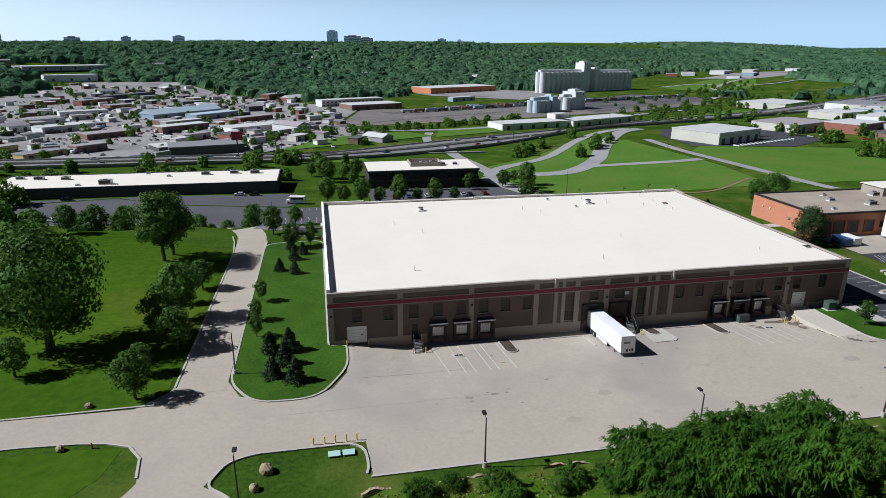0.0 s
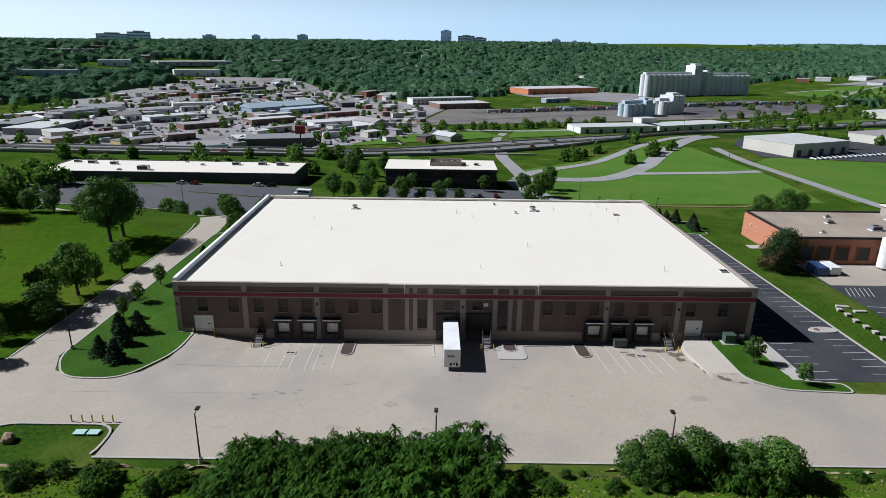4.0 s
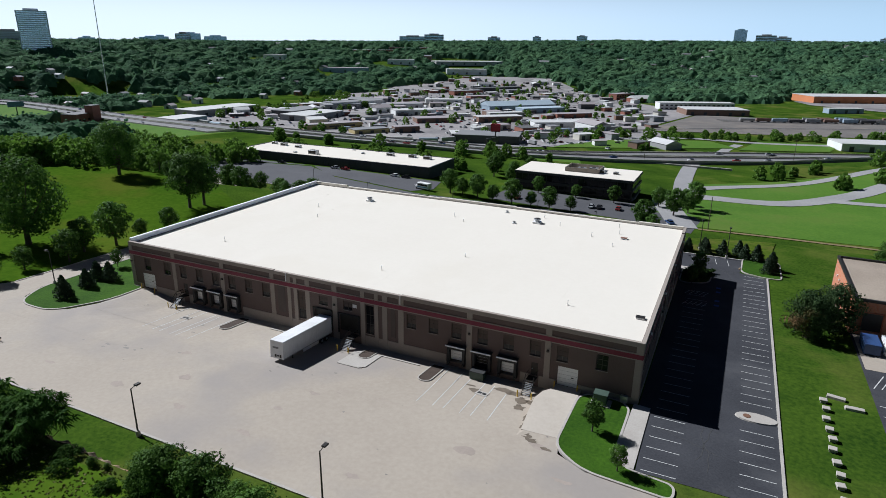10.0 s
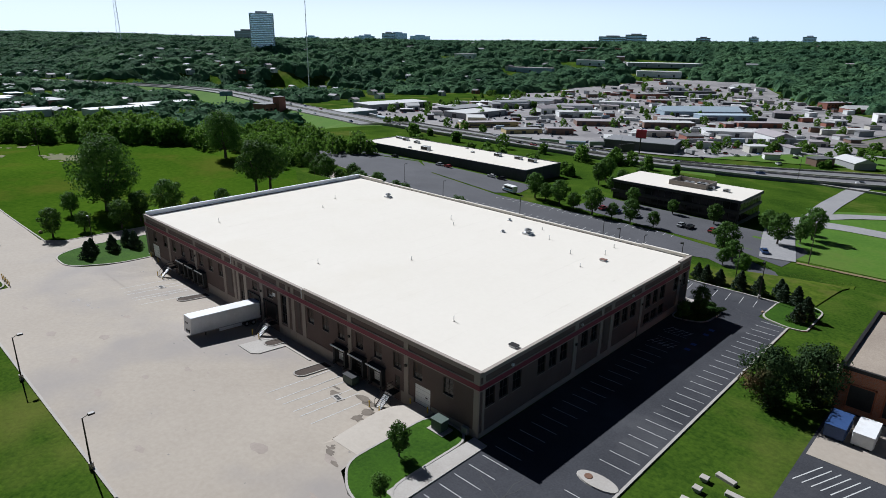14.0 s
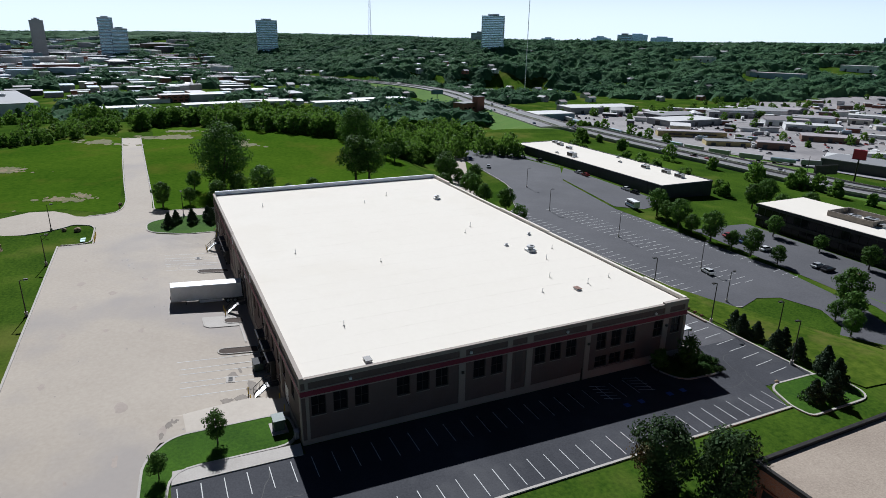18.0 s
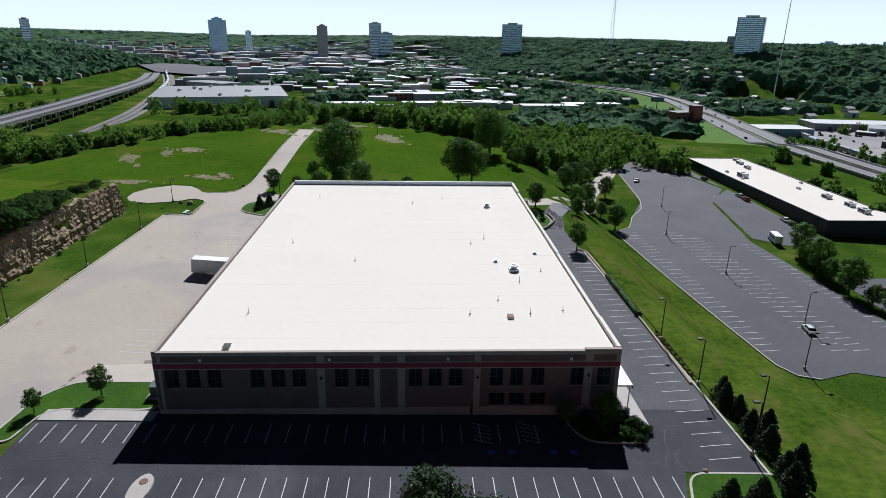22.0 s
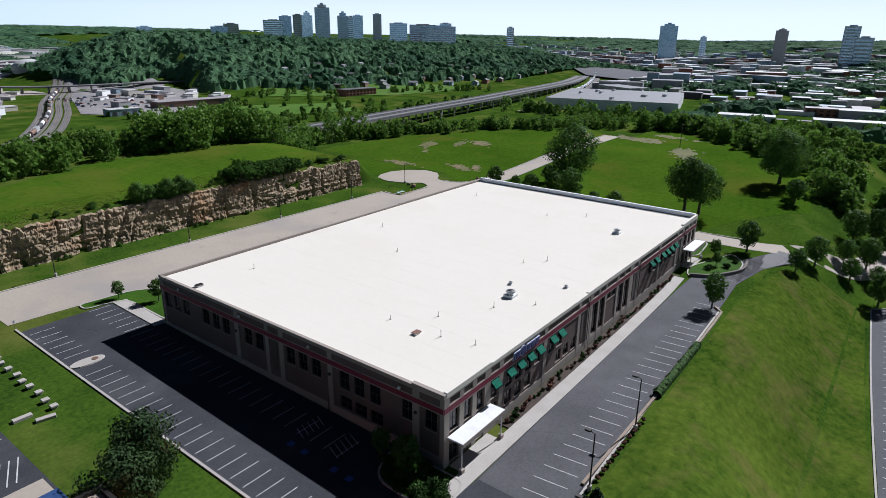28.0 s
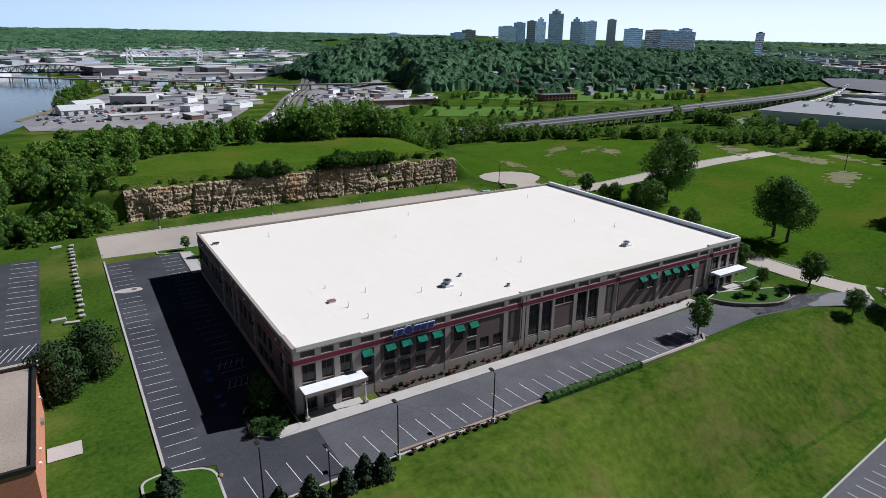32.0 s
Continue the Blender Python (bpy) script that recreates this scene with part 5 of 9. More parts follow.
# ---- the quarried rock face ----
rk = thing("rock_face", None, "weathered tan limestone cliff with vertical cracks", "cliff")
for k in range(1, 23):
    x0, x1 = -3.0 + 4.9 * k, -3.0 + 4.9 * (k + 1)
    vs, fs, nu, nv = [], [], 30, 28
    for j in range(nv + 1):
        for i in range(nu + 1):
            x = x0 + (x1 - x0) * i / nu
            u = j / nv
            top = (h(x, -49.8) - 0.35 + 1.1 * noise.noise((x * 0.25, 4.0, 0.0)) + 0.5 * noise.noise((x * 0.9, 7.0, 0.0))) if x > -2 else h(x, -49.8)
            z = 0.7 + u * (top - 0.7) - (1.2 if j == 0 else 0)
            y = -47.0 - 1.1 * u - 0.4 * S(-1, 3, x)
            r1 = noise.noise((x * 0.11, z * 0.08, 3.0))
            bed = noise.noise((x * 0.05, z * 1.1, 9.0))
            cleft = max(0.0, 1 - 9 * abs(noise.noise((x * 0.17 + 0.04 * z, z * 0.08, 5.0))))
            joint = max(0.0, 1 - 7 * abs(noise.noise((x * 0.12, z * 0.6, 8.0))))
            warp = 0.45 * noise.noise((x * 0.7, z * 0.7, 11.0))
            block = noise.cell((x * 0.75 + warp, z * 0.9 + 0.4 * r1, 2.0)) + 0.6 * noise.cell((x * 1.9 + warp, z * 2.2 + warp, 6.0))
            rough = noise.turbulence((x * 1.3, z * 1.7, 1.0), 4, False)
            y += 0.8 * r1 + 0.3 * bed + 0.16 * block + 0.2 * rough - 0.6 * cleft - 0.24 * joint
            # talus at the foot
            y += 0.7 * max(0.0, 0.22 - u) / 0.22 * (0.6 + noise.noise((x * 0.5, 1.0, 2.0)))
            vs.append((x, y - (0.6 if j == nv else 0), z))
    for j in range(nv):
        for i in range(nu):
            a = j * (nu + 1) + i
            fs.append((a + 1, a, a + nu + 1, a + nu + 2))
    part("rock_block", (vs, [], fs), ROCK, rk)

# ---- trees on the site ----
big = broad_tree(1, 22.5, 11.0, 9000, 0.75, 0.6, 0.12, "large spreading deciduous tree on the field")
big.matrix_world = pose(-45.3, 7.0, h(-45, 7))
twin = broad_tree(2, 17.5, 6.8, 5200, 0.65, 0.4, 0.18, "tall deciduous tree with a double trunk")
twin.matrix_world = pose(-36.5, 49.5, h(-36, 50))
copy_thing(twin, pose(-35.4, 54.0, h(-36, 54), 0, 0, 120) @ Matrix.Scale(0.92, 4))
mid = broad_tree(3, 8.0, 3.4, 2600, 0.45, 0.2, 0.15, "rounded leafy green roadside tree")
mid.matrix_world = pose(-27.6, -12.0, h(-27, -12))
mid2 = broad_tree(4, 7.0, 3.0, 2400, 0.42, 0.18, 0.18, "young leafy green tree on grass")
mid2.matrix_world = pose(-28.4, -4.6, h(-28, -5)) @ Matrix.Scale(0.8, 4)
for i, (x, y, s) in enumerate(((-24.8, 3.2, 1.2), (-26.7, 16.7, 1.25), (-25.4, 32.1, 1.1), (-28.6, 9.6, 0.95), (-27.2, 24.4, 0.85), (-13.4, 72.4, 0.85), (-7.8, 84.4, 0.95), (-20, 87, 0.9), (-28.5, 94.5, 1.05), (-22, 101.5, 0.95), (-36, 92, 1.0), (-42, 97, 0.95), (-34, 100, 1.0), (-8.0, 58.5, 0.8), (-71, 73, 1.0), (-65, 74.5, 0.9), (-47, -2, 0.95), (-56, 92, 1.2), (-60, 101, 1.1), (-66, 97, 1.2), (-63, 110, 1.25), (-74, 104, 1.1), (-88, 108, 1.0), (-97, 112, 0.9), (-110, 120, 1.0), (-111, 98, 1.1))):
    copy_thing(mid if i % 2 else mid2, pose(x, y, h(x, y), 0, 0, 67 * i) @ Matrix.Scale(1.18 * s * rs.uniform(0.92, 1.1), 4))
lone = broad_tree(5, 6.2, 2.3, 2000, 0.35, 0.12, 0.2, "slender young tree beside the drive")
lone.matrix_world = pose(28.6, 75.2, h(28, 75)) @ Matrix.Scale(1.3, 4)
for x, y, s in ((96.0, -9.8, 0.62), (100.4, -16.6, 0.48), (-3.5, 67.2, 0.6), (2.6, 69.2, 0.45), (-13.0, 13.2, 0.55), (-12.8, 22.7, 0.6), (-12.4, 5.8, 0.55), (-3.4, 60, 0.6), (-8, 58, 0.55), (104.2, 60.2, 0.78), (103.2, 55.2, 0.55)):
    copy_thing(lone, pose(x, y, h(x, y) + 0.12, 0, 0, x * 37) @ Matrix.Scale(s, 4))
fir = fir_tree(1, 3.9, 1.75, "young dark green spruce on the lawn")
fir.matrix_world = pose(-9.6, -1.2, h(-9, -1) + 0.15)
for i, (x, y, s) in enumerate(((-6.6, -0.6, 1.05), (-7.2, -5.4, 1.0), (-8.8, -9.3, 0.9), (-5.4, -11.3, 1.0), (-10.2, 40.8, 0.8), (-7.3, 48.5, 0.85), (-6.8, 38.3, 0.8), (-8.2, 56.4, 0.9), (-5.2, 52.5, 0.8), (97.7, 80.0, 0.95), (100.4, 80.6, 0.85), (104.6, 80.2, 0.95), (108.4, 80.6, 1.0), (113.4, 80.0, 0.95), (119.0, 73.8, 1.1), (116.0, 79.4, 1.05), (118.4, 70.6, 0.95), (95.6, 80.6, 0.9), (104.0, 83.0, 0.85), (112.0, 82.6, 0.95))):
    copy_thing(fir, pose(x, y, h(x, y) + 0.1, 0, 0, 50 * i) @ Matrix.Scale(s, 4))
eb = broad_tree(6, 9.2, 4.9, 6000, 0.42, 0.26, 0.0, "wide bushy pine with bronze-green needles", BRONZE)
eb.matrix_world = pose(123.6, 36.2, h(123, 36))
copy_thing(eb, pose(128.2, 41.6, h(128, 41), 0, 0, 140) @ Matrix.Scale(1.02, 4))
for i, (x, y, s) in enumerate(((143, 82, 1.2), (153, 87, 1.35), (148, 79, 0.9), (160, 92, 1.0))):
    copy_thing(big, pose(x, y, h(x, y), 0, 0, 77 * i) @ Matrix.Scale(0.32 * s, 4))
# scrub along the top of the rock face
SUMAC = M("sumac_fronds", (0.016, 0.050, 0.004), (0.050, 0.112, 0.010), 0.75, 0.25, 1.0, per=0.2, spec=0.08, trans=0.25)


def sumac(seed, height, spread, tips=90, label="dense feathery sumac scrub on the bluff"):
    """Wild scrub: leaning stems that end in flat rosettes of narrow drooping fronds, tier over tier."""
    rng_ = np.random.default_rng(seed)
    t = thing("scrub", None, label, "shrub")
    bm = bmesh.new()
    vs, fs = [], []
    for k in range(tips):
        a = k * 2.4 + rng_.uniform(-0.5, 0.5)
        r = spread * math.sqrt((k + 0.5) / tips) * rng_.uniform(0.75, 1.1)
        z = height * (0.25 + 0.75 * math.sqrt(max(0.0, 1 - (r / spread / 1.12) ** 2))) * rng_.uniform(0.5, 1.0)
        if k % 23 == 3:
            z *= 1.3
        c = Vector((r * math.cos(a), r * math.sin(a), max(0.25, z)))
        if k % 3 == 0:
            rod(bm, (c.x * 0.3, c.y * 0.3, -0.4), c, 0.04, 0.015, 4)
        out = Vector((c.x, c.y, 0)) * (0.22 / spread)
        size = rng_.uniform(0.75, 1.25)
        for q in range(13):
            b = q * math.tau / 13 + rng_.uniform(-0.3, 0.3)
            d = Vector((math.cos(b), math.sin(b), 0))
            side = Vector((-d.y, d.x, 0))
            ln, wd = rng_.uniform(0.45, 0.85) * size, rng_.uniform(0.055, 0.095) * size
            lift = rng_.uniform(-0.15, 0.45)
            m1 = c + d * ln * 0.5 + Vector((0, 0, lift * ln))
            e = c + d * ln + out + Vector((0, 0, (lift - 0.55) * ln))
            n0 = len(vs)
            vs += [tuple(c + side * wd * 0.3), tuple(c - side * wd * 0.3), tuple(m1 - side * wd), tuple(m1 + side * wd), tuple(e - side * wd * 0.2), tuple(e + side * wd * 0.2)]
            fs += [(n0, n0 + 1, n0 + 2, n0 + 3), (n0 + 3, n0 + 2, n0 + 4, n0 + 5)]
    part("fronds", (vs, [], fs), SUMAC, t)
    part("stems", bm, BARK, t)
    return t


su = sumac(31, 4.0, 3.3)
su.matrix_world = pose(33.0, -52.5, h(33, -52.5) - 0.2)
su2 = sumac(32, 3.2, 2.6, 64)
su2.matrix_world = pose(41.0, -51.8, h(41, -51.8) - 0.2)
sc = broad_tree(7, 4.6, 3.0, 5200, 0.27, 0.1, 0.0, "dense green wild shrub on the bluff")
sc.matrix_world = pose(66.0, -50.0, h(66, -50.2))
sc2 = broad_tree(8, 3.6, 2.2, 3200, 0.25, 0.08, 0.0, "leafy wild scrub on the bluff edge")
sc2.matrix_world = pose(72.5, -49.9, h(72, -50))
for i in range(40):
    x, y = rs.uniform(27, 50), -49.6 - rs.random() ** 1.2 * 7.5
    copy_thing(su if rs.random() < 0.6 else su2, pose(x, y, h(x, y) - 0.2, rs.uniform(-6, 6), rs.uniform(-6, 6), 47 * i) @ Matrix.Scale(rs.uniform(0.75, 1.2), 4))
for i in range(16):
    x, y = rs.uniform(6, 28), -50.2 - rs.random() * 3.5
    copy_thing((su, su2, sc2)[i % 3], pose(x, y, h(x, y) - 0.2, 0, 0, 47 * i) @ Matrix.Scale(rs.uniform(0.28, 0.55), 4))
for i in range(13):
    x, y = 63.5 + 1.15 * i + rs.uniform(-0.5, 0.5), -49.3 - rs.random() * 1.6
    copy_thing((sc, sc2, su2)[i % 3], pose(x, y, h(x, min(y, -49.9)) - 0.3, 0, 0, 61 * i) @ Matrix.Scale(rs.uniform(0.7, 1.1), 4))
for i in range(36):
    x, y = rs.uniform(48, 112), -50.0 - rs.random() ** 2 * 3
    copy_thing(su2 if i % 2 else sc2, pose(x, y, h(x, y) - 0.2, 0, 0, 91 * i) @ Matrix.Scale(rs.uniform(0.2, 0.5), 4))
for i in range(16):
    x, y = rs.uniform(20, 112), -45.9 - rs.random() * 0.8
    copy_thing(sc2, pose(x, y, h(x, y) - 0.2, 0, 0, 91 * i) @ Matrix.Scale(rs.uniform(0.15, 0.4), 4))
for i in range(30):
    x, y = rs.uniform(111, 150), rs.uniform(-62, -42)
    copy_thing(rs.choice((sc, mid, mid2)), pose(x, y, h(x, y) - 0.3, 0, 0, 33 * i) @ Matrix.Scale(rs.uniform(0.8, 1.3), 4))

# ---- neighbours ----
def rtu(x, y, z, sx, sy, sz):
    u = thing("rooftop_unit", pose(x, y, z), "boxy grey rooftop air unit with dark louvres", "air unit", "rooftop units")
    part("cabinet", boxes((-sx / 2, -sy / 2, 0.15, sx / 2, sy / 2, sz), bevel=0.04), STEEL, u)
    part("louvre", boxes((-sx / 2 + 0.2, -sy / 2 - 0.03, 0.3, sx / 2 - 0.2, -sy / 2 - 0.004, sz - 0.2)), DARKSTEEL, u)
    part("curb", boxes((-sx / 2 - 0.1, -sy / 2 - 0.1, 0, sx / 2 + 0.1, sy / 2 + 0.1, 0.15)), WHITEM, u)
    bm = bmesh.new()
    rod(bm, (0, 0, sz), (0, 0, sz + 0.12), min(sx, sy) * 0.33, min(sx, sy) * 0.33, 14)
    part("fan", bm, DARKSTEEL, u)


gw = thing("grey_warehouse", pose(-4.5, 1.3, 0), "long dark grey panelled warehouse with white flat roof", "building")
part("wall", boxes((-126, 170, -14.5, -13.2, 198, -6.0)), GREYWALL, gw)
part("roof", boxes((-125.6, 170.4, -6.0, -13.6, 197.6, -5.95)), ROOFWHITE, gw, "white flat roof")
for r in ((-126.1, 169.9, -6.0, -13.1, 170.35, -5.7), (-126.1, 197.65, -6.0, -13.1, 198.1, -5.7), (-126.1, 170.35, -6.0, -125.65, 197.65, -5.7), (-13.55, 170.35, -6.0, -13.1, 197.65, -5.7)):
    part("coping", boxes(r), GREYWALL, gw)
for k in range(38):
    part("panel_rib", boxes((-124.5 + 2.95 * k, 169.93, -13.5, -124.3 + 2.95 * k, 169.997, -6.05)), GREYWALL, gw)
for k in range(9):
    part("panel_rib", boxes((-13.197, 172 + 2.95 * k, -13.5, -13.13, 172.2 + 2.95 * k, -6.05)), GREYWALL, gw)
for x in (-110, -95, -60, -45, -28):
    d = part("door", boxes((x, 169.9, -12.5, x + 1.1, 169.996, -10.2)), DARKSTEEL, gw)
    part("step", boxes((x - 0.8, 168.6, -13, x + 1.9, 169.895, -11.6)), WALK, gw, "concrete entrance step")
for x, y, s in ((-120, 192, 1.0), (-112, 190, 1.2), (-101, 188, 1.1), (-82, 176, 1.6), (-92, 174, 0.6), (-60, 188, 0.6), (-45, 190, 1.2), (-33, 191, 1.2), (-24, 190, 1.3), (-70, 195, 0.5), (-78, 174, 0.5)):
    rtu(x - 4.5, y + 1.3, -5.95, 3.0 * s, 1.8 * s, 1.2 * s)

ob_ = thing("office_building", Matrix.Translation((21.2, 178.3, 0)) @ Matrix.Diagonal((0.93, 1.15, 1, 1)) @ Matrix.Translation((-22.2, -179.2, 0)), "two-storey dark glass office with white roof and dark bands", "building")
OFFD = M("dark_office_cladding", (0.025, 0.024, 0.024), (0.045, 0.043, 0.042), 0.6, 0.2, 3.0)
part("wall", boxes((22.6, 179.6, -16, 76.6, 199.6, -5.2)), OFFD, ob_)
for z0, z1, o in ((-5.3, -4.3, 0.6), (-9.3, -8.2, 0.45), (-13.6, -12.4, 0.45)):
    part("spandrel", boxes((22.6 - o, 179.6 - o, z0, 76.6 + o, 199.6 + o, z1)), OFFD, ob_)
for z0 in (-12.3, -8.1):
    for k in range(18):
        x = 23.0 + 2.95 * k
        w = part("window", boxes((x, 179.52, z0 + 0.1, x + 2.7, 179.595, z0 + 2.7)), GLASS, ob_)
        part("mullion", boxes((x + 2.72, 179.42, z0, x + 2.9, 179.596, z0 + 2.8)), OFFD, ob_)
    for k in range(6):
        y = 180.2 + 3.2 * k
        part("window", boxes((76.605, y, z0 + 0.1, 76.68, y + 2.8, z0 + 2.7)), GLASS, ob_)
part("roof", boxes((22.2, 179.2, -4.3, 77.0, 200.0, -4.22)), ROOFWHITE, ob_, "white flat roof")
SCREEN = M("tan_screen", (0.22, 0.19, 0.16), (0.30, 0.26, 0.22), 0.8, 0.3, 3.0)
for r in ((44, 186, -4.22, 60, 186.3, -2.4), (44, 195, -4.22, 60, 195.3, -2.4), (44, 186.3, -4.22, 44.3, 195, -2.4), (59.7, 186.3, -4.22, 60, 195, -2.4)):
    part("plant_screen", boxes(r), SCREEN, ob_, "tan louvred plant screen")
for x, y, s in ((48, 190, 1.2), (53, 191, 1.3), (57, 189, 0.9), (63, 189, 0.8)):
    rtu(x, y, -4.22, 2.8 * s, 2.0 * s, 1.3 * s)

bb = thing("brick_building", None, "orange-red brick industrial building with gravel roof", "building")
BRICK = bpy.data.materials.new("orange_red_brick")
BRICK.use_nodes = True
nn, ll = BRICK.node_tree.nodes, BRICK.node_tree.links
bt_ = nn.new("ShaderNodeTexBrick")
bt_.inputs["Color1"].default_value, bt_.inputs["Color2"].default_value, bt_.inputs["Mortar"].default_value = (0.40, 0.12, 0.05, 1), (0.50, 0.17, 0.075, 1), (0.36, 0.26, 0.2, 1)
bt_.inputs["Scale"].default_value, bt_.inputs["Mortar Size"].default_value = 1.0, 0.008
bt_.inputs["Brick Width"].default_value, bt_.inputs["Row Height"].default_value = 0.22, 0.075
ge_ = nn.new("ShaderNodeNewGeometry")
sp_ = nn.new("ShaderNodeSeparateXYZ")
ad_ = nn.new("ShaderNodeMath")
cb_ = nn.new("ShaderNodeCombineXYZ")
ll.new(ge_.outputs["Position"], sp_.inputs[0])
ll.new(sp_.outputs["X"], ad_.inputs[0])
ll.new(sp_.outputs["Y"], ad_.inputs[1])
ll.new(ad_.outputs[0], cb_.inputs["X"])
ll.new(sp_.outputs["Z"], cb_.inputs["Y"])
ll.new(cb_.outputs[0], bt_.inputs["Vector"])
ll.new(bt_.outputs["Color"], nn["Principled BSDF"].inputs["Base Color"])
nn["Principled BSDF"].inputs["Roughness"].default_value = 0.9
part("wall", boxes((130.6, 42.1, -1.5, 205, 67.9, 6.2)), BRICK, bb, "orange-red brick wall")
part("roof", boxes((131.0, 42.5, 6.2, 204.6, 67.5, 6.3)), GRAVEL, bb, "tan gravel roof")
for r in ((130.5, 42.0, 6.2, 205.1, 42.45, 6.7), (130.5, 67.55, 6.2, 205.1, 68.0, 6.7), (130.5, 42.45, 6.2, 130.95, 67.55, 6.7)):
    part("coping", boxes(r), DARKSTEEL, bb, "dark metal coping")
for x in (132.2, 136.5, 141, 146):
    d = part("dock_door", boxes((x, 42.0, 0.9, x + 3.0, 42.095, 4.2)), DARKSTEEL, bb, "dark loading door")
    part("frame", boxes((x - 0.2, 41.9, 0.8, x, 42.096, 4.4), (x + 3.0, 41.9, 0.8, x + 3.2, 42.096, 4.4), (x - 0.2, 41.9, 4.2, x + 3.2, 42.097, 4.4)), BRICKRED, d)
for x, z, w in ((151, 2, 1.2), (154.5, 2, 1.2)):
    part("window", boxes((x, 42.02, z, x + w, 42.097, z + 1.6)), GLASS, bb)
for y in (47, 60, 63):
    part("wall_lamp", boxes((130.35, y, 3.6, 130.597, y + 0.35, 3.95)), WHITEM, bb)
part("vent", boxes((130.2, 51.6, 2.6, 130.597, 52.6, 3.2)), STEEL, bb, "steel wall vent")
for x, y, s in ((147, 56, 0.7), (155, 50, 1.0), (166, 60, 1.0), (150, 62, 0.5), (170, 50, 1.2), (140, 47, 0.4)):
    rtu(x, y, 6.3, 2.6 * s, 1.8 * s, 1.2 * s)
pn = thing("roof_penthouse", pose(176, 62, 6.3), "white flat-roofed penthouse on the gravel roof", "roof structure")
part("wall", boxes((-9, -4, 0, 9, 4, 2.6)), WALLTAN, pn)
part("roof", boxes((-9.4, -4.4, 2.6, 9.4, 4.4, 2.8)), ROOFWHITE, pn)
tk = thing("storage_tank", pose(150.5, 38.5, h(150, 38) + 0.1), "tall white cylindrical storage tank", "tank")
bm = bmesh.new()
rod(bm, (0, 0, 0.5), (0, 0, 7.4), 1.5, 1.5, 24)
part("shell", bm, WHITEM, tk)
bm = bmesh.new()
rod(bm, (0, 0, 7.4), (0, 0, 7.9), 1.5, 0.3, 24)
part("dome", bm, WHITEM, tk)
for k in range(4):
    a = k * math.pi / 2 + 0.7
    part("leg", boxes((1.3 * math.cos(a) - 0.1, 1.3 * math.sin(a) - 0.1, -0.2, 1.3 * math.cos(a) + 0.1, 1.3 * math.sin(a) + 0.1, 0.5)), STEEL, tk)
for x, y, mt2, lb in ((132.8, 35.2, M("blue_container_paint", (0.02, 0.05, 0.14), (0.04, 0.08, 0.2), 0.5), "blue steel roll-off waste container"), (135.9, 35.6, WHITEM, "white waste compactor box")):
    d = thing("waste_container", pose(x, y, h(x, y) + 0.12), lb + " on the apron", "dumpster")
    part("tub", boxes((-1.2, -2.4, 0.25, 1.2, 2.4, 1.9), bevel=0.05), mt2, d)
    for yy in (-1.8, -0.6, 0.6, 1.8):
        part("rib", boxes((-1.28, yy - 0.06, 0.3, -1.203, yy + 0.06, 1.85)), mt2, d)
        part("rib", boxes((1.203, yy - 0.06, 0.3, 1.28, yy + 0.06, 1.85)), mt2, d)
    part("cover", boxes((-1.22, -2.42, 1.9, 1.22, 2.42, 2.02)), mt2, d)
    part("skid", boxes((-0.9, -2.3, 0, -0.7, 2.3, 0.25), (0.7, -2.3, 0, 0.9, 2.3, 0.25)), DARKSTEEL, d)
drape("entrance_pad", [(126.5, 54), (130.4, 54), (130.4, 57.2), (126.5, 57.2)], 5, 0.1, WALK, "pale concrete pad at the brick wall", "pavement")


# ---- vehicles ----
CARCOL = [M("car_" + n, tuple(0.85 * v for v in c), c, 0.3, 0.5, 3.0, metal=0.3) for n, c in (("white", (0.75, 0.75, 0.74)), ("silver", (0.42, 0.43, 0.44)), ("black", (0.02, 0.02, 0.022)), ("red", (0.28, 0.03, 0.03)), ("blue", (0.04, 0.08, 0.2)))]
TYRE = BLACK


def car_proto(mt):
    c = thing("car", None, "small parked passenger car on asphalt", "car", "parked cars")
    bm = bmesh.new()
    prof = [(-2.2, 0.35), (-2.2, 0.8), (-1.9, 0.92), (-1.0, 0.98), (1.1, 0.98), (2.1, 0.82), (2.25, 0.6), (2.2, 0.35)]
    for s in (-1, 1):
        bm.faces.new([bm.verts.new((s * 0.88, y, z)) for y, z in (prof if s > 0 else prof[::-1])])
    bm.verts.ensure_lookup_table()
    n = len(prof)
    for i in range(n):
        j = (i + 1) % n
        bm.faces.new([bm.verts[n - 1 - i], bm.verts[n - 1 - j], bm.verts[n + j], bm.verts[n + i]])
    bmesh.ops.recalc_face_normals(bm, faces=bm.faces[:])
    part("body", bm, mt, c)
    bm = bmesh.new()
    lo, hi = [(-0.82, -1.75), (0.82, -1.75), (0.82, 1.15), (-0.82, 1.15)], [(-0.66, -1.3), (0.66, -1.3), (0.66, 0.45), (-0.66, 0.45)]
    a = [bm.verts.new((x, y, 0.96)) for x, y in lo]
    b = [bm.verts.new((x, y, 1.42)) for x, y in hi]
    for i in range(4):
        bm.faces.new((a[i], a[(i + 1) % 4], b[(i + 1) % 4], b[i]))
    part("glass", bm, GLASS, c)
    part("roof", boxes((-0.67, -1.32, 1.41, 0.67, 0.47, 1.46), bevel=0.02), mt, c)
    for y in (-1.35, 1.4):
        for x in (-0.8, 0.8):
            bm = bmesh.new()
            rod(bm, (x - 0.1, y, 0.32), (x + 0.1, y, 0.32), 0.32, 0.32, 10)
            part("wheel", bm, TYRE, c)
    return c


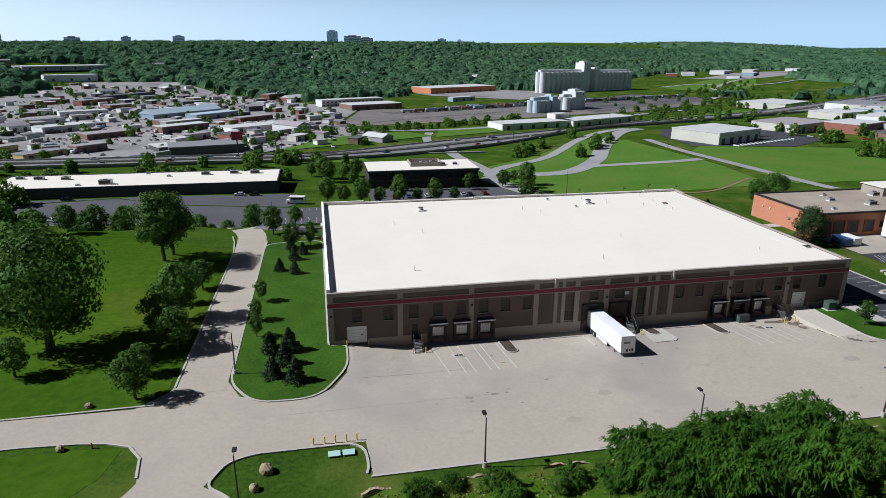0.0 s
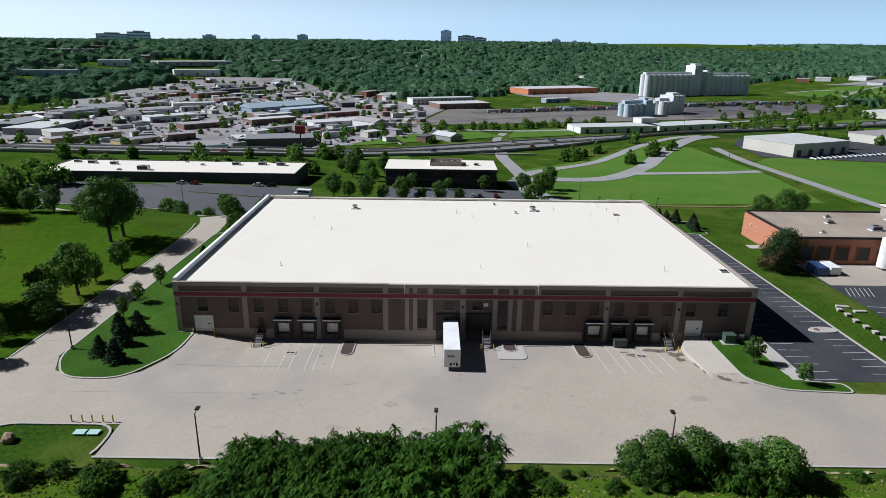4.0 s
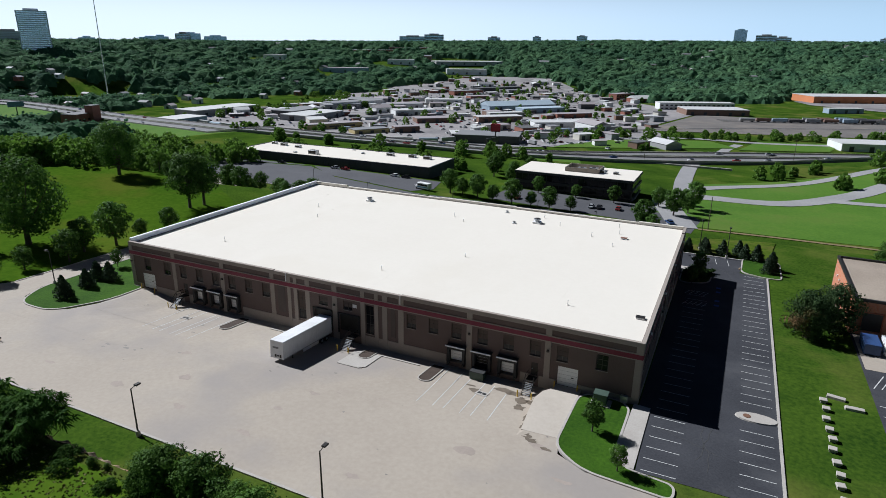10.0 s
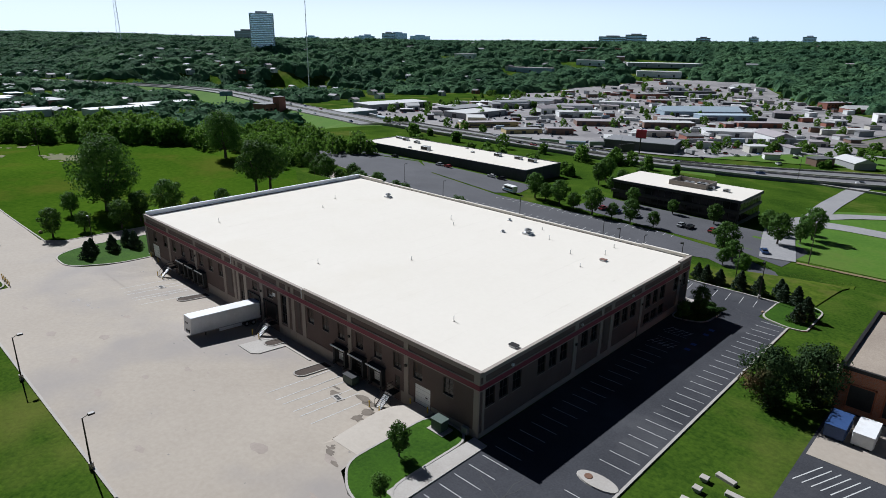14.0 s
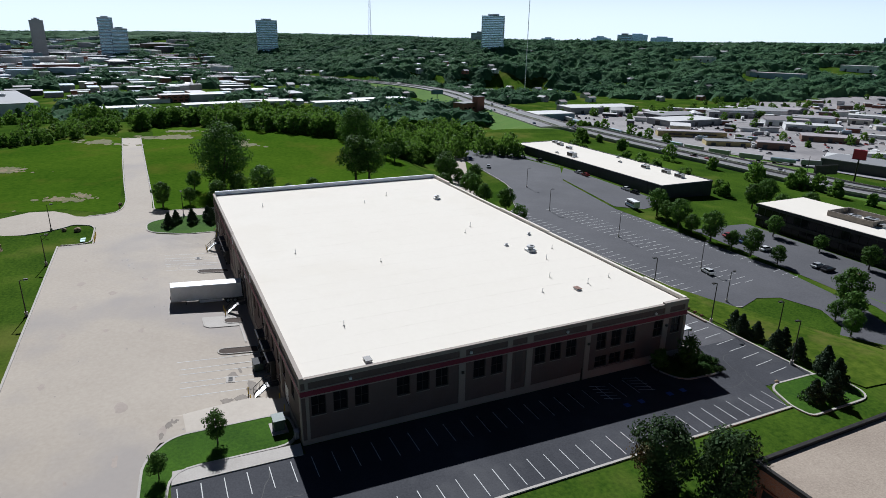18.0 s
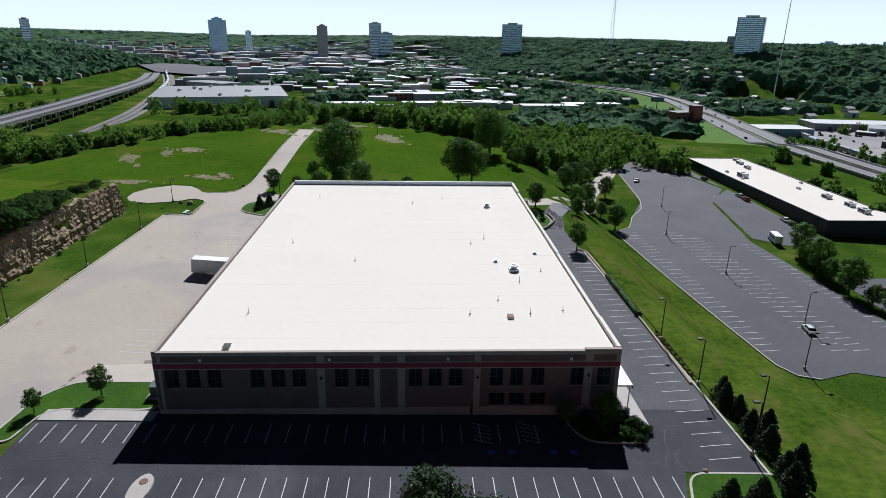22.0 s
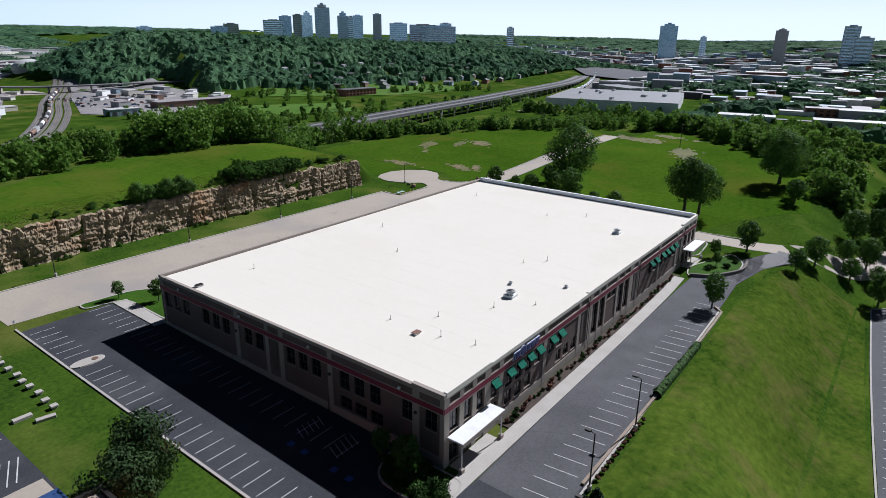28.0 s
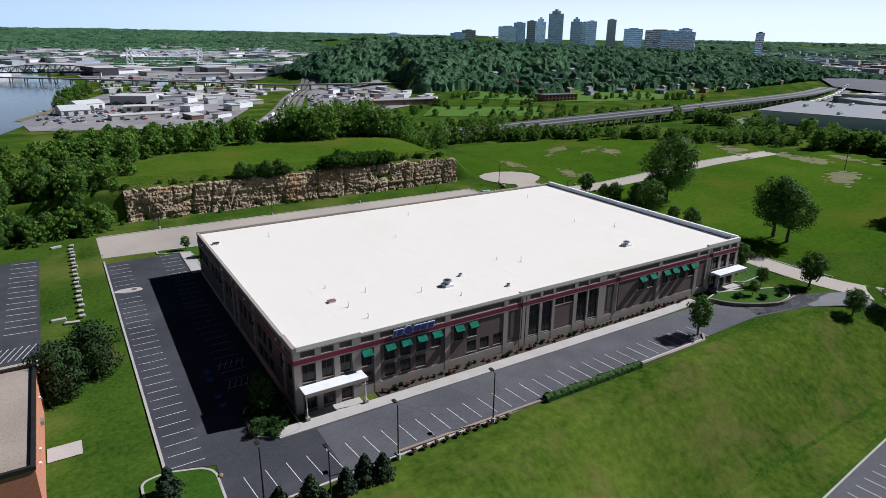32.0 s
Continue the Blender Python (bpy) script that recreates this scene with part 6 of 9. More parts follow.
CARS = [car_proto(m) for m in CARCOL]
for k, c in enumerate(CARS):
    x, y = ((51.5, 123.5), (-91.6, 132.6), (-27, 166), (-60, 166), (-113.5, 133.8))[k]
    c.matrix_world = pose(x, y, h(x, y) + 0.14, 0, 0, (80, 60, 95, 88, 75)[k])


def far_car(mt, x, y, a):
    """A plainer car for yards far off: body with wheels' skirt, and a cabin."""
    c = thing("car", pose(x, y, h(x, y) + 0.5, 0, 0, a), "small parked passenger car in a yard", "car", "parked cars")
    part("body", boxes((-0.9, -2.2, 0.1, 0.9, 2.2, 0.95), bevel=0.12), mt, c)
    part("cabin", boxes((-0.75, -1.4, 0.95, 0.75, 0.8, 1.45), bevel=0.15), GLASS, c)
    return c


FARCARS = [far_car(m, -300 + 6 * k, 470, 45) for k, m in enumerate(CARCOL)]


def parked(x, y, a, k, lift=0.14):
    return copy_thing((CARS if y < 240 and y > -200 else FARCARS)[k % len(CARS)], pose(x, y, h(x, y) + lift, 0, 0, a))


for k, (x, y, a) in enumerate(((-33, 166.3, 85), (-66, 166.4, 92), (-98, 166, 90), (30, 156, 0), (36, 156, 2), (44, 156, 0), (60, 158, 0), (63, 158, 0), (70, 160, 0), (90, 150, 30))):
    parked(x, y, a, k)
bs = thing("shuttle_bus", pose(-9.6, 149.5, h(-10, 149) + 0.14, 0, 0, 78), "white shuttle bus with a blue side stripe", "bus")
part("body", boxes((-1.15, -3.6, 0.5, 1.15, 2.6, 2.9), bevel=0.08), WHITEM, bs)
part("bonnet", boxes((-1.0, 2.6, 0.5, 1.0, 3.9, 1.5), bevel=0.1), WHITEM, bs)
part("side_windows", boxes((-1.17, -3.0, 1.7, -1.153, 2.0, 2.4), (1.153, -3.0, 1.7, 1.17, 2.0, 2.4)), GLASS, bs)
part("stripe", boxes((-1.165, -3.5, 1.0, -1.153, 2.5, 1.35), (1.153, -3.5, 1.0, 1.165, 2.5, 1.35)), M("stripe_blue", (0.1, 0.25, 0.4), (0.15, 0.3, 0.48), 0.5), bs)
part("windscreen", boxes((-0.95, 2.62, 1.55, 0.95, 2.68, 2.5)), GLASS, bs)
for y in (-2.2, 2.9):
    for x in (-0.95, 0.95):
        bm = bmesh.new()
        rod(bm, (x - 0.15, y, 0.42), (x + 0.15, y, 0.42), 0.42, 0.42, 12)
        part("wheel", bm, TYRE, bs)
# trees round the office and the lower lot
for i, (x, y, s) in enumerate(((2.5, 150.5, 1.1), (9, 148.5, 1.15), (16, 147.5, 1.1), (23, 146.5, 1.05), (31, 146.5, 1.1), (38.5, 147.5, 0.9), (46, 147, 0.95), (54, 148.5, 0.9), (82, 138, 1.15), (86, 134, 1.05), (90, 163, 1.15), (94.5, 172, 1.1), (96, 180, 1.2), (86, 181.5, 1.0), (83, 176, 0.9), (92, 187, 1.0), (4, 198, 1.1), (12, 204, 1.2), (2, 208, 1.2), (-4, 214, 1.0), (18, 212, 1.0), (15, 190, 1.0), (34, 172, 0.8), (50, 173, 0.85), (66, 172, 0.8), (85, 129, 0.8), (92, 124, 0.7))):
    copy_thing(mid2 if i % 2 else mid, pose(x, y, h(x, y), 0, 0, 53 * i) @ Matrix.Scale(1.25 * s, 4))

# ---- fields and roads beyond the site ----
BANK = M("rough_bank_grass", (0.018, 0.046, 0.005), (0.090, 0.128, 0.016), 0.95, 0.05, 0.8, 0.7, c3=(0.125, 0.105, 0.036), s3=0.09, mix3=0.5, spec=0.0)
drape("grass_bank", [(-14, 90), (-4, 82), (12, 79), (29, 78.4), (60, 78.8), (92, 79.2), (113, 80.6), (119, 82), (121, 100), (117, 138), (100, 128), (76, 113), (71, 108.4), (66, 106.8), (22, 102.4), (-16, 99.4)], 2.5, 0.17, BANK, "rough sunlit grass bank with straw-coloured patches", "lawn", even=True)
WORN = M("worn_turf", (0.125, 0.094, 0.038), (0.205, 0.152, 0.07), 0.95, 0.2, 1.5, 0.3)
DRY = M("dry_turf", (0.072, 0.080, 0.012), (0.125, 0.112, 0.026), 0.95, 0.12, 1.2, 0.3)
FIELD = M("sunlit_field_grass", (0.052, 0.118, 0.013), (0.088, 0.168, 0.020), 0.95, 0.03, 0.9, 0.4, c3=(0.10, 0.115, 0.03), s3=0.03, mix3=0.35, spec=0.1)
INDUS = M("dusty_yard", (0.18, 0.166, 0.164), (0.285, 0.265, 0.257), 0.92, 0.02, 0.3, 0.05, c3=(0.10, 0.095, 0.098), s3=0.015, mix3=0.7)
BALLAST = M("rail_ballast", (0.10, 0.088, 0.08), (0.16, 0.145, 0.13), 0.95, 0.05, 1.0, 0.2, c3=(0.20, 0.17, 0.14), s3=0.03, mix3=0.6)
ROADC = M("highway_concrete", (0.21, 0.205, 0.205), (0.29, 0.28, 0.275), 0.9, 0.05, 1.0, 0.05)
HWYGREY = M("worn_highway", (0.125, 0.122, 0.125), (0.18, 0.175, 0.175), 0.9, 0.05, 1.0, 0.05)
WATER = M("river_water", (0.10, 0.12, 0.13), (0.13, 0.15, 0.16), 0.12, 0.02, 0.2, 0.15, spec=0.5)


def bare_patch(x, y, r, mt, n, turn=0.0, sq=0.45):
    """A worn place in the turf: ragged flecks of earth, thick in the middle and thin at the rim."""
    bm = bmesh.new()
    for k in range(n):
        a, q = rs.uniform(0, math.tau), r * rs.gauss(0, 0.5)
        u, v = q * math.cos(a), q * math.sin(a) * sq
        cx, cy = x + u * math.cos(turn) - v * math.sin(turn), y + u * math.sin(turn) + v * math.cos(turn)
        w = r * rs.uniform(0.03, 0.14) * (1.2 - min(1.0, abs(q) / r))
        up = 0.07 + 0.002 * (k % 12)
        ring = []
        for i in range(9):
            b = i * math.tau / 9
            e = w * rs.uniform(0.5, 1.3)
            px_, py_ = cx + e * 1.6 * math.cos(b), cy + e * math.sin(b)
            ring.append(bm.verts.new((px_, py_, h(px_, py_) + up)))
        mid_ = bm.verts.new((cx, cy, h(cx, cy) + up))
        for i in range(9):
            bm.faces.new((mid_, ring[i], ring[(i + 1) % 9]))
    tagged(part("bare_patch", bm, mt), "bare tan earth showing through the grass", "bare ground", kind="structure")


for x, y, r, n, a in ((-73, -78, 13, 26, 0.5), (-89, -60, 10, 60, 1.2), (-36, -62, 9, 50, 1.5), (-84, -67, 9, 28, 0.3), (-168, 4, 14, 28, 1.5), (-150, -6, 20, 28, 1.5), (-140, -34, 18, 28, 0.9), (-128, 20, 20, 26, 0.4), (-45, -40, 8, 70, 1.3), (-48, -34, 6, 50, 0.6), (20, -47.2, 5, 10, 0)):
    bare_patch(x, y, r, WORN if n > 30 else DRY, n, a)
    bare_patch(x, y, r * 1.6, DRY, n // 2, a, 0.3)
MEADOW = M("meadow_grass", (0.028, 0.068, 0.005), (0.064, 0.116, 0.009), 0.95, 0.02, 0.7, 0.6, c3=(0.098, 0.102, 0.016), s3=0.03, mix3=0.5, spec=0.0)
drape("meadow", [(-184, -12), (-153, -12), (-152, -16.8), (-100, -15.8), (-60, -14.9), (-26, -14.4), (-23.5, -10), (-23.2, 57), (-60, 80), (-112, 72), (-140, 52), (-172, 28), (-184, 4)], 4, 0.03, MEADOW, "wide sunlit meadow of mown yellow-green grass", "lawn", even=True)
drape("meadow", [(-26, -24.6), (-30, -23.8), (-60, -23.4), (-100, -24.4), (-152, -25.4), (-160, -40), (-120, -76), (-92, -96), (-60, -108), (-36, -110), (-34, -60), (-33, -48), (-33, -38), (-27, -30)], 4, 0.03, MEADOW, "wide sunlit meadow of mown yellow-green grass", "lawn", even=True)
drape("bluff_meadow", [(-4, -52), (4, -50.6), (104, -50.6), (110, -60), (104, -78), (66, -96), (25, -96), (-9, -88), (-30, -100), (-34, -60), (-20, -56)], 4, 0.03, MEADOW, "smooth green grass on top of the bluff", "lawn", even=True)
drape("interchange_lawn", [(80, 150), (205, 150), (212, 200), (208, 300), (180, 318), (120, 262), (92, 235), (84, 200)], 8, 0.1, FIELD, "bright green field inside the interchange", "lawn")
drape("interchange_lawn", [(218, 150), (330, 150), (330, 240), (240, 262), (218, 240)], 8, 0.1, FIELD, "bright green field beside the service road", "lawn")
ribbon("footpath", [(100, 147), (124, 148), (148, 146.8), (172, 146), (205, 166)], 1.6, 0.2, WORN, label="worn dirt path across the field", category="path", step=6)
ribbon("ramp_road", [(95, 146), (86, 180), (84, 200), (97, 208), (130, 211), (157, 237), (175, 268), (192, 296), (221, 334), (245, 350)], 10, 0.25, ROADC, label="pale curved slip road", category="road", step=6)
ribbon("ramp_road", [(85, 206), (96, 227), (133, 259), (154, 285), (176, 312), (206, 338), (236, 352)], 7, 0.27, ROADC, label="pale curved slip road", category="road", step=6)
ribbon("cross_road", [(148, 222), (176, 218.5), (196, 216.5), (212, 218)], 6, 0.26, ROADC, label="pale cross road", category="road", step=6)
ribbon("service_road", [(221, 296), (219, 270), (218, 244), (220, 212), (222, 183), (224, 150), (228, 120)], 6, 0.29, ROADC, label="pale service road", category="road", step=6)
ribbon("underpass_road", [(89, 210), (87, 240), (86, 275), (86, 300), (90, 350), (99, 471), (110, 520)], 8, 0.22, ROADC, label="pale road through the underpass", category="road", step=8)


def deck(x, y):
    z = -22.5 + 6.2 * S(-480, -180, x) + 4.5 * S(120, 330, x)
    return max(z, h(x, y) + 1.2)


HWY = [(-1095, 212), (-1004, 255), (-735, 365), (-480, 340), (-335, 306), (-200, 275), (-45, 273), (20, 294), (80, 324), (157, 358), (312, 404), (450, 460), (700, 600), (1050, 800)]
for off in (-9, 9):
    ribbon("highway", HWY, 14.5, 0.0, HWYGREY, step=14, thick=14, label="grey concrete highway carriageway on an embankment", category="road", deck=deck, side=off)
    for o2 in (-7.1, 7.1):
        ribbon("guard_wall", HWY, 0.4, 0.9, KERB, step=14, thick=0.95, label="low concrete highway barrier", category="barrier", deck=deck, side=off + o2)
ribbon("highway_median", HWY, 3.2, -0.05, FIELD, step=14, thick=12, label="grass strip between the carriageways", category="median", deck=deck)


def embankment(pts, half, run):
    """Grass slopes from the edge of a road on its bank down to the ground."""
    line = smooth_line(pts, 14)
    vs, fs = [], []
    for i, p in enumerate(line):
        d = (line[min(i + 1, len(line) - 1)] - line[max(i - 1, 0)]).normalized()
        n = Vector((-d.y, d.x))
        for o in (-half - run, -half, half, half + run):
            q = p + n * o
            top = deck(p.x, p.y) - 0.25
            g = h(q.x, q.y) - 1.0
            vs.append((q.x, q.y, top if abs(o) == half else min(g, top)))
    for i in range(len(line) - 1):
        for j in (0, 2):
            a = 4 * i + j
            fs.append((a, a + 1, a + 5, a + 4))
    tagged(part("embankment", (vs, [], fs), FIELD), "green grass slopes of the highway embankment", "embankment", kind="structure")


embankment([q for q in HWY if q[0] < 60], 16.3, 26)
embankment([q for q in HWY if q[0] > 100], 16.3, 26)
und = thing("underpass", None, "concrete highway underpass, its opening a slab coloured dark as shade", "bridge")
# the opening is a solid slab; its inner shade is put into the colour
DARKC = M("shaded_concrete", (0.05, 0.048, 0.045), (0.08, 0.076, 0.07), 0.9)
part("opening", boxes((70, 300.4, -25, 104, 301.2, -18.1)), DARKC, und)
for x in (76, 84, 92, 100):
    part("pier", boxes((x, 299.6, -25, x + 0.9, 300.35, -18.1)), KERB, und)
part("girder", boxes((66, 299.3, -18.0, 108, 300.3, -16.6)), KERB, und)


def vehicle_on(pts, side, k, u, truck=False):
    line = smooth_line(pts, 10)
    i = min(len(line) - 2, int(u * (len(line) - 1)))
    p, d = line[i], (line[i + 1] - line[i]).normalized()
    n = Vector((-d.y, d.x))
    q = p + n * side
    m = pose(q.x, q.y, deck(q.x, q.y) + 0.02, 0, 0, math.degrees(math.atan2(d.y, d.x)) - 90 + (180 if side < 0 else 0))
    return copy_thing(FARCARS[k % len(FARCARS)], m)


for k in range(46):
    vehicle_on(HWY, rs.choice((-12, -6, 6, 12)), k, rs.uniform(0.25, 0.9))


def pole(x, y, tall, z0=None, arm=0.0, label="tall thin utility pole"):
    p = thing("utility_pole", pose(x, y, h(x, y) if z0 is None else z0), label + " standing on grass", "pole")
    bm = bmesh.new()
    rod(bm, (0, 0, -0.5), (0, 0, tall), 0.16, 0.1, 7)
    part("shaft", bm, BARK, p)
    if arm:
        part("cross_arm", boxes((-arm, -0.08, tall - 0.6, arm, 0.08, tall - 0.4)), BARK, p)


pole(-140, 15.5, 11, None, 1.2)
pole(-150, -62, 8, None, 0.9)
pole(-146, -58, 8, None, 0.9)
pole(103, 148, 12, None, 0, "slim grey light pole")
for x, y in ((-20, 262), (60, 300), (140, 340), (210, 250), (230, 372), (300, 385)):
    pole(x, y, 16, deck(x, y) - 3, 0, "slim grey highway light pole")


def billboard(x, y, z, w, tall, ht, mt, turn, label):
    b = thing("billboard", pose(x, y, z, 0, 0, turn), label, "billboard")
    bm = bmesh.new()
    rod(bm, (0, 0, 0), (0, 0, tall), 0.5, 0.45, 10)
    part("mast", bm, DARKSTEEL, b)
    part("panel", boxes((-w / 2, -0.5, tall, w / 2, 0.5, tall + ht)), mt, b)
    part("catwalk", boxes((-w / 2, -1.1, tall - 0.2, w / 2, 1.1, tall - 0.003)), DARKSTEEL, b)


billboard(-55, 357, -31, 7, 17.5, 5.5, M("red_panel", (0.5, 0.02, 0.06), (0.6, 0.04, 0.09), 0.5), 12, "tall red panel sign on a dark mast")
billboard(-36, 300, -24, 13, 10, 4.5, DARKSTEEL, 75, "dark double-sided billboard on a steel mast")
billboard(-560, 318, -26, 15, 8, 5, M("teal_panel", (0.05, 0.12, 0.16), (0.08, 0.16, 0.2), 0.5), 80, "wide billboard beside the highway")

# ---- industrial quarter ----
drape("industrial_yard", [(-470, 420), (-330, 392), (-200, 385), (-20, 430), (60, 520), (20, 600), (60, 780), (-90, 960), (-260, 1240), (-410, 1180), (-470, 940), (-485, 765), (-400, 600), (-460, 450)], 60, 0.4, INDUS, "dusty grey industrial yards and streets", "pavement")
drape("rail_yard", [(20, 575), (200, 620), (420, 690), (620, 800), (520, 930), (330, 800), (200, 770), (60, 760)], 60, 0.45, BALLAST, "dark brown rail yard ballast", "pavement")
drape("industrial_yard", [(200, 1000), (330, 900), (420, 960), (420, 1100), (300, 1180), (180, 1060)], 60, 0.4, INDUS, "dusty yard round the orange building", "pavement")
drape("industrial_yard", [(235, 262), (300, 250), (345, 275), (345, 330), (260, 345), (240, 310)], 15, 0.25, ASPHALT, "dark asphalt yard with parked vans", "pavement")
for a in ([(-30, 425), (60, 468), (110, 495), (85, 530), (-10, 488)], [(110, 485), (178, 512), (192, 565), (125, 545)], [(-260, 330), (-120, 330), (-70, 372), (-110, 400), (-250, 372)]):
    drape("verge", a, 20, 0.5, FIELD, "bright green verge beside the frontage road", "lawn")
ribbon("frontage_road", [(-180, 400), (-60, 415), (-25, 450), (10, 503), (66, 537), (147, 540), (300, 600), (500, 700)], 9, 0.6, ROADC, label="pale frontage road", category="road", step=12)
ribbon("frontage_road", [(-430, 470), (-330, 560), (-220, 660), (-110, 800), (-60, 1000), (20, 1180)], 9, 0.62, ROADC, label="pale street through the industrial quarter", category="road", step=12)
SHEDW = [M("shed_" + n, tuple(0.85 * v for v in c), c, 0.75, 0.1, 1.0) for n, c in (("cream", (0.55, 0.52, 0.45)), ("grey", (0.33, 0.33, 0.33)), ("brown", (0.20, 0.12, 0.085)), ("white", (0.70, 0.70, 0.68)), ("brick", (0.27, 0.10, 0.065)), ("blue", (0.30, 0.38, 0.45)), ("orange", (0.55, 0.20, 0.08)), ("dark", (0.07, 0.07, 0.075)), ("yellow", (0.50, 0.40, 0.18)))]
SHEDR = [M("roof_" + n, tuple(0.85 * v for v in c), c, 0.7, 0.08, 0.8) for n, c in (("white", (0.52, 0.515, 0.50)), ("grey", (0.21, 0.21, 0.215)), ("tan", (0.32, 0.285, 0.29)), ("dark", (0.10, 0.10, 0.10)), ("blue", (0.38, 0.46, 0.52)))]
SHEDNAME = ("cream", "grey", "brown", "white", "red brick", "pale blue", "orange", "dark", "yellow")


def shed(x, y, w, d, ht, a, wall=1, roof=0, gable=False, z=None, doors=3, name="shed", tall=0):
    """A low commercial building: walls, roof slab or gable, doors, a strip of windows."""
    s = thing(name, pose(x, y, (h(x, y) if z is None else z), 0, 0, a), SHEDNAME[wall] + " walled low industrial building with a " + ("pitched" if gable else "flat") + " roof", "building")
    part("wall", boxes((-w / 2, -d / 2, -2, w / 2, d / 2, ht)), SHEDW[wall], s)
    bm = bmesh.new()
    if gable:
        r = min(w, d) * 0.16 + 0.5
        if w >= d:
            q = [(-w / 2 - 0.4, -d / 2 - 0.4, ht), (w / 2 + 0.4, -d / 2 - 0.4, ht), (w / 2 + 0.4, d / 2 + 0.4, ht), (-w / 2 - 0.4, d / 2 + 0.4, ht), (-w / 2 - 0.4, 0, ht + r), (w / 2 + 0.4, 0, ht + r)]
            fs = ((0, 1, 5, 4), (2, 3, 4, 5), (0, 4, 3), (1, 2, 5))
        else:
            q = [(-w / 2 - 0.4, -d / 2 - 0.4, ht), (w / 2 + 0.4, -d / 2 - 0.4, ht), (w / 2 + 0.4, d / 2 + 0.4, ht), (-w / 2 - 0.4, d / 2 + 0.4, ht), (0, -d / 2 - 0.4, ht + r), (0, d / 2 + 0.4, ht + r)]
            fs = ((0, 4, 5, 3), (1, 2, 5, 4), (0, 1, 4), (2, 3, 5))
        v = [bm.verts.new(p) for p in q]
        for f in fs:
            bm.faces.new([v[i] for i in f])
        bm.faces.new([v[i] for i in (3, 2, 1, 0)])
    else:
        box(bm, -w / 2 - 0.2, -d / 2 - 0.2, ht, w / 2 + 0.2, d / 2 + 0.2, ht + 0.5)
    part("roof", bm, SHEDR[roof], s)
    for k in range(doors):
        u = -w / 2 + w * (k + 0.5) / doors
        part("door", boxes((u - 1.8, -d / 2 - 0.12, 0, u + 1.8, -d / 2 - 0.004, min(4.2, ht - 1))), SHEDW[7], s)
    for k in range(tall):
        zz = 1.2 + (ht - 1) * k / tall
        for i in range(max(2, int(w / 6))):
            u = -w / 2 + w * (i + 0.5) / max(2, int(w / 6))
            part("window", boxes((u - 1.6, -d / 2 - 0.1, zz, u + 1.6, -d / 2 - 0.004, zz + 1.7)), GLASS, s)
    return s


shed(-256, 435, 60, 12, 5, 57, 8, 2, doors=0)
bw = thing("wall_lettering", pose(-250, 431, h(-250, 431), 0, 0, 57), "dark bars of unreadable lettering on a yellow wall", "sign")
for k in range(3):
    part("bar", boxes((-22 + 15 * k, -3.4, 2.4, -10 + 15 * k, -3.3, 4.0)), DARKSTEEL, bw)
shed(-325, 496, 68, 35, 6, 89, 1, 0)
shed(-356, 597, 48, 20, 6, 54, 1, 1)
shed(-363, 672, 52, 14, 6, 2, 1, 1, True)
shed(-208, 426, 35, 15, 4, 56, 8, 1)
shed(-245, 586, 50, 22, 6, 45, 3, 0)
shed(-290, 640, 52, 16, 6, 46, 3, 1)
shed(-191, 533, 44, 20, 5, 42, 2, 2)
shed(-133, 573, 51, 18, 6, 42, 2, 0)
shed(-142, 621, 42, 12, 5, 43, 1, 0)
shed(-159, 717, 97, 28, 6, 48, 5, 4, True)
shed(-120, 690, 60, 20, 6, 48, 5, 4)
shed(-309, 894, 59, 16, 7, 60, 4, 1, tall=1)
shed(-292, 1000, 100, 16, 6, 60, 7, 3)
shed(-494, 1327, 160, 60, 7, 38, 1, 0, doors=6)
shed(-740, 1496, 135, 40, 6, 39, 4, 2, tall=1)
shed(-760, 1331, 110, 40, 6, 48, 4, 0)
shed(-274, 733, 52, 16, 6, 29, 3, 0)
shed(-64, 567, 56, 25, 5, 33, 3, 0)
shed(-62, 960, 60, 16, 9, 60, 4, 2, tall=2)
shed(50, 839, 100, 20, 9, 25, 3, 0, tall=2, doors=0)
shed(75, 785, 76, 40, 7, 22, 2, 0, doors=5)
shed(264, 1107, 160, 60, 10, 27, 6, 0, doors=6)
shed(229, 894, 48, 12, 6, 30, 5, 0)
shed(-71, 654, 46, 14, 5, 44, 4, 2)
shed(228, 552, 92, 30, 6, 15, 3, 0, doors=6)
shed(313, 578, 102, 30, 6, 24, 3, 0, doors=6)
shed(268, 578, 20, 14, 11, 20, 3, 0)
shed(-88, 429, 55, 30, 7, 14, 7, 1, doors=2)
shed(268, 288, 48, 36, 7.5, 23, 0, 0, doors=5)
shed(364, 332, 52, 36, 6, 23, 0, 2, tall=1)
shed(402, 312, 40, 26, 7, 23, 4, 0, tall=1)
shed(660, 736, 100, 40, 8, 24, 0, 0, tall=1)
shed(560, 470, 70, 40, 7, 24, 3, 1)
shed(470, 400, 50, 30, 6, 20, 0, 0)
shed(-541, 111, 66, 25, 6, 83, 3, 0)
shed(-513, 180, 62, 20, 6, 94, 3, 0)
shed(-543, 235, 66, 20, 6, 96, 1, 0)
shed(-434, 298, 30, 16, 13, 105, 4, 3, tall=2)
shed(-428, 306, 10, 8, 20, 105, 4, 3)
shed(-401, 366, 70, 30, 7, 89, 5, 0)
shed(-448, 480, 92, 35, 7, 84, 1, 0)
shed(-357, 513, 60, 30, 7, 89, 7, 1)
shed(-351, 622, 78, 25, 8, 65, 3, 1)
shed(-575, -190, 150, 140, 11, 15, 3, 1, doors=6)
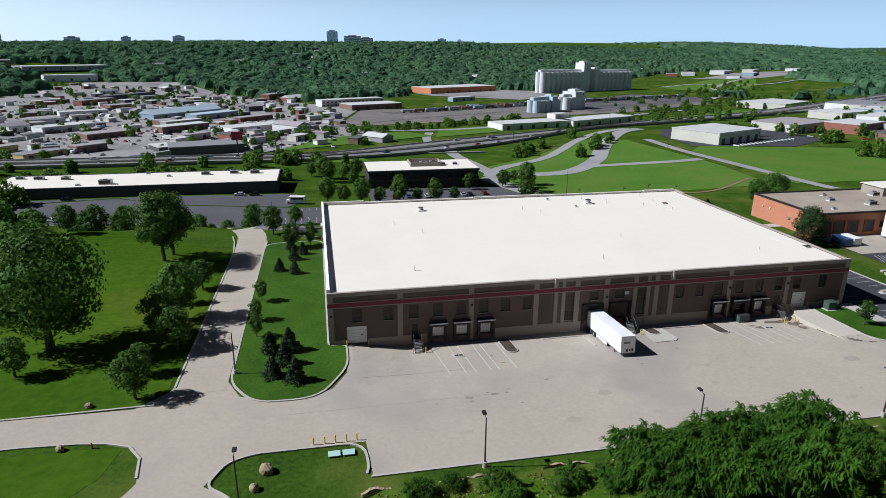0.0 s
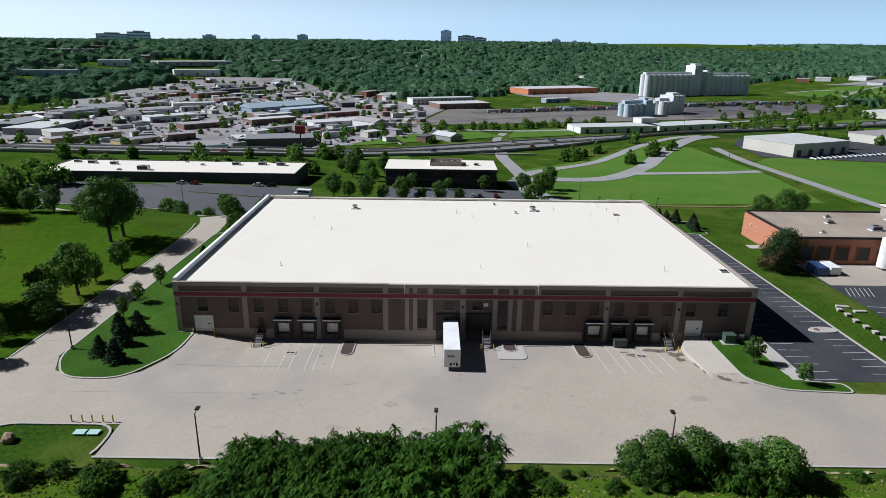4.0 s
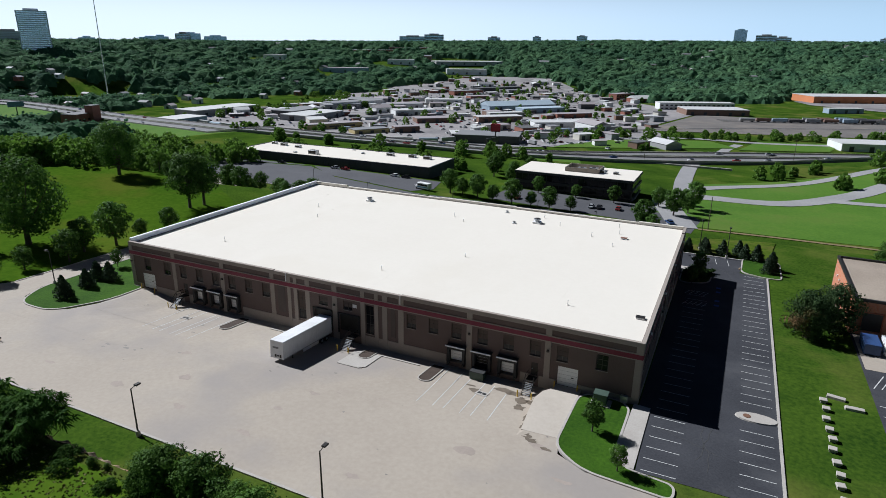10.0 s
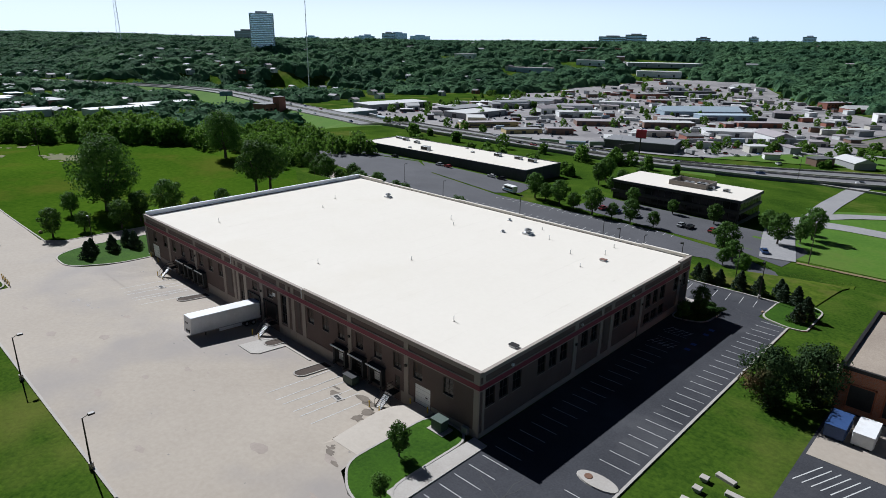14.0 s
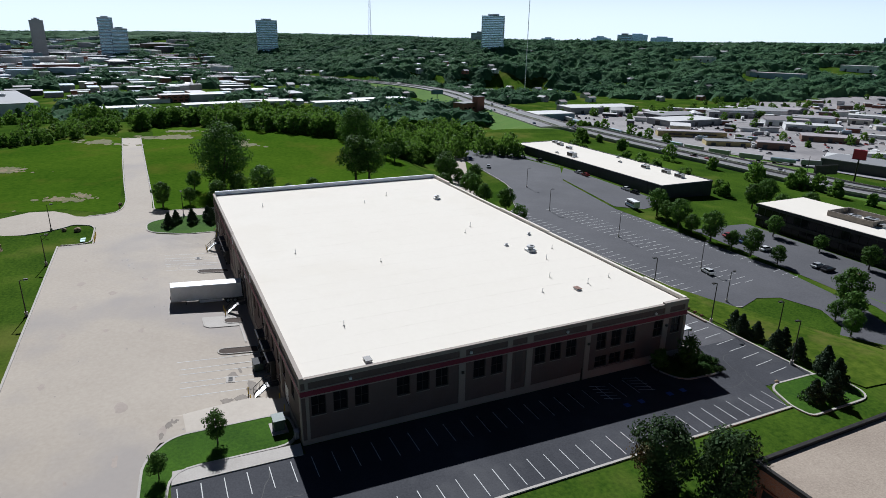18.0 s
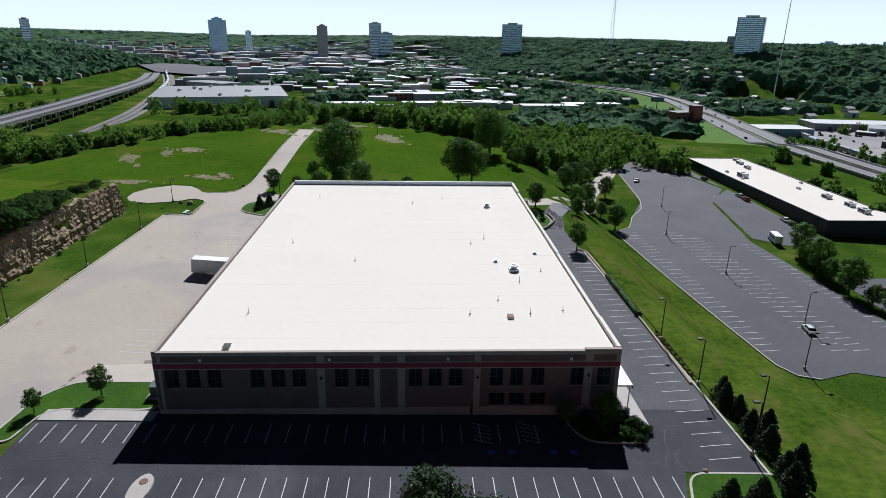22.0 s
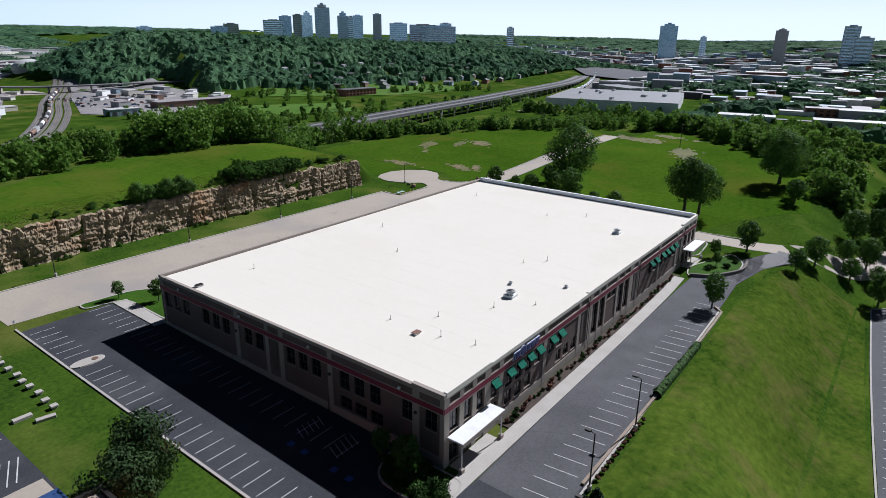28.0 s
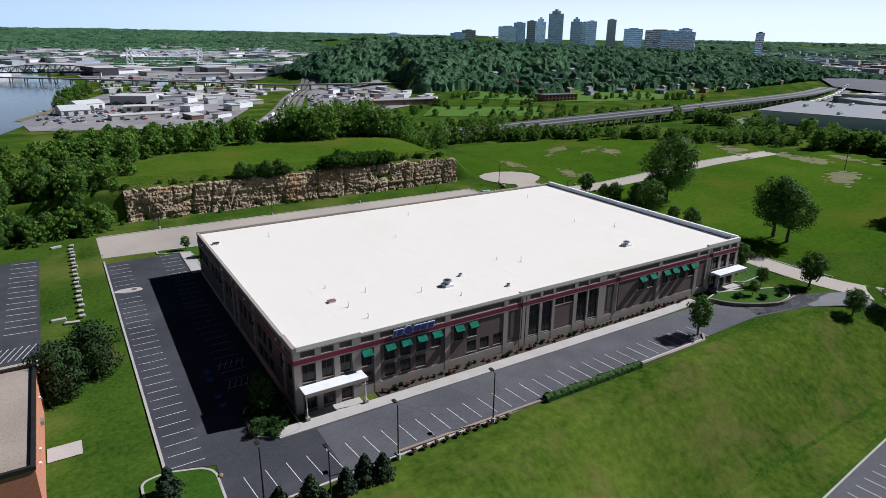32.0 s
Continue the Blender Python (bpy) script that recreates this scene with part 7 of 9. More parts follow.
shed(-513, -35, 50, 20, 6, 100, 3, 0)
shed(-530, 60, 80, 20, 6, 100, 0, 0)
shed(-620, 30, 60, 18, 8, 100, 4, 2, tall=2)
shed(39, -675, 40, 32, 10, 152, 1, 0, tall=1)
shed(104, -590, 26, 25, 5, -170, 3, 0, True)
shed(90, -638, 30, 20, 6, -150, 3, 0, True)
shed(41, -598, 34, 20, 5, 171, 0, 0)
shed(50, -530, 54, 15, 4, -173, 0, 0)
shed(-133, -1131, 82, 50, 9, 178, 0, 2)
shed(-212, -1087, 74, 50, 9, 174, 3, 0)
shed(-450, -499, 54, 18, 8, 177, 4, 3, tall=2, doors=0)
shed(-238, -539, 86, 20, 6, 175, 2, 2)
shed(-143, -507, 28, 15, 6, 177, 5, 0)
for k in range(10):
    x, y = -575 + rs.uniform(-60, 60), -190 + rs.uniform(-55, 55)
    rtu(x, y, h(-575, -190) + 11.5, 6, 3, 2.4)
# north-east: interchange fields, strip of shops, frontage buildings
COAL = M("coal_yard", (0.05, 0.045, 0.05), (0.10, 0.09, 0.095), 0.95, 0.05, 0.6, 0.2, c3=(0.16, 0.13, 0.12), s3=0.02, mix3=0.7)
drape("coal_yard", [(370, 690), (450, 740), (640, 840), (660, 900), (570, 985), (440, 900), (350, 770)], 50, 0.6, COAL, "dark purple-grey coal yard by the railway", "pavement")
drape("cloverleaf_lawn", [(730, 1180), (840, 1220), (990, 1340), (1040, 1270), (900, 1080), (790, 1000), (720, 1080)], 60, 0.6, FIELD, "bright green grass of a far interchange", "lawn")
drape("frontage_lawn", [(400, 590), (450, 615), (560, 690), (610, 690), (560, 610), (470, 560)], 40, 0.7, FIELD, "green verge beside the highway", "lawn")
drape("shop_parking", [(960, 1420), (1180, 1560), (1330, 1500), (1180, 1320), (1060, 1290)], 60, 0.6, INDUS, "pale parking lots of a far shopping strip", "pavement")
ribbon("far_road", [(650, 860), (760, 980), (800, 1080), (900, 1180), (1050, 1290), (1200, 1340)], 11, 1.0, ROADC, label="pale curved road of a far interchange", category="road", step=25)
ribbon("far_road", [(740, 1170), (830, 1200), (880, 1120), (960, 1100), (1040, 1110), (1100, 980), (1060, 900)], 9, 1.1, ROADC, label="pale looping road below the wooded hill", category="road", step=25)
for x, y, w, d, ht, a, wl_, rf in ((990, 1560, 60, 30, 8, 60, 4, 2), (1060, 1590, 80, 34, 7, 60, 3, 0), (1160, 1580, 90, 40, 8, 40, 3, 0), (1240, 1560, 70, 30, 7, 40, 0, 0), (1330, 1500, 60, 30, 7, 40, 3, 0), (1150, 1440, 90, 30, 8, 45, 5, 0), (1060, 1380, 60, 30, 7, 50, 3, 1), (670, 716, 90, 40, 8, 30, 0, 0), (560, 448, 60, 36, 7, 24, 0, 2), (480, 360, 44, 30, 6, 24, 3, 0), (440, 300, 36, 22, 6, 23, 5, 0), (520, 410, 40, 26, 7, 24, 5, 0), (620, 520, 50, 30, 7, 30, 1, 0), (396, 268, 30, 22, 5, 23, 2, 3)):
    shed(x, y, w, d, ht, a, wl_, rf, doors=3, tall=1 if y < 700 else 0)
for k in range(24):
    parked(rs.uniform(330, 470), rs.uniform(255, 360), rs.choice((23, 113)), rs.randrange(5), 0.3)
# flat-roofed buildings in clearings on the northern hillside
for x, y, w, d, ht, a, wl_, rf in ((-828, 1045, 46, 22, 9, 20, 3, 0), (-634, 1029, 90, 26, 9, 25, 5, 2), (-609, 1216, 60, 24, 10, 25, 3, 0), (-440, 1199, 86, 30, 10, 28, 3, 0)):
    shed(x, y, w, d, ht, a, wl_, rf, doors=3)
# seeded sheds, lorries and stored cars filling the quarter
used = [(-256, 435), (-325, 496), (-88, 429), (-245, 586), (-133, 573), (-159, 717), (75, 785), (50, 839), (-448, 480), (-64, 567)]


def free(x, y, r):
    ok = all((x - a) ** 2 + (y - b) ** 2 > r * r for a, b in used)
    if ok:
        used.append((x, y))
    return ok


n = 0
while n < 46:
    x, y = rs.uniform(-440, 60), rs.uniform(440, 1150)
    if x < 60 - 0.28 * max(0, y - 600) and free(x, y, 31):
        w = rs.uniform(14, 40)
        shed(x, y, w, rs.uniform(10, 22), rs.uniform(4, 7), rs.choice((30, 45, 57, 135, 120)), rs.choice((0, 1, 2, 3, 3, 4, 7)), rs.choice((0, 0, 1, 2, 2, 3)), rs.random() < 0.25, doors=2)
        n += 1
def stored_cars(n, spots, label):
    """Rows of cars far off, one mesh a colour: bodies and dark cabins."""
    sets = [bmesh.new() for _ in range(6)]
    for k in range(n):
        x, y, a = spots()
        m = pose(x, y, h(x, y) + 0.45, 0, 0, a)
        c = rs.choice((0, 0, 1, 1, 2, 3, 4))
        for v in box(sets[c], -0.9, -2.2, 0.1, 0.9, 2.2, 0.95):
            v.co = m @ v.co
        for v in box(sets[5], -0.75, -1.4, 0.95, 0.75, 0.8, 1.45):
            v.co = m @ v.co
    for bm, mt, nm in zip(sets, CARCOL + [GLASS], ("white", "silver", "black", "red", "blue", "dark glazed")):
        tagged(part("stored_cars", bm, mt), nm + " " + label, "cars", kind="stuff")


for k in range(70):
    parked(rs.uniform(-330, -60), rs.uniform(415, 560), rs.choice((45, 135, 57)) + rs.uniform(-6, 6), rs.randrange(5), 0.45)
stored_cars(340, lambda: (rs.uniform(-440, 20), rs.uniform(415, 700), rs.choice((45, 135, 57))), "cars parked about the industrial yards")
stored_cars(240, lambda: (rs.uniform(-430, -60), rs.uniform(640, 1100), rs.choice((45, 135, 57))), "cars parked in the farther yards")
stored_cars(150, lambda: (rs.uniform(10, 135), rs.uniform(-640, -505), rs.choice((20, 110))), "cars in the riverside yards")
stored_cars(90, lambda: (rs.uniform(-280, -150), rs.uniform(-700, -540), rs.choice((20, 110))), "cars beside the valley railway")
for k in range(16):
    parked(262 + 3.9 * k, 264 + 1.5 * k - 8, 20, 0, 0.3)


def box_truck(x, y, a, mt, lift=0.45):
    t = thing("box_truck", pose(x, y, h(x, y) + lift, 0, 0, a), "white and grey box lorry parked in a yard", "truck", "parked lorries")
    part("box", boxes((-1.25, -4, 1.0, 1.25, 4, 3.8)), mt, t)
    part("cab", boxes((-1.2, 4.1, 0.6, 1.2, 6.2, 2.8), bevel=0.15), SHEDW[3], t)
    part("chassis", boxes((-1.0, -3.9, 0.4, 1.0, 6.0, 0.95)), BLACK, t)


for k in range(44):
    box_truck(rs.uniform(-400, 10), rs.uniform(420, 800), rs.choice((45, 135, 57)), SHEDW[rs.choice((3, 3, 1, 5))])


# ---- railways ----
def track(pts, gauge=1.5, lift=0.6):
    for o in (-gauge / 2, gauge / 2):
        ribbon("rail", pts, 0.12, lift + 0.15, STEEL, step=20, thick=0.15, label="steel rail on ballast", category="rail", side=o)


def wagon(x, y, z, a, mt, kind):
    w = thing("rail_wagon", pose(x, y, z, 0, 0, a), "grey freight wagon standing on the track", "rail wagon", "freight trains")
    if kind == 0:
        part("body", boxes((-8, -1.5, 1.2, 8, 1.5, 4.6), bevel=0.12), mt, w)
    elif kind == 1:
        bm = bmesh.new()
        rod(bm, (-8, 0, 2.9), (8, 0, 2.9), 1.55, 1.55, 12)
        part("tank", bm, mt, w)
    else:
        part("body", boxes((-8, -1.5, 1.2, 8, 1.5, 3.4)), mt, w)
        part("load", boxes((-7.6, -1.3, 3.4, 7.6, 1.3, 3.7), bevel=0.1), BALLAST, w)
    for s in (-5.5, 5.5):
        part("bogie", boxes((s - 1.2, -1.1, 0.2, s + 1.2, 1.1, 1.15)), BLACK, w)


def train(pts, n, start=0.0, lift=0.75, kinds=(0, 1, 0, 2), cols=(1, 1, 2, 7)):
    line = smooth_line(pts, 17.2)
    for i in range(int(start * len(line)), min(len(line) - 1, int(start * len(line)) + n)):
        p, d = (line[i] + line[i + 1]) / 2, line[i + 1] - line[i]
        wagon(p.x, p.y, h(p.x, p.y) + lift, math.degrees(math.atan2(d.y, d.x)), SHEDW[cols[i % len(cols)]], kinds[(i * 7 // 3) % len(kinds)])


RN = [(-420, 396), (-330, 378), (-240, 368), (-180, 372), (-120, 398), (-100, 430), (-60, 490), (-10, 545), (60, 610), (226, 700), (480, 800), (720, 900)]
ribbon("rail_bed", RN, 9, 0.55, BALLAST, label="dark ballast rail bed", category="railway", step=15)
track(RN)
train(RN, 26, 0.02, kinds=(0, 0, 0, 1), cols=(1, 1, 1, 5))
RY = [(90, 700), (230, 755), (420, 835), (640, 900)]
for o in (0, 8, 16):
    rr = [(x - o * 0.4, y + o) for x, y in RY]
    track(rr, lift=0.7)
    train(rr, 14 + o, 0.05 + 0.01 * o, kinds=(0, 2, 1, 0), cols=(7, 1, 2, 5))

# ---- grain elevators ----
CONC = M("silo_concrete", (0.52, 0.53, 0.53), (0.64, 0.65, 0.65), 0.85, 0.02, 0.5, 0.05)
BLUEC = M("pale_blue_silo", (0.36, 0.44, 0.48), (0.46, 0.54, 0.58), 0.8, 0.05, 0.5, 0.05)


def elevator(x, y, a, n, r, ht, mt, head, label):
    e = thing("grain_elevator", pose(x, y, h(x, y), 0, 0, a), label, "grain elevator")
    for row in (0, 1):
        for k in range(n):
            bm = bmesh.new()
            rod(bm, ((k - n / 2 + 0.5) * r * 2.02, row * r * 2.02, -1), ((k - n / 2 + 0.5) * r * 2.02, row * r * 2.02, ht), r, r, 16)
            part("silo", bm, mt, e)
    part("gallery", boxes((-n * r * 0.98, r * 0.4, ht, n * r * 0.98, r * 1.7, ht + 4)), mt, e)
    hx, hw, hh = head
    hb = part("headhouse", boxes((hx - hw / 2, -r, 0, hx + hw / 2, r * 3, ht + hh)), mt, e)
    for k in range(4):
        for j in range(3):
            part("window", boxes((hx - hw / 2 + hw * (j + 0.3) / 3, -r - 0.2, ht + hh * (k + 0.3) / 4, hx - hw / 2 + hw * (j + 0.6) / 3, -r - 0.02, ht + hh * (k + 0.6) / 4)), GLASS, hb)
    part("cap", boxes((hx - hw * 0.3, 0, ht + hh, hx + hw * 0.3, r * 2, ht + hh + 3)), mt, e)


elevator(470, 1065, 22, 10, 6.0, 38, CONC, (54, 18, 16), "huge white concrete grain elevator with headhouse")
elevator(590, 1108, 22, 9, 6.0, 36, CONC, (-50, 10, 6), "long white concrete grain elevator silos")
elevator(300, 700, 29, 5, 5.0, 16, BLUEC, (10, 10, 4), "pale blue grain silos beside the rail yard")
elevator(352, 735, 33, 4, 5.5, 17, CONC, (8, 24, 7), "white grain mill block with windows")

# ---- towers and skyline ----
# distance haze is put into these tower colours: paler and bluer
TGLASS = M("hazed_tower_glass", (0.46, 0.55, 0.62), (0.56, 0.65, 0.71), 0.22, 0.05, 0.4, metal=0.8)
TCONC = M("hazed_tower_concrete", (0.48, 0.52, 0.55), (0.58, 0.61, 0.64), 0.85, 0.05, 0.4)
TDARK = M("hazed_tower_dark", (0.28, 0.37, 0.44), (0.36, 0.45, 0.52), 0.25, 0.05, 0.4, metal=0.8)
TBRICK = M("hazed_tower_brick", (0.36, 0.34, 0.335), (0.44, 0.42, 0.41), 0.85, 0.05, 0.4)


def tower(x, y, w, top, yaw, d=None, mt=None, band=None, floors=None, label="distant high-rise block above the trees", crown=0):
    """A high building: core, floor bands, window piers, plant room."""
    d = d or w * 0.7
    z0 = h(x, y) - 3
    ht = top - z0
    t = thing("high_rise", pose(x, y, z0, 0, 0, yaw - 90), label, "building")
    part("core", boxes((-w / 2, -d / 2, 0, w / 2, d / 2, ht)), mt or TGLASS, t)
    n = floors or max(4, int(ht / 8))
    for k in range(n):
        z = ht * (k + 0.6) / n
        part("floor_band", boxes((-w / 2 - 0.5, -d / 2 - 0.5, z, w / 2 + 0.5, d / 2 + 0.5, z + ht / n * 0.45)), band or TCONC, t)
    for s in (-1, 1):
        part("corner_pier", boxes((s * w / 2 - 0.9, -d / 2 - 0.9, 0, s * w / 2 + 0.9, -d / 2 + 0.9, ht)), band or TCONC, t)
    part("plant_room", boxes((-w * 0.25, -d * 0.25, ht, w * 0.25, d * 0.25, ht + 4)), band or TCONC, t)
    if crown:
        part("crown", boxes((-w * 0.3, -d * 0.3, ht, w * 0.3, d * 0.3, ht + crown), (-w * 0.12, -d * 0.12, ht + crown, w * 0.12, d * 0.12, ht + crown * 1.6)), band or TCONC, t)


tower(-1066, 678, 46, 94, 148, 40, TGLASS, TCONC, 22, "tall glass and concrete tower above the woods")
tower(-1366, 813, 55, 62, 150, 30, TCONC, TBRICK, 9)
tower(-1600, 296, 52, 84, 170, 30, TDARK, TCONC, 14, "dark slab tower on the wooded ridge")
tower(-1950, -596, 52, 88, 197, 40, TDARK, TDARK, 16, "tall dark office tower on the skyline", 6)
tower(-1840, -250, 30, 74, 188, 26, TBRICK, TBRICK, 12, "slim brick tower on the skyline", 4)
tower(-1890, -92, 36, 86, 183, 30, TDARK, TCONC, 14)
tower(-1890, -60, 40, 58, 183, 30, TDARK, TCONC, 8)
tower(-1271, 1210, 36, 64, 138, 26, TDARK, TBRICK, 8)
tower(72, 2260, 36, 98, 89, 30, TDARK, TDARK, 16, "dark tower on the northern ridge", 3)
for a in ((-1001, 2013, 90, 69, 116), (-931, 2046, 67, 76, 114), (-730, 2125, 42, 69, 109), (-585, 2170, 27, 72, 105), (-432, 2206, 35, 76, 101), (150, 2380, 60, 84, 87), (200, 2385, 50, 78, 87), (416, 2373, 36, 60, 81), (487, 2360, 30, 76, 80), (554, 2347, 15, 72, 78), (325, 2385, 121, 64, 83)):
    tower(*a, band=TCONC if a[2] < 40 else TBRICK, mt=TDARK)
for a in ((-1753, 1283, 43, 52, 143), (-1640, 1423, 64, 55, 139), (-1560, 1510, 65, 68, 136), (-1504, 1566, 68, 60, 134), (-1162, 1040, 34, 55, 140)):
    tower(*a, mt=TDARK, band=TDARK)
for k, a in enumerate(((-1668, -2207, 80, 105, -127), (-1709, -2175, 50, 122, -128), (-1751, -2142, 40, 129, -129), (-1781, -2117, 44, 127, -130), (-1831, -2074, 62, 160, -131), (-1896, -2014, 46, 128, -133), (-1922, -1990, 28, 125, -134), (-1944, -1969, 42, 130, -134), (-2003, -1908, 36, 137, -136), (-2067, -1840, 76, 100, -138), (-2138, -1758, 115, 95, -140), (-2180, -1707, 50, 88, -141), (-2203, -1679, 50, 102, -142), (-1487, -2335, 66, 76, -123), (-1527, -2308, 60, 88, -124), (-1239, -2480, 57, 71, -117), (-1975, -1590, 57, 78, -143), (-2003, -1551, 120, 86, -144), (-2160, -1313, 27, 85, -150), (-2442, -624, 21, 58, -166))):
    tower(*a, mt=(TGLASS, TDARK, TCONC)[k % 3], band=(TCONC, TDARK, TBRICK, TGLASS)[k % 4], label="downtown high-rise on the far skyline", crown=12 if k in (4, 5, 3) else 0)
ac = thing("concert_hall", pose(-1960, -1925, h(-1960, -1925), 0, 0, 45), "white shell-roofed hall below the skyline", "building")
for s in (-1, 1):
    bm = bmesh.new()
    bmesh.ops.create_uvsphere(bm, u_segments=20, v_segments=12, radius=1.0, matrix=Matrix.Translation((s * 26, 0, 18)) @ Matrix.Diagonal((28, 24, 26, 1)))
    part("shell", bm, SHEDR[0], ac)
part("base", boxes((-60, -24, 0, 60, 24, 20)), TCONC, ac)
# radio masts
for x, y, top, r, lb in ((-740, 560, 170, 0.7, "thin tall radio mast above the woods"), (-1300, 480, 175, 5, "faint lattice television tower")):
    m = thing("radio_mast", pose(x, y, h(x, y)), lb, "mast")
    hh = top - h(x, y)
    for k in range(3):
        a = k * math.tau / 3
        bm = bmesh.new()
        rod(bm, (r * math.cos(a), r * math.sin(a), 0), (r * 0.25 * math.cos(a), r * 0.25 * math.sin(a), hh), 0.3, 0.2, 5)
        part("leg", bm, WHITEM, m)
    bm = bmesh.new()
    for k in range(22):
        u0, u1 = k / 22, (k + 1) / 22
        for j in range(3):
            a, b = j * math.tau / 3, (j + 1) * math.tau / 3
            r0, r1 = r * (1 - 0.75 * u0), r * (1 - 0.75 * u1)
            rod(bm, (r0 * math.cos(a), r0 * math.sin(a), hh * u0), (r1 * math.cos(b), r1 * math.sin(b), hh * u1), 0.12, 0.12, 4)
    part("bracing", bm, WHITEM, m)

# ---- south-west valley: viaduct, railways, river, bridges ----
VIA = [(-20, -226), (-104, -240), (-165, -246), (-234, -256), (-326, -268), (-441, -283), (-600, -311), (-700, -334), (-800, -360), (-1000, -428), (-1250, -520)]


def via_deck(x, y):
    return -14.5 - 5 * S(-500, -1000, x)


via = thing("viaduct", None, "long grey concrete road viaduct on round piers", "viaduct")
for o in (0, 14):
    ribbon("deck", VIA, 10, 0.0, HWYGREY, step=14, thick=1.6, deck=via_deck, side=o, parent=via)
    for q in (-4.9, 4.9):
        ribbon("parapet", VIA, 0.35, 0.9, HWYGREY, step=14, thick=1.0, deck=via_deck, side=o + q, parent=via)
vl = smooth_line(VIA, 24)
for i in range(1, len(vl) - 1, 1):
    d = (vl[i + 1] - vl[i - 1]).normalized()
    nrm = Vector((-d.y, d.x))
    for o in (0, 14):
        p = vl[i] + nrm * o
        z0, z1 = h(p.x, p.y) - 1, via_deck(p.x, p.y) - 1.6
        if z1 - z0 > 2:
            bm = bmesh.new()
            for e in (-3.2, 3.2):
                c = p + nrm * e
                rod(bm, (c.x, c.y, z0), (c.x, c.y, z1 - 1.1), 0.8, 0.8, 10)
            a, b = p + nrm * -4.6, p + nrm * 4.6
            rod(bm, (a.x, a.y, z1 - 0.6), (b.x, b.y, z1 - 0.6), 0.8, 0.8, 6)
            part("pier", bm, KERB, via)
RS = [(-120, -200), (-200, -207), (-300, -216), (-400, -230), (-475, -245), (-580, -272), (-665, -296), (-800, -336), (-930, -384), (-1073, -440), (-1400, -560)]
for o in (-6, 2, 10):
    rr = [(x + o * 0.2, y + o * 0.9) for x, y in RS]
    ribbon("rail_bed", rr, 6, 0.5, BALLAST, label="dark ballast rail bed", category="railway", step=15)
    track(rr)
train([(x, y) for x, y in RS], 30, 0.3, kinds=(0, 1, 0, 0), cols=(3, 1, 3, 5))
RS2 = [(0, -380), (-40, -420), (-100, -540), (-157, -678), (-215, -800), (-289, -967), (-400, -1300), (-606, -1704), (-735, -2407)]
for o in (-9, 0, 9, 18):
    rr = [(x + o, y + o * 0.2) for x, y in RS2]
    ribbon("rail_bed", rr, 6, 0.5, BALLAST, label="dark ballast rail bed", category="railway", step=20)
    track(rr)
train([(x + 9, y + 2) for x, y in RS2], 24, 0.02, kinds=(2, 0, 1, 1), cols=(1, 7, 3, 2))
drape("valley_yard", [(140, -470), (150, -560), (100, -700), (60, -820), (-60, -900), (-130, -760), (-60, -560), (0, -430)], 50, 0.35, INDUS, "dusty riverside industrial yards", "pavement")
drape("valley_yard", [(-120, -540), (-180, -700), (-260, -900), (-340, -880), (-330, -700), (-240, -520), (-160, -470)], 50, 0.35, INDUS, "pale dusty rail side yards", "pavement")
drape("park_field", [(-199, -421), (-314, -369), (-372, -437), (-259, -498)], 30, 0.35, FIELD, "flat green sports field", "lawn")
drape("park_field", [(-336, -575), (-485, -458), (-628, -447), (-660, -500), (-523, -620), (-420, -640)], 30, 0.5, FIELD, "sloping green park lawn", "lawn")
drape("river", [(165, -440), (142, -520), (112, -680), (93, -810), (84, -960), (80, -1107), (120, -1300), (220, -1500), (420, -1500), (420, -900), (330, -600), (260, -440)], 60, 0.3, WATER, "broad calm grey-blue river", "water")
drape("far_yard", [(60, -1120), (-200, -1000), (-300, -1080), (-380, -1300), (-200, -1500), (80, -1500)], 80, 0.4, INDUS, "pale yards beyond the overpass", "pavement")
ribbon("levee_road", [(150, -545), (118, -650), (100, -780), (60, -900), (40, -1000)], 7, 0.6, WORN, label="pale dirt levee road", category="road", step=20)
OVP = [(190, -1130), (45, -1010), (-106, -870), (-192, -790), (-348, -770), (-480, -740)]
ov = thing("overpass", None, "low concrete overpass crossing the valley", "viaduct")
ribbon("deck", OVP, 12, 0, HWYGREY, step=20, thick=1.6, deck=lambda x, y: -16.0, parent=ov)
for p in smooth_line(OVP, 26)[1:-1]:
    for e in (-3, 3):
        bm = bmesh.new()
        rod(bm, (p.x + e * 0.6, p.y + e, h(p.x, p.y) - 1), (p.x + e * 0.6, p.y + e, -17.6), 0.8, 0.8, 8)
        part("pier", bm, KERB, ov)


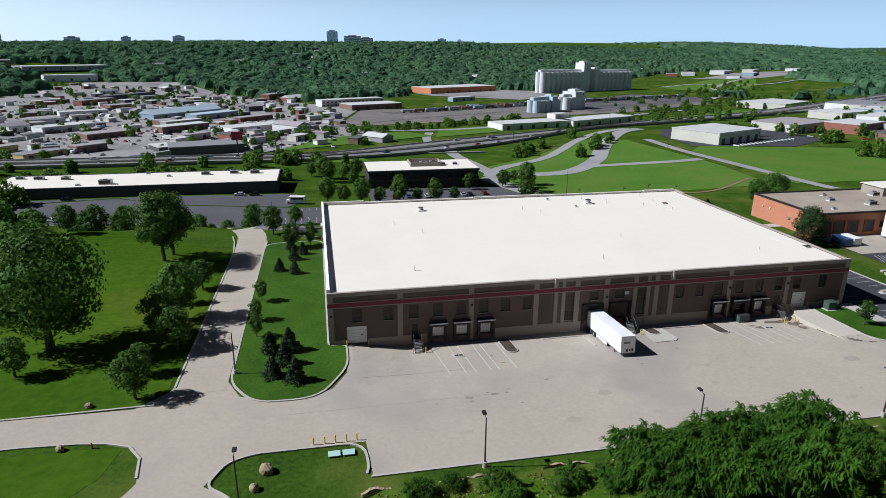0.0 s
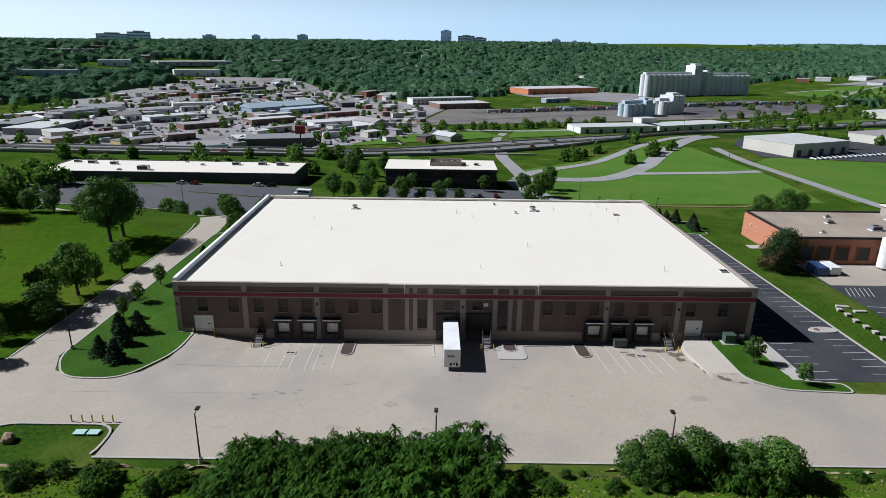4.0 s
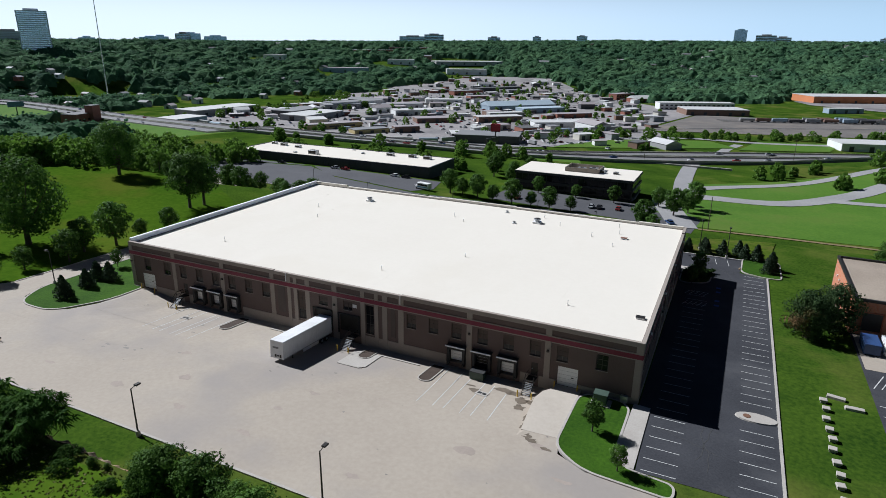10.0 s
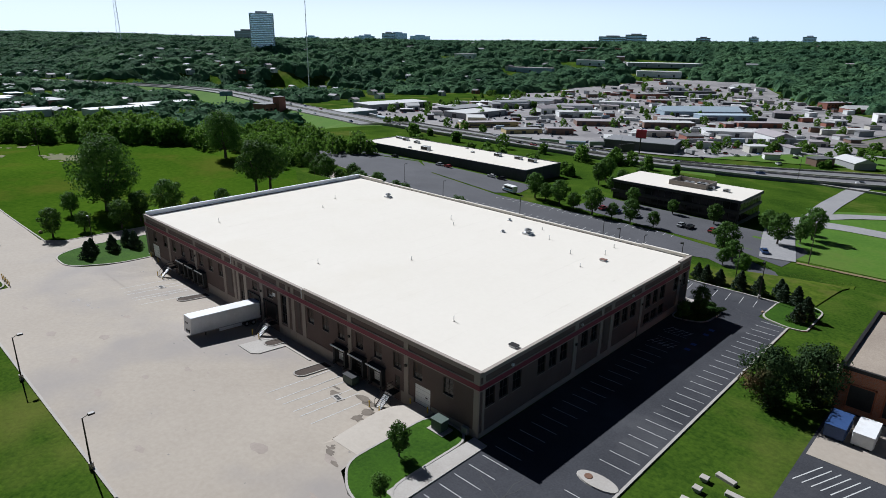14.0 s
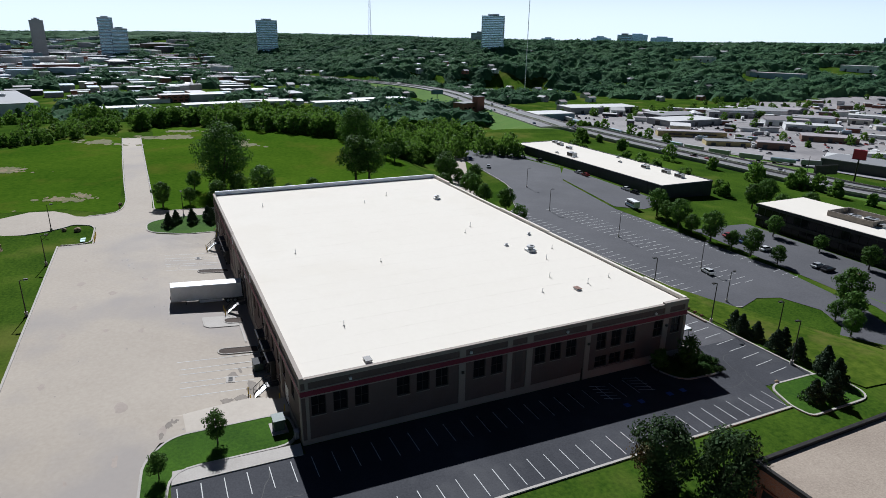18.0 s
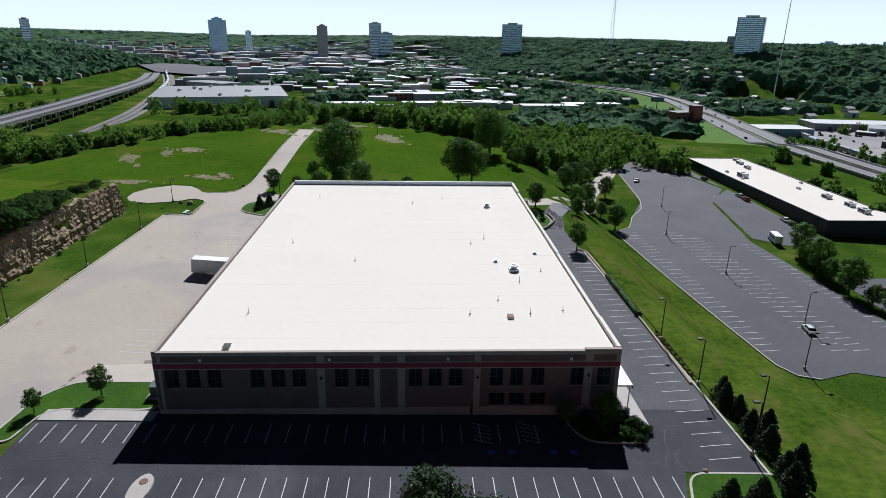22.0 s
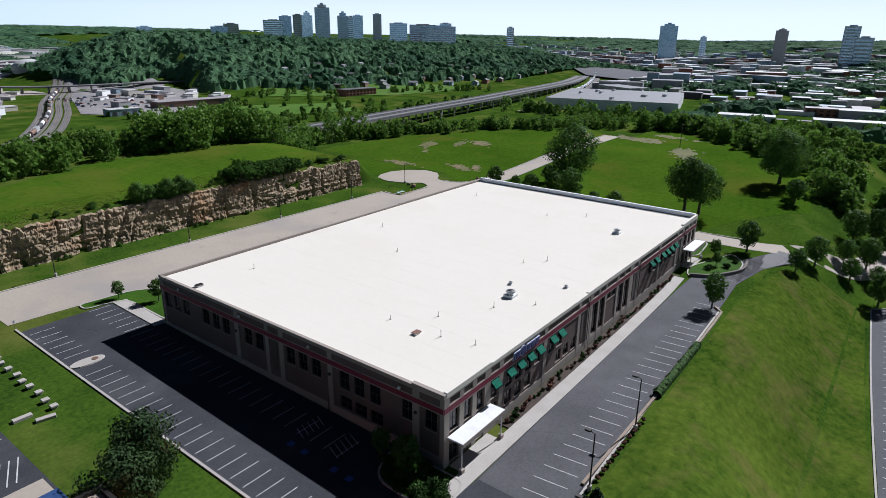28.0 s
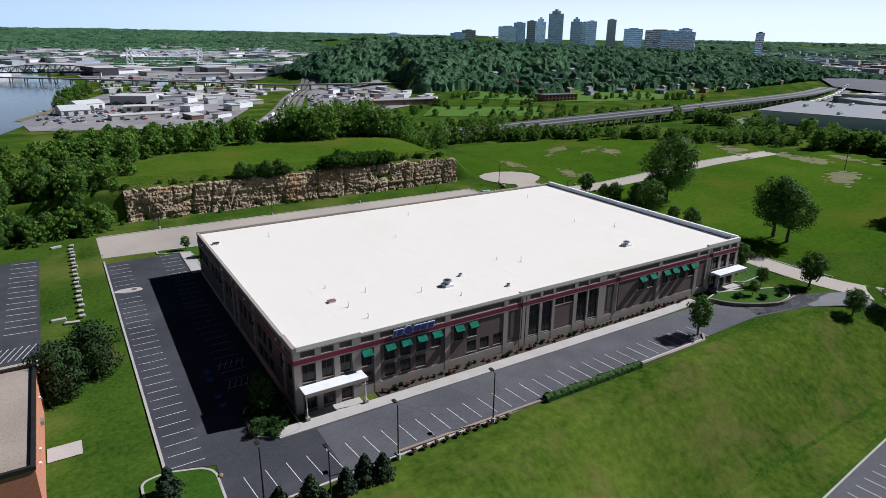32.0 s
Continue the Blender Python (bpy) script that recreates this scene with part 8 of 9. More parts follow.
def truss(x, y, a, n, bay, tall, mt, z, label, bow=0.0):
    t = thing("truss_bridge", pose(x, y, z, 0, 0, a), label, "bridge")
    for s in (-4, 4):
        bm = bmesh.new()
        top = lambda k: tall * (1 + bow * math.sin(math.pi * k / n)) if 0 < k < n else (tall if not bow else 1.0)  # noqa: E731
        for k in range(n + 1):
            u = (k - n / 2) * bay
            rod(bm, (u, s, 0), (u, s, top(k)), 0.5, 0.5, 5)
            if k < n:
                rod(bm, (u, s, top(k)), (u + bay, s, top(k + 1)), 0.6, 0.6, 5)
                rod(bm, (u, s, 0), (u + bay, s, 0), 0.6, 0.6, 5)
                rod(bm, (u, s, top(k) if k % 2 else 0), (u + bay, s, 0 if k % 2 else top(k + 1)), 0.45, 0.45, 5)
        part("truss", bm, mt, t)
    part("deck", boxes((-n * bay / 2, -5, -1.2, n * bay / 2, 5, -0.2)), DARKSTEEL, t)
    for k in (-1, 0, 1):
        part("pier", boxes((k * n * bay / 2 - 1.5, -4, -14, k * n * bay / 2 + 1.5, 4, -1.2)), KERB, t)


truss(115, -1225, 165, 14, 12, 7, DARKSTEEL, -15, "dark steel truss railway bridge over the river", 0.9)
truss(260, -1190, 165, 10, 12, 7, DARKSTEEL, -15, "dark steel truss railway bridge over the river", 0.9)
lb_ = thing("lift_bridge", pose(-125, -1490, -18, 0, 0, 6), "white steel truss lift bridge with two portal towers", "bridge")
for s in (-1, 1):
    bm = bmesh.new()
    for e in (-5, 5):
        for f in (-6, 6):
            rod(bm, (s * 78 + f, e, -8), (s * 78 + f * 0.6, e, 42), 1.0, 0.9, 5)
        for k in range(4):
            rod(bm, (s * 78 - 6, e, 10 * k), (s * 78 + 6, e, 10 * k + 10), 0.7, 0.7, 5)
    part("portal_tower", bm, WHITEM, lb_)
bm = bmesh.new()
for e in (-5, 5):
    for k in range(12):
        u = -72 + 12 * k
        rod(bm, (u, e, 22), (u + 12, e, 22), 1.0, 1.0, 5)
        rod(bm, (u, e, 36), (u + 12, e, 36), 1.0, 1.0, 5)
        rod(bm, (u, e, 22 if k % 2 else 36), (u + 12, e, 36 if k % 2 else 22), 0.7, 0.7, 5)
part("lift_span", bm, WHITEM, lb_)
dome = thing("salt_dome", pose(-261, -1022, h(-261, -1022)), "white domed storage shed", "building")
bm = bmesh.new()
bmesh.ops.create_uvsphere(bm, u_segments=20, v_segments=10, radius=1.0, matrix=Matrix.Diagonal((26, 18, 15, 1)))
part("shell", bm, SHEDR[0], dome)
PALE = M("pale_dirt", (0.30, 0.265, 0.22), (0.40, 0.36, 0.31), 0.95, 0.03, 0.5, 0.1)
drape("gravel_lot", [(-100, -880), (-190, -840), (-190, -770), (-120, -790), (-85, -840)], 40, 0.5, PALE, "pale bare gravel lot below the overpass", "pavement")
drape("gravel_lot", [(-290, -830), (-330, -900), (-385, -1080), (-350, -1130), (-290, -1000), (-265, -900)], 40, 0.5, PALE, "pale heaps and yards beside the railway", "pavement")
drape("far_meadow", [(120, -1330), (-60, -1560), (-200, -1900), (60, -2050), (260, -1800), (220, -1540)], 90, 0.5, FIELD, "green meadow beyond the bridges", "lawn")
# seeded blocks of the city floor
n = 0
while n < 190:
    x, y = rs.uniform(-2300, -620), rs.uniform(-1500, 150)
    if off_ridge(x, y)[0] > 440 and free(x, y, 46) and abs(y - (-300 + 0.28 * (x + 600))) > 45 and not (y > -180 and x > -1100):
        shed(x, y, rs.uniform(25, 80), rs.uniform(20, 50), rs.choice((7, 8, 10, 12, 16)), rs.choice((15, 105, 60)), rs.choice((0, 1, 2, 3, 4, 7, 7)), rs.choice((0, 0, 1, 2, 3, 3)), doors=0, tall=1 if x > -1300 else 0, name="city_block")
        n += 1
n = 0
while n < 120:
    x, y = rs.uniform(-900, 400), rs.uniform(-3200, -1250)
    if free(x, y, 60):
        shed(x, y, rs.uniform(40, 140), rs.uniform(25, 70), rs.choice((7, 9, 11, 14)), rs.choice((10, 100, 40)), rs.choice((0, 1, 3, 3, 5, 7)), rs.choice((0, 0, 0, 1, 2)), doors=0, name="plant_building")
        n += 1
BOUND = ((-1400, 620), (-900, 560), (-485, 765), (-474, 938), (-411, 1185), (-262, 1240), (-100, 985), (15, 900), (150, 1000), (212, 1255), (330, 1180), (430, 1130), (640, 1240), (760, 1420), (1000, 1650), (1360, 1650), (1500, 1500))


def north_edge(x):
    for (ax, ay), (bx, by) in zip(BOUND, BOUND[1:]):
        if ax <= x <= bx:
            return ay + (by - ay) * (x - ax) / (bx - ax)
    return 900




def near_road(x, y, pts, r):
    for (ax, ay), (bx, by) in zip(pts, pts[1:]):
        dx, dy = bx - ax, by - ay
        t = max(0, min(1, ((x - ax) * dx + (y - ay) * dy) / (dx * dx + dy * dy)))
        if (x - ax - t * dx) ** 2 + (y - ay - t * dy) ** 2 < r * r:
            return True
    return False


def block_field(rows, label):
    """Far roofs of a town: walls and roofs joined, one mesh a colour."""
    walls, roofs = {}, {}
    for x, y, w, d, ht, a, wc, rc in rows:
        m = pose(x, y, h(x, y), 0, 0, a)
        for table, key, z0, z1, g in ((walls, wc, -3, ht, 0.0), (roofs, rc, ht, ht + 0.6, 0.3)):
            bm = table.setdefault(key, bmesh.new())
            for v in box(bm, -w / 2 - g, -d / 2 - g, z0, w / 2 + g, d / 2 + g, z1):
                v.co = m @ v.co
    for key, bm in walls.items():
        tagged(part("distant_blocks", bm, SHEDW[key]), SHEDNAME[key] + " walls of " + label, "buildings", kind="stuff")
    for key, bm in roofs.items():
        tagged(part("distant_roofs", bm, SHEDR[key]), ("white", "grey", "tan", "dark", "blue")[key] + " flat roofs of " + label, "roofs", kind="stuff")


drape("city_floor", [(-1000, -430), (-1010, -240), (-1250, -120), (-2300, 0), (-2900, -700), (-2500, -1500), (-1900, -1800), (-1500, -1250), (-1300, -760), (-1120, -540)], 80, 3.0, ASPHALT_OLD, "grey streets and lots of the city floor", "pavement")
drape("plain_yards", [(60, -1500), (-380, -1300), (-520, -1500), (-700, -2400), (-400, -2700), (300, -2600), (420, -2000)], 90, 1.5, INDUS, "grey yards across the river plain", "pavement")
# pale and blue walls and roofs favoured: haze over the city put into colour
rows = []
while len(rows) < 620:
    x, y = rs.uniform(-2800, -760), rs.uniform(-1700, 40)
    if off_ridge(x, y)[0] > 430 and y < -60 and free(x, y, 24) and not near_road(x, y, VIA, 30) and not (y > -180 and x > -1100):
        rows.append((x, y, rs.uniform(18, 55), rs.uniform(14, 34), rs.choice((6, 8, 10, 14, 20)), rs.choice((15, 105, 60)), rs.choice((0, 1, 3, 5, 5, 4)), rs.choice((0, 0, 4, 4, 2, 1))))
block_field(rows, "the city quarter below the skyline")
rows = []
while len(rows) < 300:
    x, y = rs.uniform(-1700, -600), rs.uniform(-330, 150)
    if free(x, y, 21) and not near_road(x, y, RS, 34) and not near_road(x, y, VIA, 40) and not (x > -680 and -280 < y < -90):
        rows.append((x, y, rs.uniform(10, 40), rs.uniform(9, 20), rs.choice((4, 5, 6, 8)), rs.choice((8, 98, 98)), rs.choice((0, 1, 3, 4, 2, 7)), rs.choice((0, 0, 4, 1, 2, 3))))
block_field(rows, "streets west of the field")
rows = []
while len(rows) < 420:
    x, y = rs.uniform(-1000, 520), rs.uniform(-3500, -1230)
    if free(x, y, 30) and off_ridge(x, y)[0] > 430:
        rows.append((x, y, rs.uniform(24, 110), rs.uniform(18, 50), rs.choice((6, 8, 10, 14)), rs.choice((10, 100, 40)), rs.choice((0, 1, 3, 3, 5, 7)), rs.choice((0, 0, 0, 1, 2, 4))))
block_field(rows, "works on the river plain")
rows = []
while len(rows) < 130:
    x, y = rs.uniform(-470, 160), rs.uniform(-1150, -500)
    if free(x, y, 26) and off_ridge(x, y)[0] > 430 and not near_road(x, y, RS2, 34) and not near_road(x, y, OVP, 16) and x < 30 - 0.05 * (y + 500) and not (y > -560 and x < -120):
        rows.append((x, y, rs.uniform(8, 26), rs.uniform(6, 14), rs.choice((3, 4, 6)), rs.choice((10, 100, 40)), rs.choice((0, 1, 2, 3, 3, 5)), rs.choice((0, 0, 1, 2))))
block_field(rows, "small works in the valley")
rows = []
while len(rows) < 120:
    x, y = rs.uniform(-430, 40), rs.uniform(430, 1150)
    if x < 60 - 0.28 * max(0, y - 600) and free(x, y, 17):
        rows.append((x, y, rs.uniform(6, 18), rs.uniform(5, 11), rs.choice((3, 4, 5)), rs.choice((30, 45, 57, 135)), rs.choice((0, 1, 2, 3, 4, 7)), rs.choice((0, 1, 1, 2, 3))))
block_field(rows, "small huts and stores in the industrial quarter")
# houses among the trees of the western valley
n = 0
while n < 130:
    x, y = rs.uniform(-1150, -520), rs.uniform(60, 900)
    if free(x, y, 30) and abs(y - 345) > 35:
        shed(x, y, rs.uniform(9, 14), rs.uniform(8, 11), rs.choice((4, 5.5, 6)), rs.choice((8, 98)), rs.choice((0, 0, 1, 3, 3, 4)), rs.choice((1, 1, 2, 3)), True, doors=1, name="house")
        n += 1
WHOUSES = used[-130:]
WSHEDS = [(-541, 111), (-513, 180), (-543, 235), (-434, 298), (-401, 366), (-513, -35), (-530, 60), (-620, 30), (-448, 480)]
HOMES = []
while len(HOMES) < 46:
    x, y = rs.uniform(-1150, -360), rs.uniform(-860, -480)
    if 240 < off_ridge(x, y)[0] < 400 and free(x, y, 30):
        HOMES.append((x, y))
        shed(x, y, rs.uniform(10, 15), rs.uniform(8, 11), 5.0, rs.choice((20, 110)), rs.choice((1, 2, 4, 5)), rs.choice((1, 3, 3)), True, doors=1, name="house")
HILLHOMES = []
while len(HILLHOMES) < 64:
    x, y = rs.uniform(-1300, 1300), rs.uniform(960, 2150)
    if y > north_edge(x) + 40 and free(x, y, 36):
        HILLHOMES.append((x, y))
        shed(x, y, rs.uniform(12, 26), rs.uniform(9, 14), rs.uniform(7, 10), rs.choice((20, 110, 65)), rs.choice((0, 1, 2)), rs.choice((1, 2, 3, 3)), True, doors=0, name="house")
ribbon("street", [(-540, 40), (-760, 45), (-1050, 58)], 10, 0.7, ROADC, step=20, label="straight pale street running west", category="road")
ribbon("street", [(-530, -120), (-560, 60), (-570, 260)], 9, 0.7, ROADC, step=20, label="pale street across the valley", category="road")


# ---- woods ----
def canopy(name, x0, x1, y0, y1, step, cell, mask, seed, label, tall=(7, 13), gap=0.12):
    """A woodland canopy: one sheet whose relief is made of tree crowns; mask(x, y) says where trees stand."""
    rng_ = np.random.default_rng(seed)
    ci, cj = int((x1 - x0) / cell) + 3, int((y1 - y0) / cell) + 3
    sx = x0 + (np.arange(ci)[None] - 1 + rng_.uniform(0.1, 0.9, (cj, ci))) * cell
    sy = y0 + (np.arange(cj)[:, None] - 1 + rng_.uniform(0.1, 0.9, (cj, ci))) * cell
    rad = cell * rng_.uniform(0.5, 0.86, (cj, ci))
    ht = rng_.uniform(*tall, (cj, ci)) * (rng_.random((cj, ci)) > gap)
    keep = np.array([[1.0 if mask(sx[j, i], sy[j, i]) else 0.0 for i in range(ci)] for j in range(cj)])
    ht = ht * keep
    xs, ys = np.arange(x0, x1, step), np.arange(y0, y1, step)
    gx_, gy_ = np.meshgrid(xs, ys)
    gx_ = gx_ + rng_.uniform(-0.35, 0.35, gx_.shape) * step
    gy_ = gy_ + rng_.uniform(-0.35, 0.35, gy_.shape) * step
    bi, bj = ((gx_ - x0) / cell + 1).astype(int), ((gy_ - y0) / cell + 1).astype(int)
    up = np.full(gx_.shape, -1.5)
    for dj in (-1, 0, 1):
        for di in (-1, 0, 1):
            i, j = np.clip(bi + di, 0, ci - 1), np.clip(bj + dj, 0, cj - 1)
            q = 1 - ((gx_ - sx[j, i]) ** 2 + (gy_ - sy[j, i]) ** 2) / rad[j, i] ** 2
            up = np.maximum(up, np.where((q > 0) & (ht[j, i] > 0), ht[j, i] * (0.3 + 0.7 * np.sqrt(np.maximum(q, 0))), -1.5))
    up += np.where(up > 0, rng_.normal(0, 0.55, up.shape), 0)
    # ground under the sheet, from a coarse table
    st = 25.0
    tx, ty = np.arange(x0 - st, x1 + 2 * st, st), np.arange(y0 - st, y1 + 2 * st, st)
    tab = np.array([[h(a, b) for a in tx] for b in ty])
    fx, fy = (gx_ - tx[0]) / st, (gy_ - ty[0]) / st
    i, j = np.clip(fx.astype(int), 0, len(tx) - 2), np.clip(fy.astype(int), 0, len(ty) - 2)
    u, v = fx - i, fy - j
    base = tab[j, i] * (1 - u) * (1 - v) + tab[j, i + 1] * u * (1 - v) + tab[j + 1, i] * (1 - u) * v + tab[j + 1, i + 1] * u * v
    pts = np.stack([gx_, gy_, base + up], -1).reshape(-1, 3)
    nxs = len(xs)
    a = (np.arange(len(ys) - 1)[:, None] * nxs + np.arange(nxs - 1)[None]).reshape(-1)
    quads = np.stack([a, a + 1, a + nxs + 1, a + nxs], 1)
    live = (up.reshape(-1) > 0)
    quads = quads[live[quads].any(1)]
    idx = np.full(len(pts), -1)
    usedv = np.unique(quads)
    idx[usedv] = np.arange(len(usedv))
    # sprays of leaves standing off the crowns
    q = pts[live]
    n = len(q)
    c = np.concatenate([q, q]) + rng_.normal(0, 0.3, (2 * n, 3)) * np.array([step, step, 1.2])
    c[:, 2] += rng_.uniform(-0.1, 0.5, 2 * n) * min(step, 8) * 0.5
    gy_u, gx_u = np.gradient(np.maximum(up, 0.0), step)
    face = np.stack([-gx_u, -gy_u, np.full(up.shape, 0.8)], -1).reshape(-1, 3)[live]
    face = np.concatenate([face, face])
    face = face / np.linalg.norm(face, axis=1)[:, None] + rng_.normal(0, 0.4, (2 * n, 3))
    a = np.cross(face, rng_.normal(size=(2 * n, 3)))
    a /= np.linalg.norm(a, axis=1)[:, None] + 1e-9
    b = np.cross(face, a)
    b /= np.linalg.norm(b, axis=1)[:, None] + 1e-9
    w = (rng_.uniform(0.17, 0.36, 2 * n) * min(step, 9))[:, None]
    lv = np.stack([c - a * w, c + b * w * 0.8, c + a * w, c - b * w * 0.8], 1).reshape(-1, 3)
    verts = np.concatenate([pts[usedv], lv])
    faces = np.concatenate([idx[quads], len(usedv) + np.arange(8 * n).reshape(-1, 4)])
    return tagged(part(name, (verts.tolist(), [], faces.tolist()), WOODS), label, "trees", kind="stuff")


BIG = [(-828, 1020, 50), (-634, 1000, 62), (-609, 1190, 60), (-440, 1170, 66), (-494, 1327, 95), (-740, 1496, 80), (-760, 1331, 70), (264, 1107, 100), (-292, 1000, 55)]
canopy("north_woods", -1500, 1500, 560, 2420, 6.0, 18, lambda x, y: y > north_edge(x) + 12 * noise.noise((x * 0.02, y * 0.02, 0)) and all((x - a) ** 2 + (y - b) ** 2 > r * r for a, b, r in BIG) and all((x - a) ** 2 + (y - b) ** 2 > 17 ** 2 for a, b in HILLHOMES) and not (abs(x + 1040) < 60 and abs(y - 1320) < 90) and not near_road(x, y, HWY, 30), 1, "dense green woodland on the northern hills", (6, 16), 0.12)
canopy("west_woods", -2500, -330, -260, 760, 5.5, 15, lambda x, y: noise.noise((x * 0.006, y * 0.006, 4.0)) > -0.28 + (0.08 if x > -900 else -0.35) and (y > 150 or noise.noise((x * 0.011, y * 0.011, 6.0)) > 0.0) and not near_road(x, y, HWY, 34) and not near_road(x, y, [(-540, 40), (-760, 45), (-1050, 58)], 12) and all((x - a) ** 2 + (y - b) ** 2 > 15 ** 2 for a, b in WHOUSES) and all((x - a) ** 2 + (y - b) ** 2 > 38 ** 2 for a, b in WSHEDS) and not (x > -560 and y > 330) and y < north_edge(max(-1399, x)) + 40 and not (x > -700 and -280 < y < -90), 2, "green trees between houses in the western valley", (6, 12), 0.18)
canopy("bluff_woods", -1480, -240, -1400, -480, 5.5, 12, lambda x, y: off_ridge(x, y)[0] < 350 + 70 * noise.noise((x * 0.01, y * 0.01, 7.0)) + 60 * S(-700, -1100, x) and all((x - a) ** 2 + (y - b) ** 2 > 15 ** 2 for a, b in HOMES), 3, "dark green wooded bluff below the skyline", (8, 14), 0.08)
canopy("city_trees", -2600, -1150, -1650, -260, 9, 18, lambda x, y: noise.noise((x * 0.004, y * 0.004, 9.0)) > 0.18, 4, "scattered street trees of the city", (6, 11), 0.35)
canopy("plain_trees", -1300, 500, -3900, -1500, 14, 28, lambda x, y: noise.noise((x * 0.0025, y * 0.0025, 3.0)) > 0.05 or y < -3300, 5, "distant tree belts on the plain", (8, 14), 0.2)
canopy("ridge_woods", -4650, -2400, -2800, 2800, 22, 44, lambda x, y: noise.noise((x * 0.002, y * 0.002, 1.0)) > -0.3, 6, "far wooded ridges in the west", (9, 16), 0.15)
canopy("ridge_woods", -2500, -1400, 700, 2700, 10, 20, lambda x, y: y > 760 - 0.1 * x, 7, "far wooded hills in the north-west", (8, 14), 0.12)
canopy("ridge_woods", 1500, 3600, 600, 3000, 16, 32, lambda x, y: noise.noise((x * 0.002, y * 0.002, 5.0)) > -0.25, 8, "far wooded hills in the north-east", (8, 14), 0.15)
canopy("ridge_woods", 700, 1500, 820, 1300, 8, 16, lambda x, y: math.hypot((x - 1500) / 420, (y - 1050) / 330) < 1.1 or (noise.noise((x * 0.012, y * 0.012, 5.0)) > 0.25 and y < 950), 10, "wooded hill beyond the rail yard", (8, 14), 0.1)
canopy("ridge_woods", -2800, 1400, -4700, -3700, 22, 44, lambda x, y: True, 9, "far wooded horizon in the south", (9, 16), 0.15)
rng = np.random.default_rng(5)


def scatter(n, ok, x0, x1, y0, y1):
    out = []
    while len(out) < n:
        x, y = rng.uniform(x0, x1), rng.uniform(y0, y1)
        if ok(x, y):
            out.append((x, y))
    return out


def band(pts, n, spread):
    line = smooth_line(pts, 5)
    out = []
    for _ in range(n):
        p = line[rng.integers(len(line))]
        out.append((p.x + rng.normal(0, spread), p.y + rng.normal(0, spread)))
    return out


# trees of the valley
def grove(name, spots, label, lo=0.7, hi=1.3, leaves=560, size=1.15, mt=None):
    """A belt of trees in one mesh: leaf clumps over short trunks."""
    rg = np.random.default_rng(77)
    cl = []
    bm = bmesh.new()
    for x, y in spots:
        z, s = h(x, y) - 0.6, rs.uniform(lo, hi)
        rod(bm, (x, y, z), (x, y, z + 6 * s), 0.25 * s, 0.1 * s, 5)
        for k in range(16):
            u = (k + 0.5) / 16
            a = k * 2.4 + x
            r = 4.6 * s * math.sin(math.pi * (0.15 + 0.8 * u)) ** 0.7 * rs.uniform(0.4, 0.95)
            cl.append(((x + r * math.cos(a), y + r * math.sin(a), z + 11 * s * (0.06 + 0.86 * u)), 1.7 * s * rs.uniform(0.7, 1.2)))
    tagged(part(name, leaves_mesh(rg, cl, leaves // 16, size, 0.8), mt or BELT), label, "trees", kind="stuff")
    tagged(part("woodland_trunks", bm, BARK), "dark trunks of the woodland belt", "trees", kind="stuff")


sp = band([(-60, 478), (20, 518), (70, 545), (155, 572), (230, 610)], 60, 6) + band([(300, 420), (400, 470), (560, 560)], 40, 9)
sp += band([(330, 395), (420, 640), (520, 720)], 50, 18) + band([(-250, 300), (-150, 310)], 12, 5) + scatter(90, lambda x, y: True, 300, 700, 180, 420) + scatter(130, lambda x, y: not near_road(x, y, HWY, 26), 420, 950, 430, 900)
sp += scatter(240, lambda x, y: x < 60 - 0.28 * max(0, y - 600), -440, 60, 440, 1150) + band([(-460, 430), (-400, 600), (-470, 760)], 70, 18) + band([(600, 760), (760, 1000), (900, 1150)], 90, 30)
sp += band([(140, 240), (170, 272), (200, 305)], 9, 3) + band([(110, 262), (140, 300), (175, 330)], 7, 4) + band([(-130, 205), (-60, 207), (-14, 206)], 16, 3) + band([(-160, 240), (-60, 246), (10, 262)], 20, 4)
grove("valley_trees", sp, "green trees along the railway and yards", 0.45, 0.95, 288, 1.7)
sp = band([(110, -660), (92, -800), (80, -950)], 60, 9) + scatter(60, lambda x, y: True, -420, -100, -520, -300) + band([(-100, -330), (-300, -330), (-500, -330)], 70, 12) + band([(-640, -440), (-400, -560), (-340, -580)], 50, 12) + band([(-120, -830), (0, -820), (40, -870)], 30, 14)
sp += scatter(60, lambda x, y: True, -560, -380, -160, 260)
grove("valley_trees", sp, "green trees about the valley floor", 0.45, 1.0, 288, 1.7)

# tree belts on the brow of the hill: real trees
sp = band([(-70, -118), (-92, -104), (-120, -86), (-152, -58), (-182, -30)], 130, 5)
grove("woodland_belt", sp, "low green scrub along the brow of the field", 0.3, 0.72, 420, 0.9)
sp = band([(-186, -20), (-196, 6), (-172, 34), (-140, 58), (-112, 76)], 90, 4)
sp += scatter(50, lambda x, y: y > 70 - 0.6 * (x + 110) if x > -150 else True, -215, -104, 55, 125) + scatter(44, lambda x, y: True, -250, -205, -120, 60)
sp += band([(-88, 80), (-82, 88), (-98, 78)], 14, 3)
grove("woodland_belt", sp, "leafy green scrub belt along the brow of the field", 0.55, 1.0)
sp = band([(40, -104), (25, -103), (-9, -95)], 44, 4) + band([(30, -122), (-30, -122), (-70, -128)], 44, 6)
grove("woodland_belt", sp, "tall green woodland below the quarried bluff", 0.75, 1.4, 560, 1.15)
sp = band([(126, -78), (104, -90), (85, -99), (60, -104), (38, -104)], 90, 4) + band([(120, -118), (80, -120), (40, -122)], 40, 6)
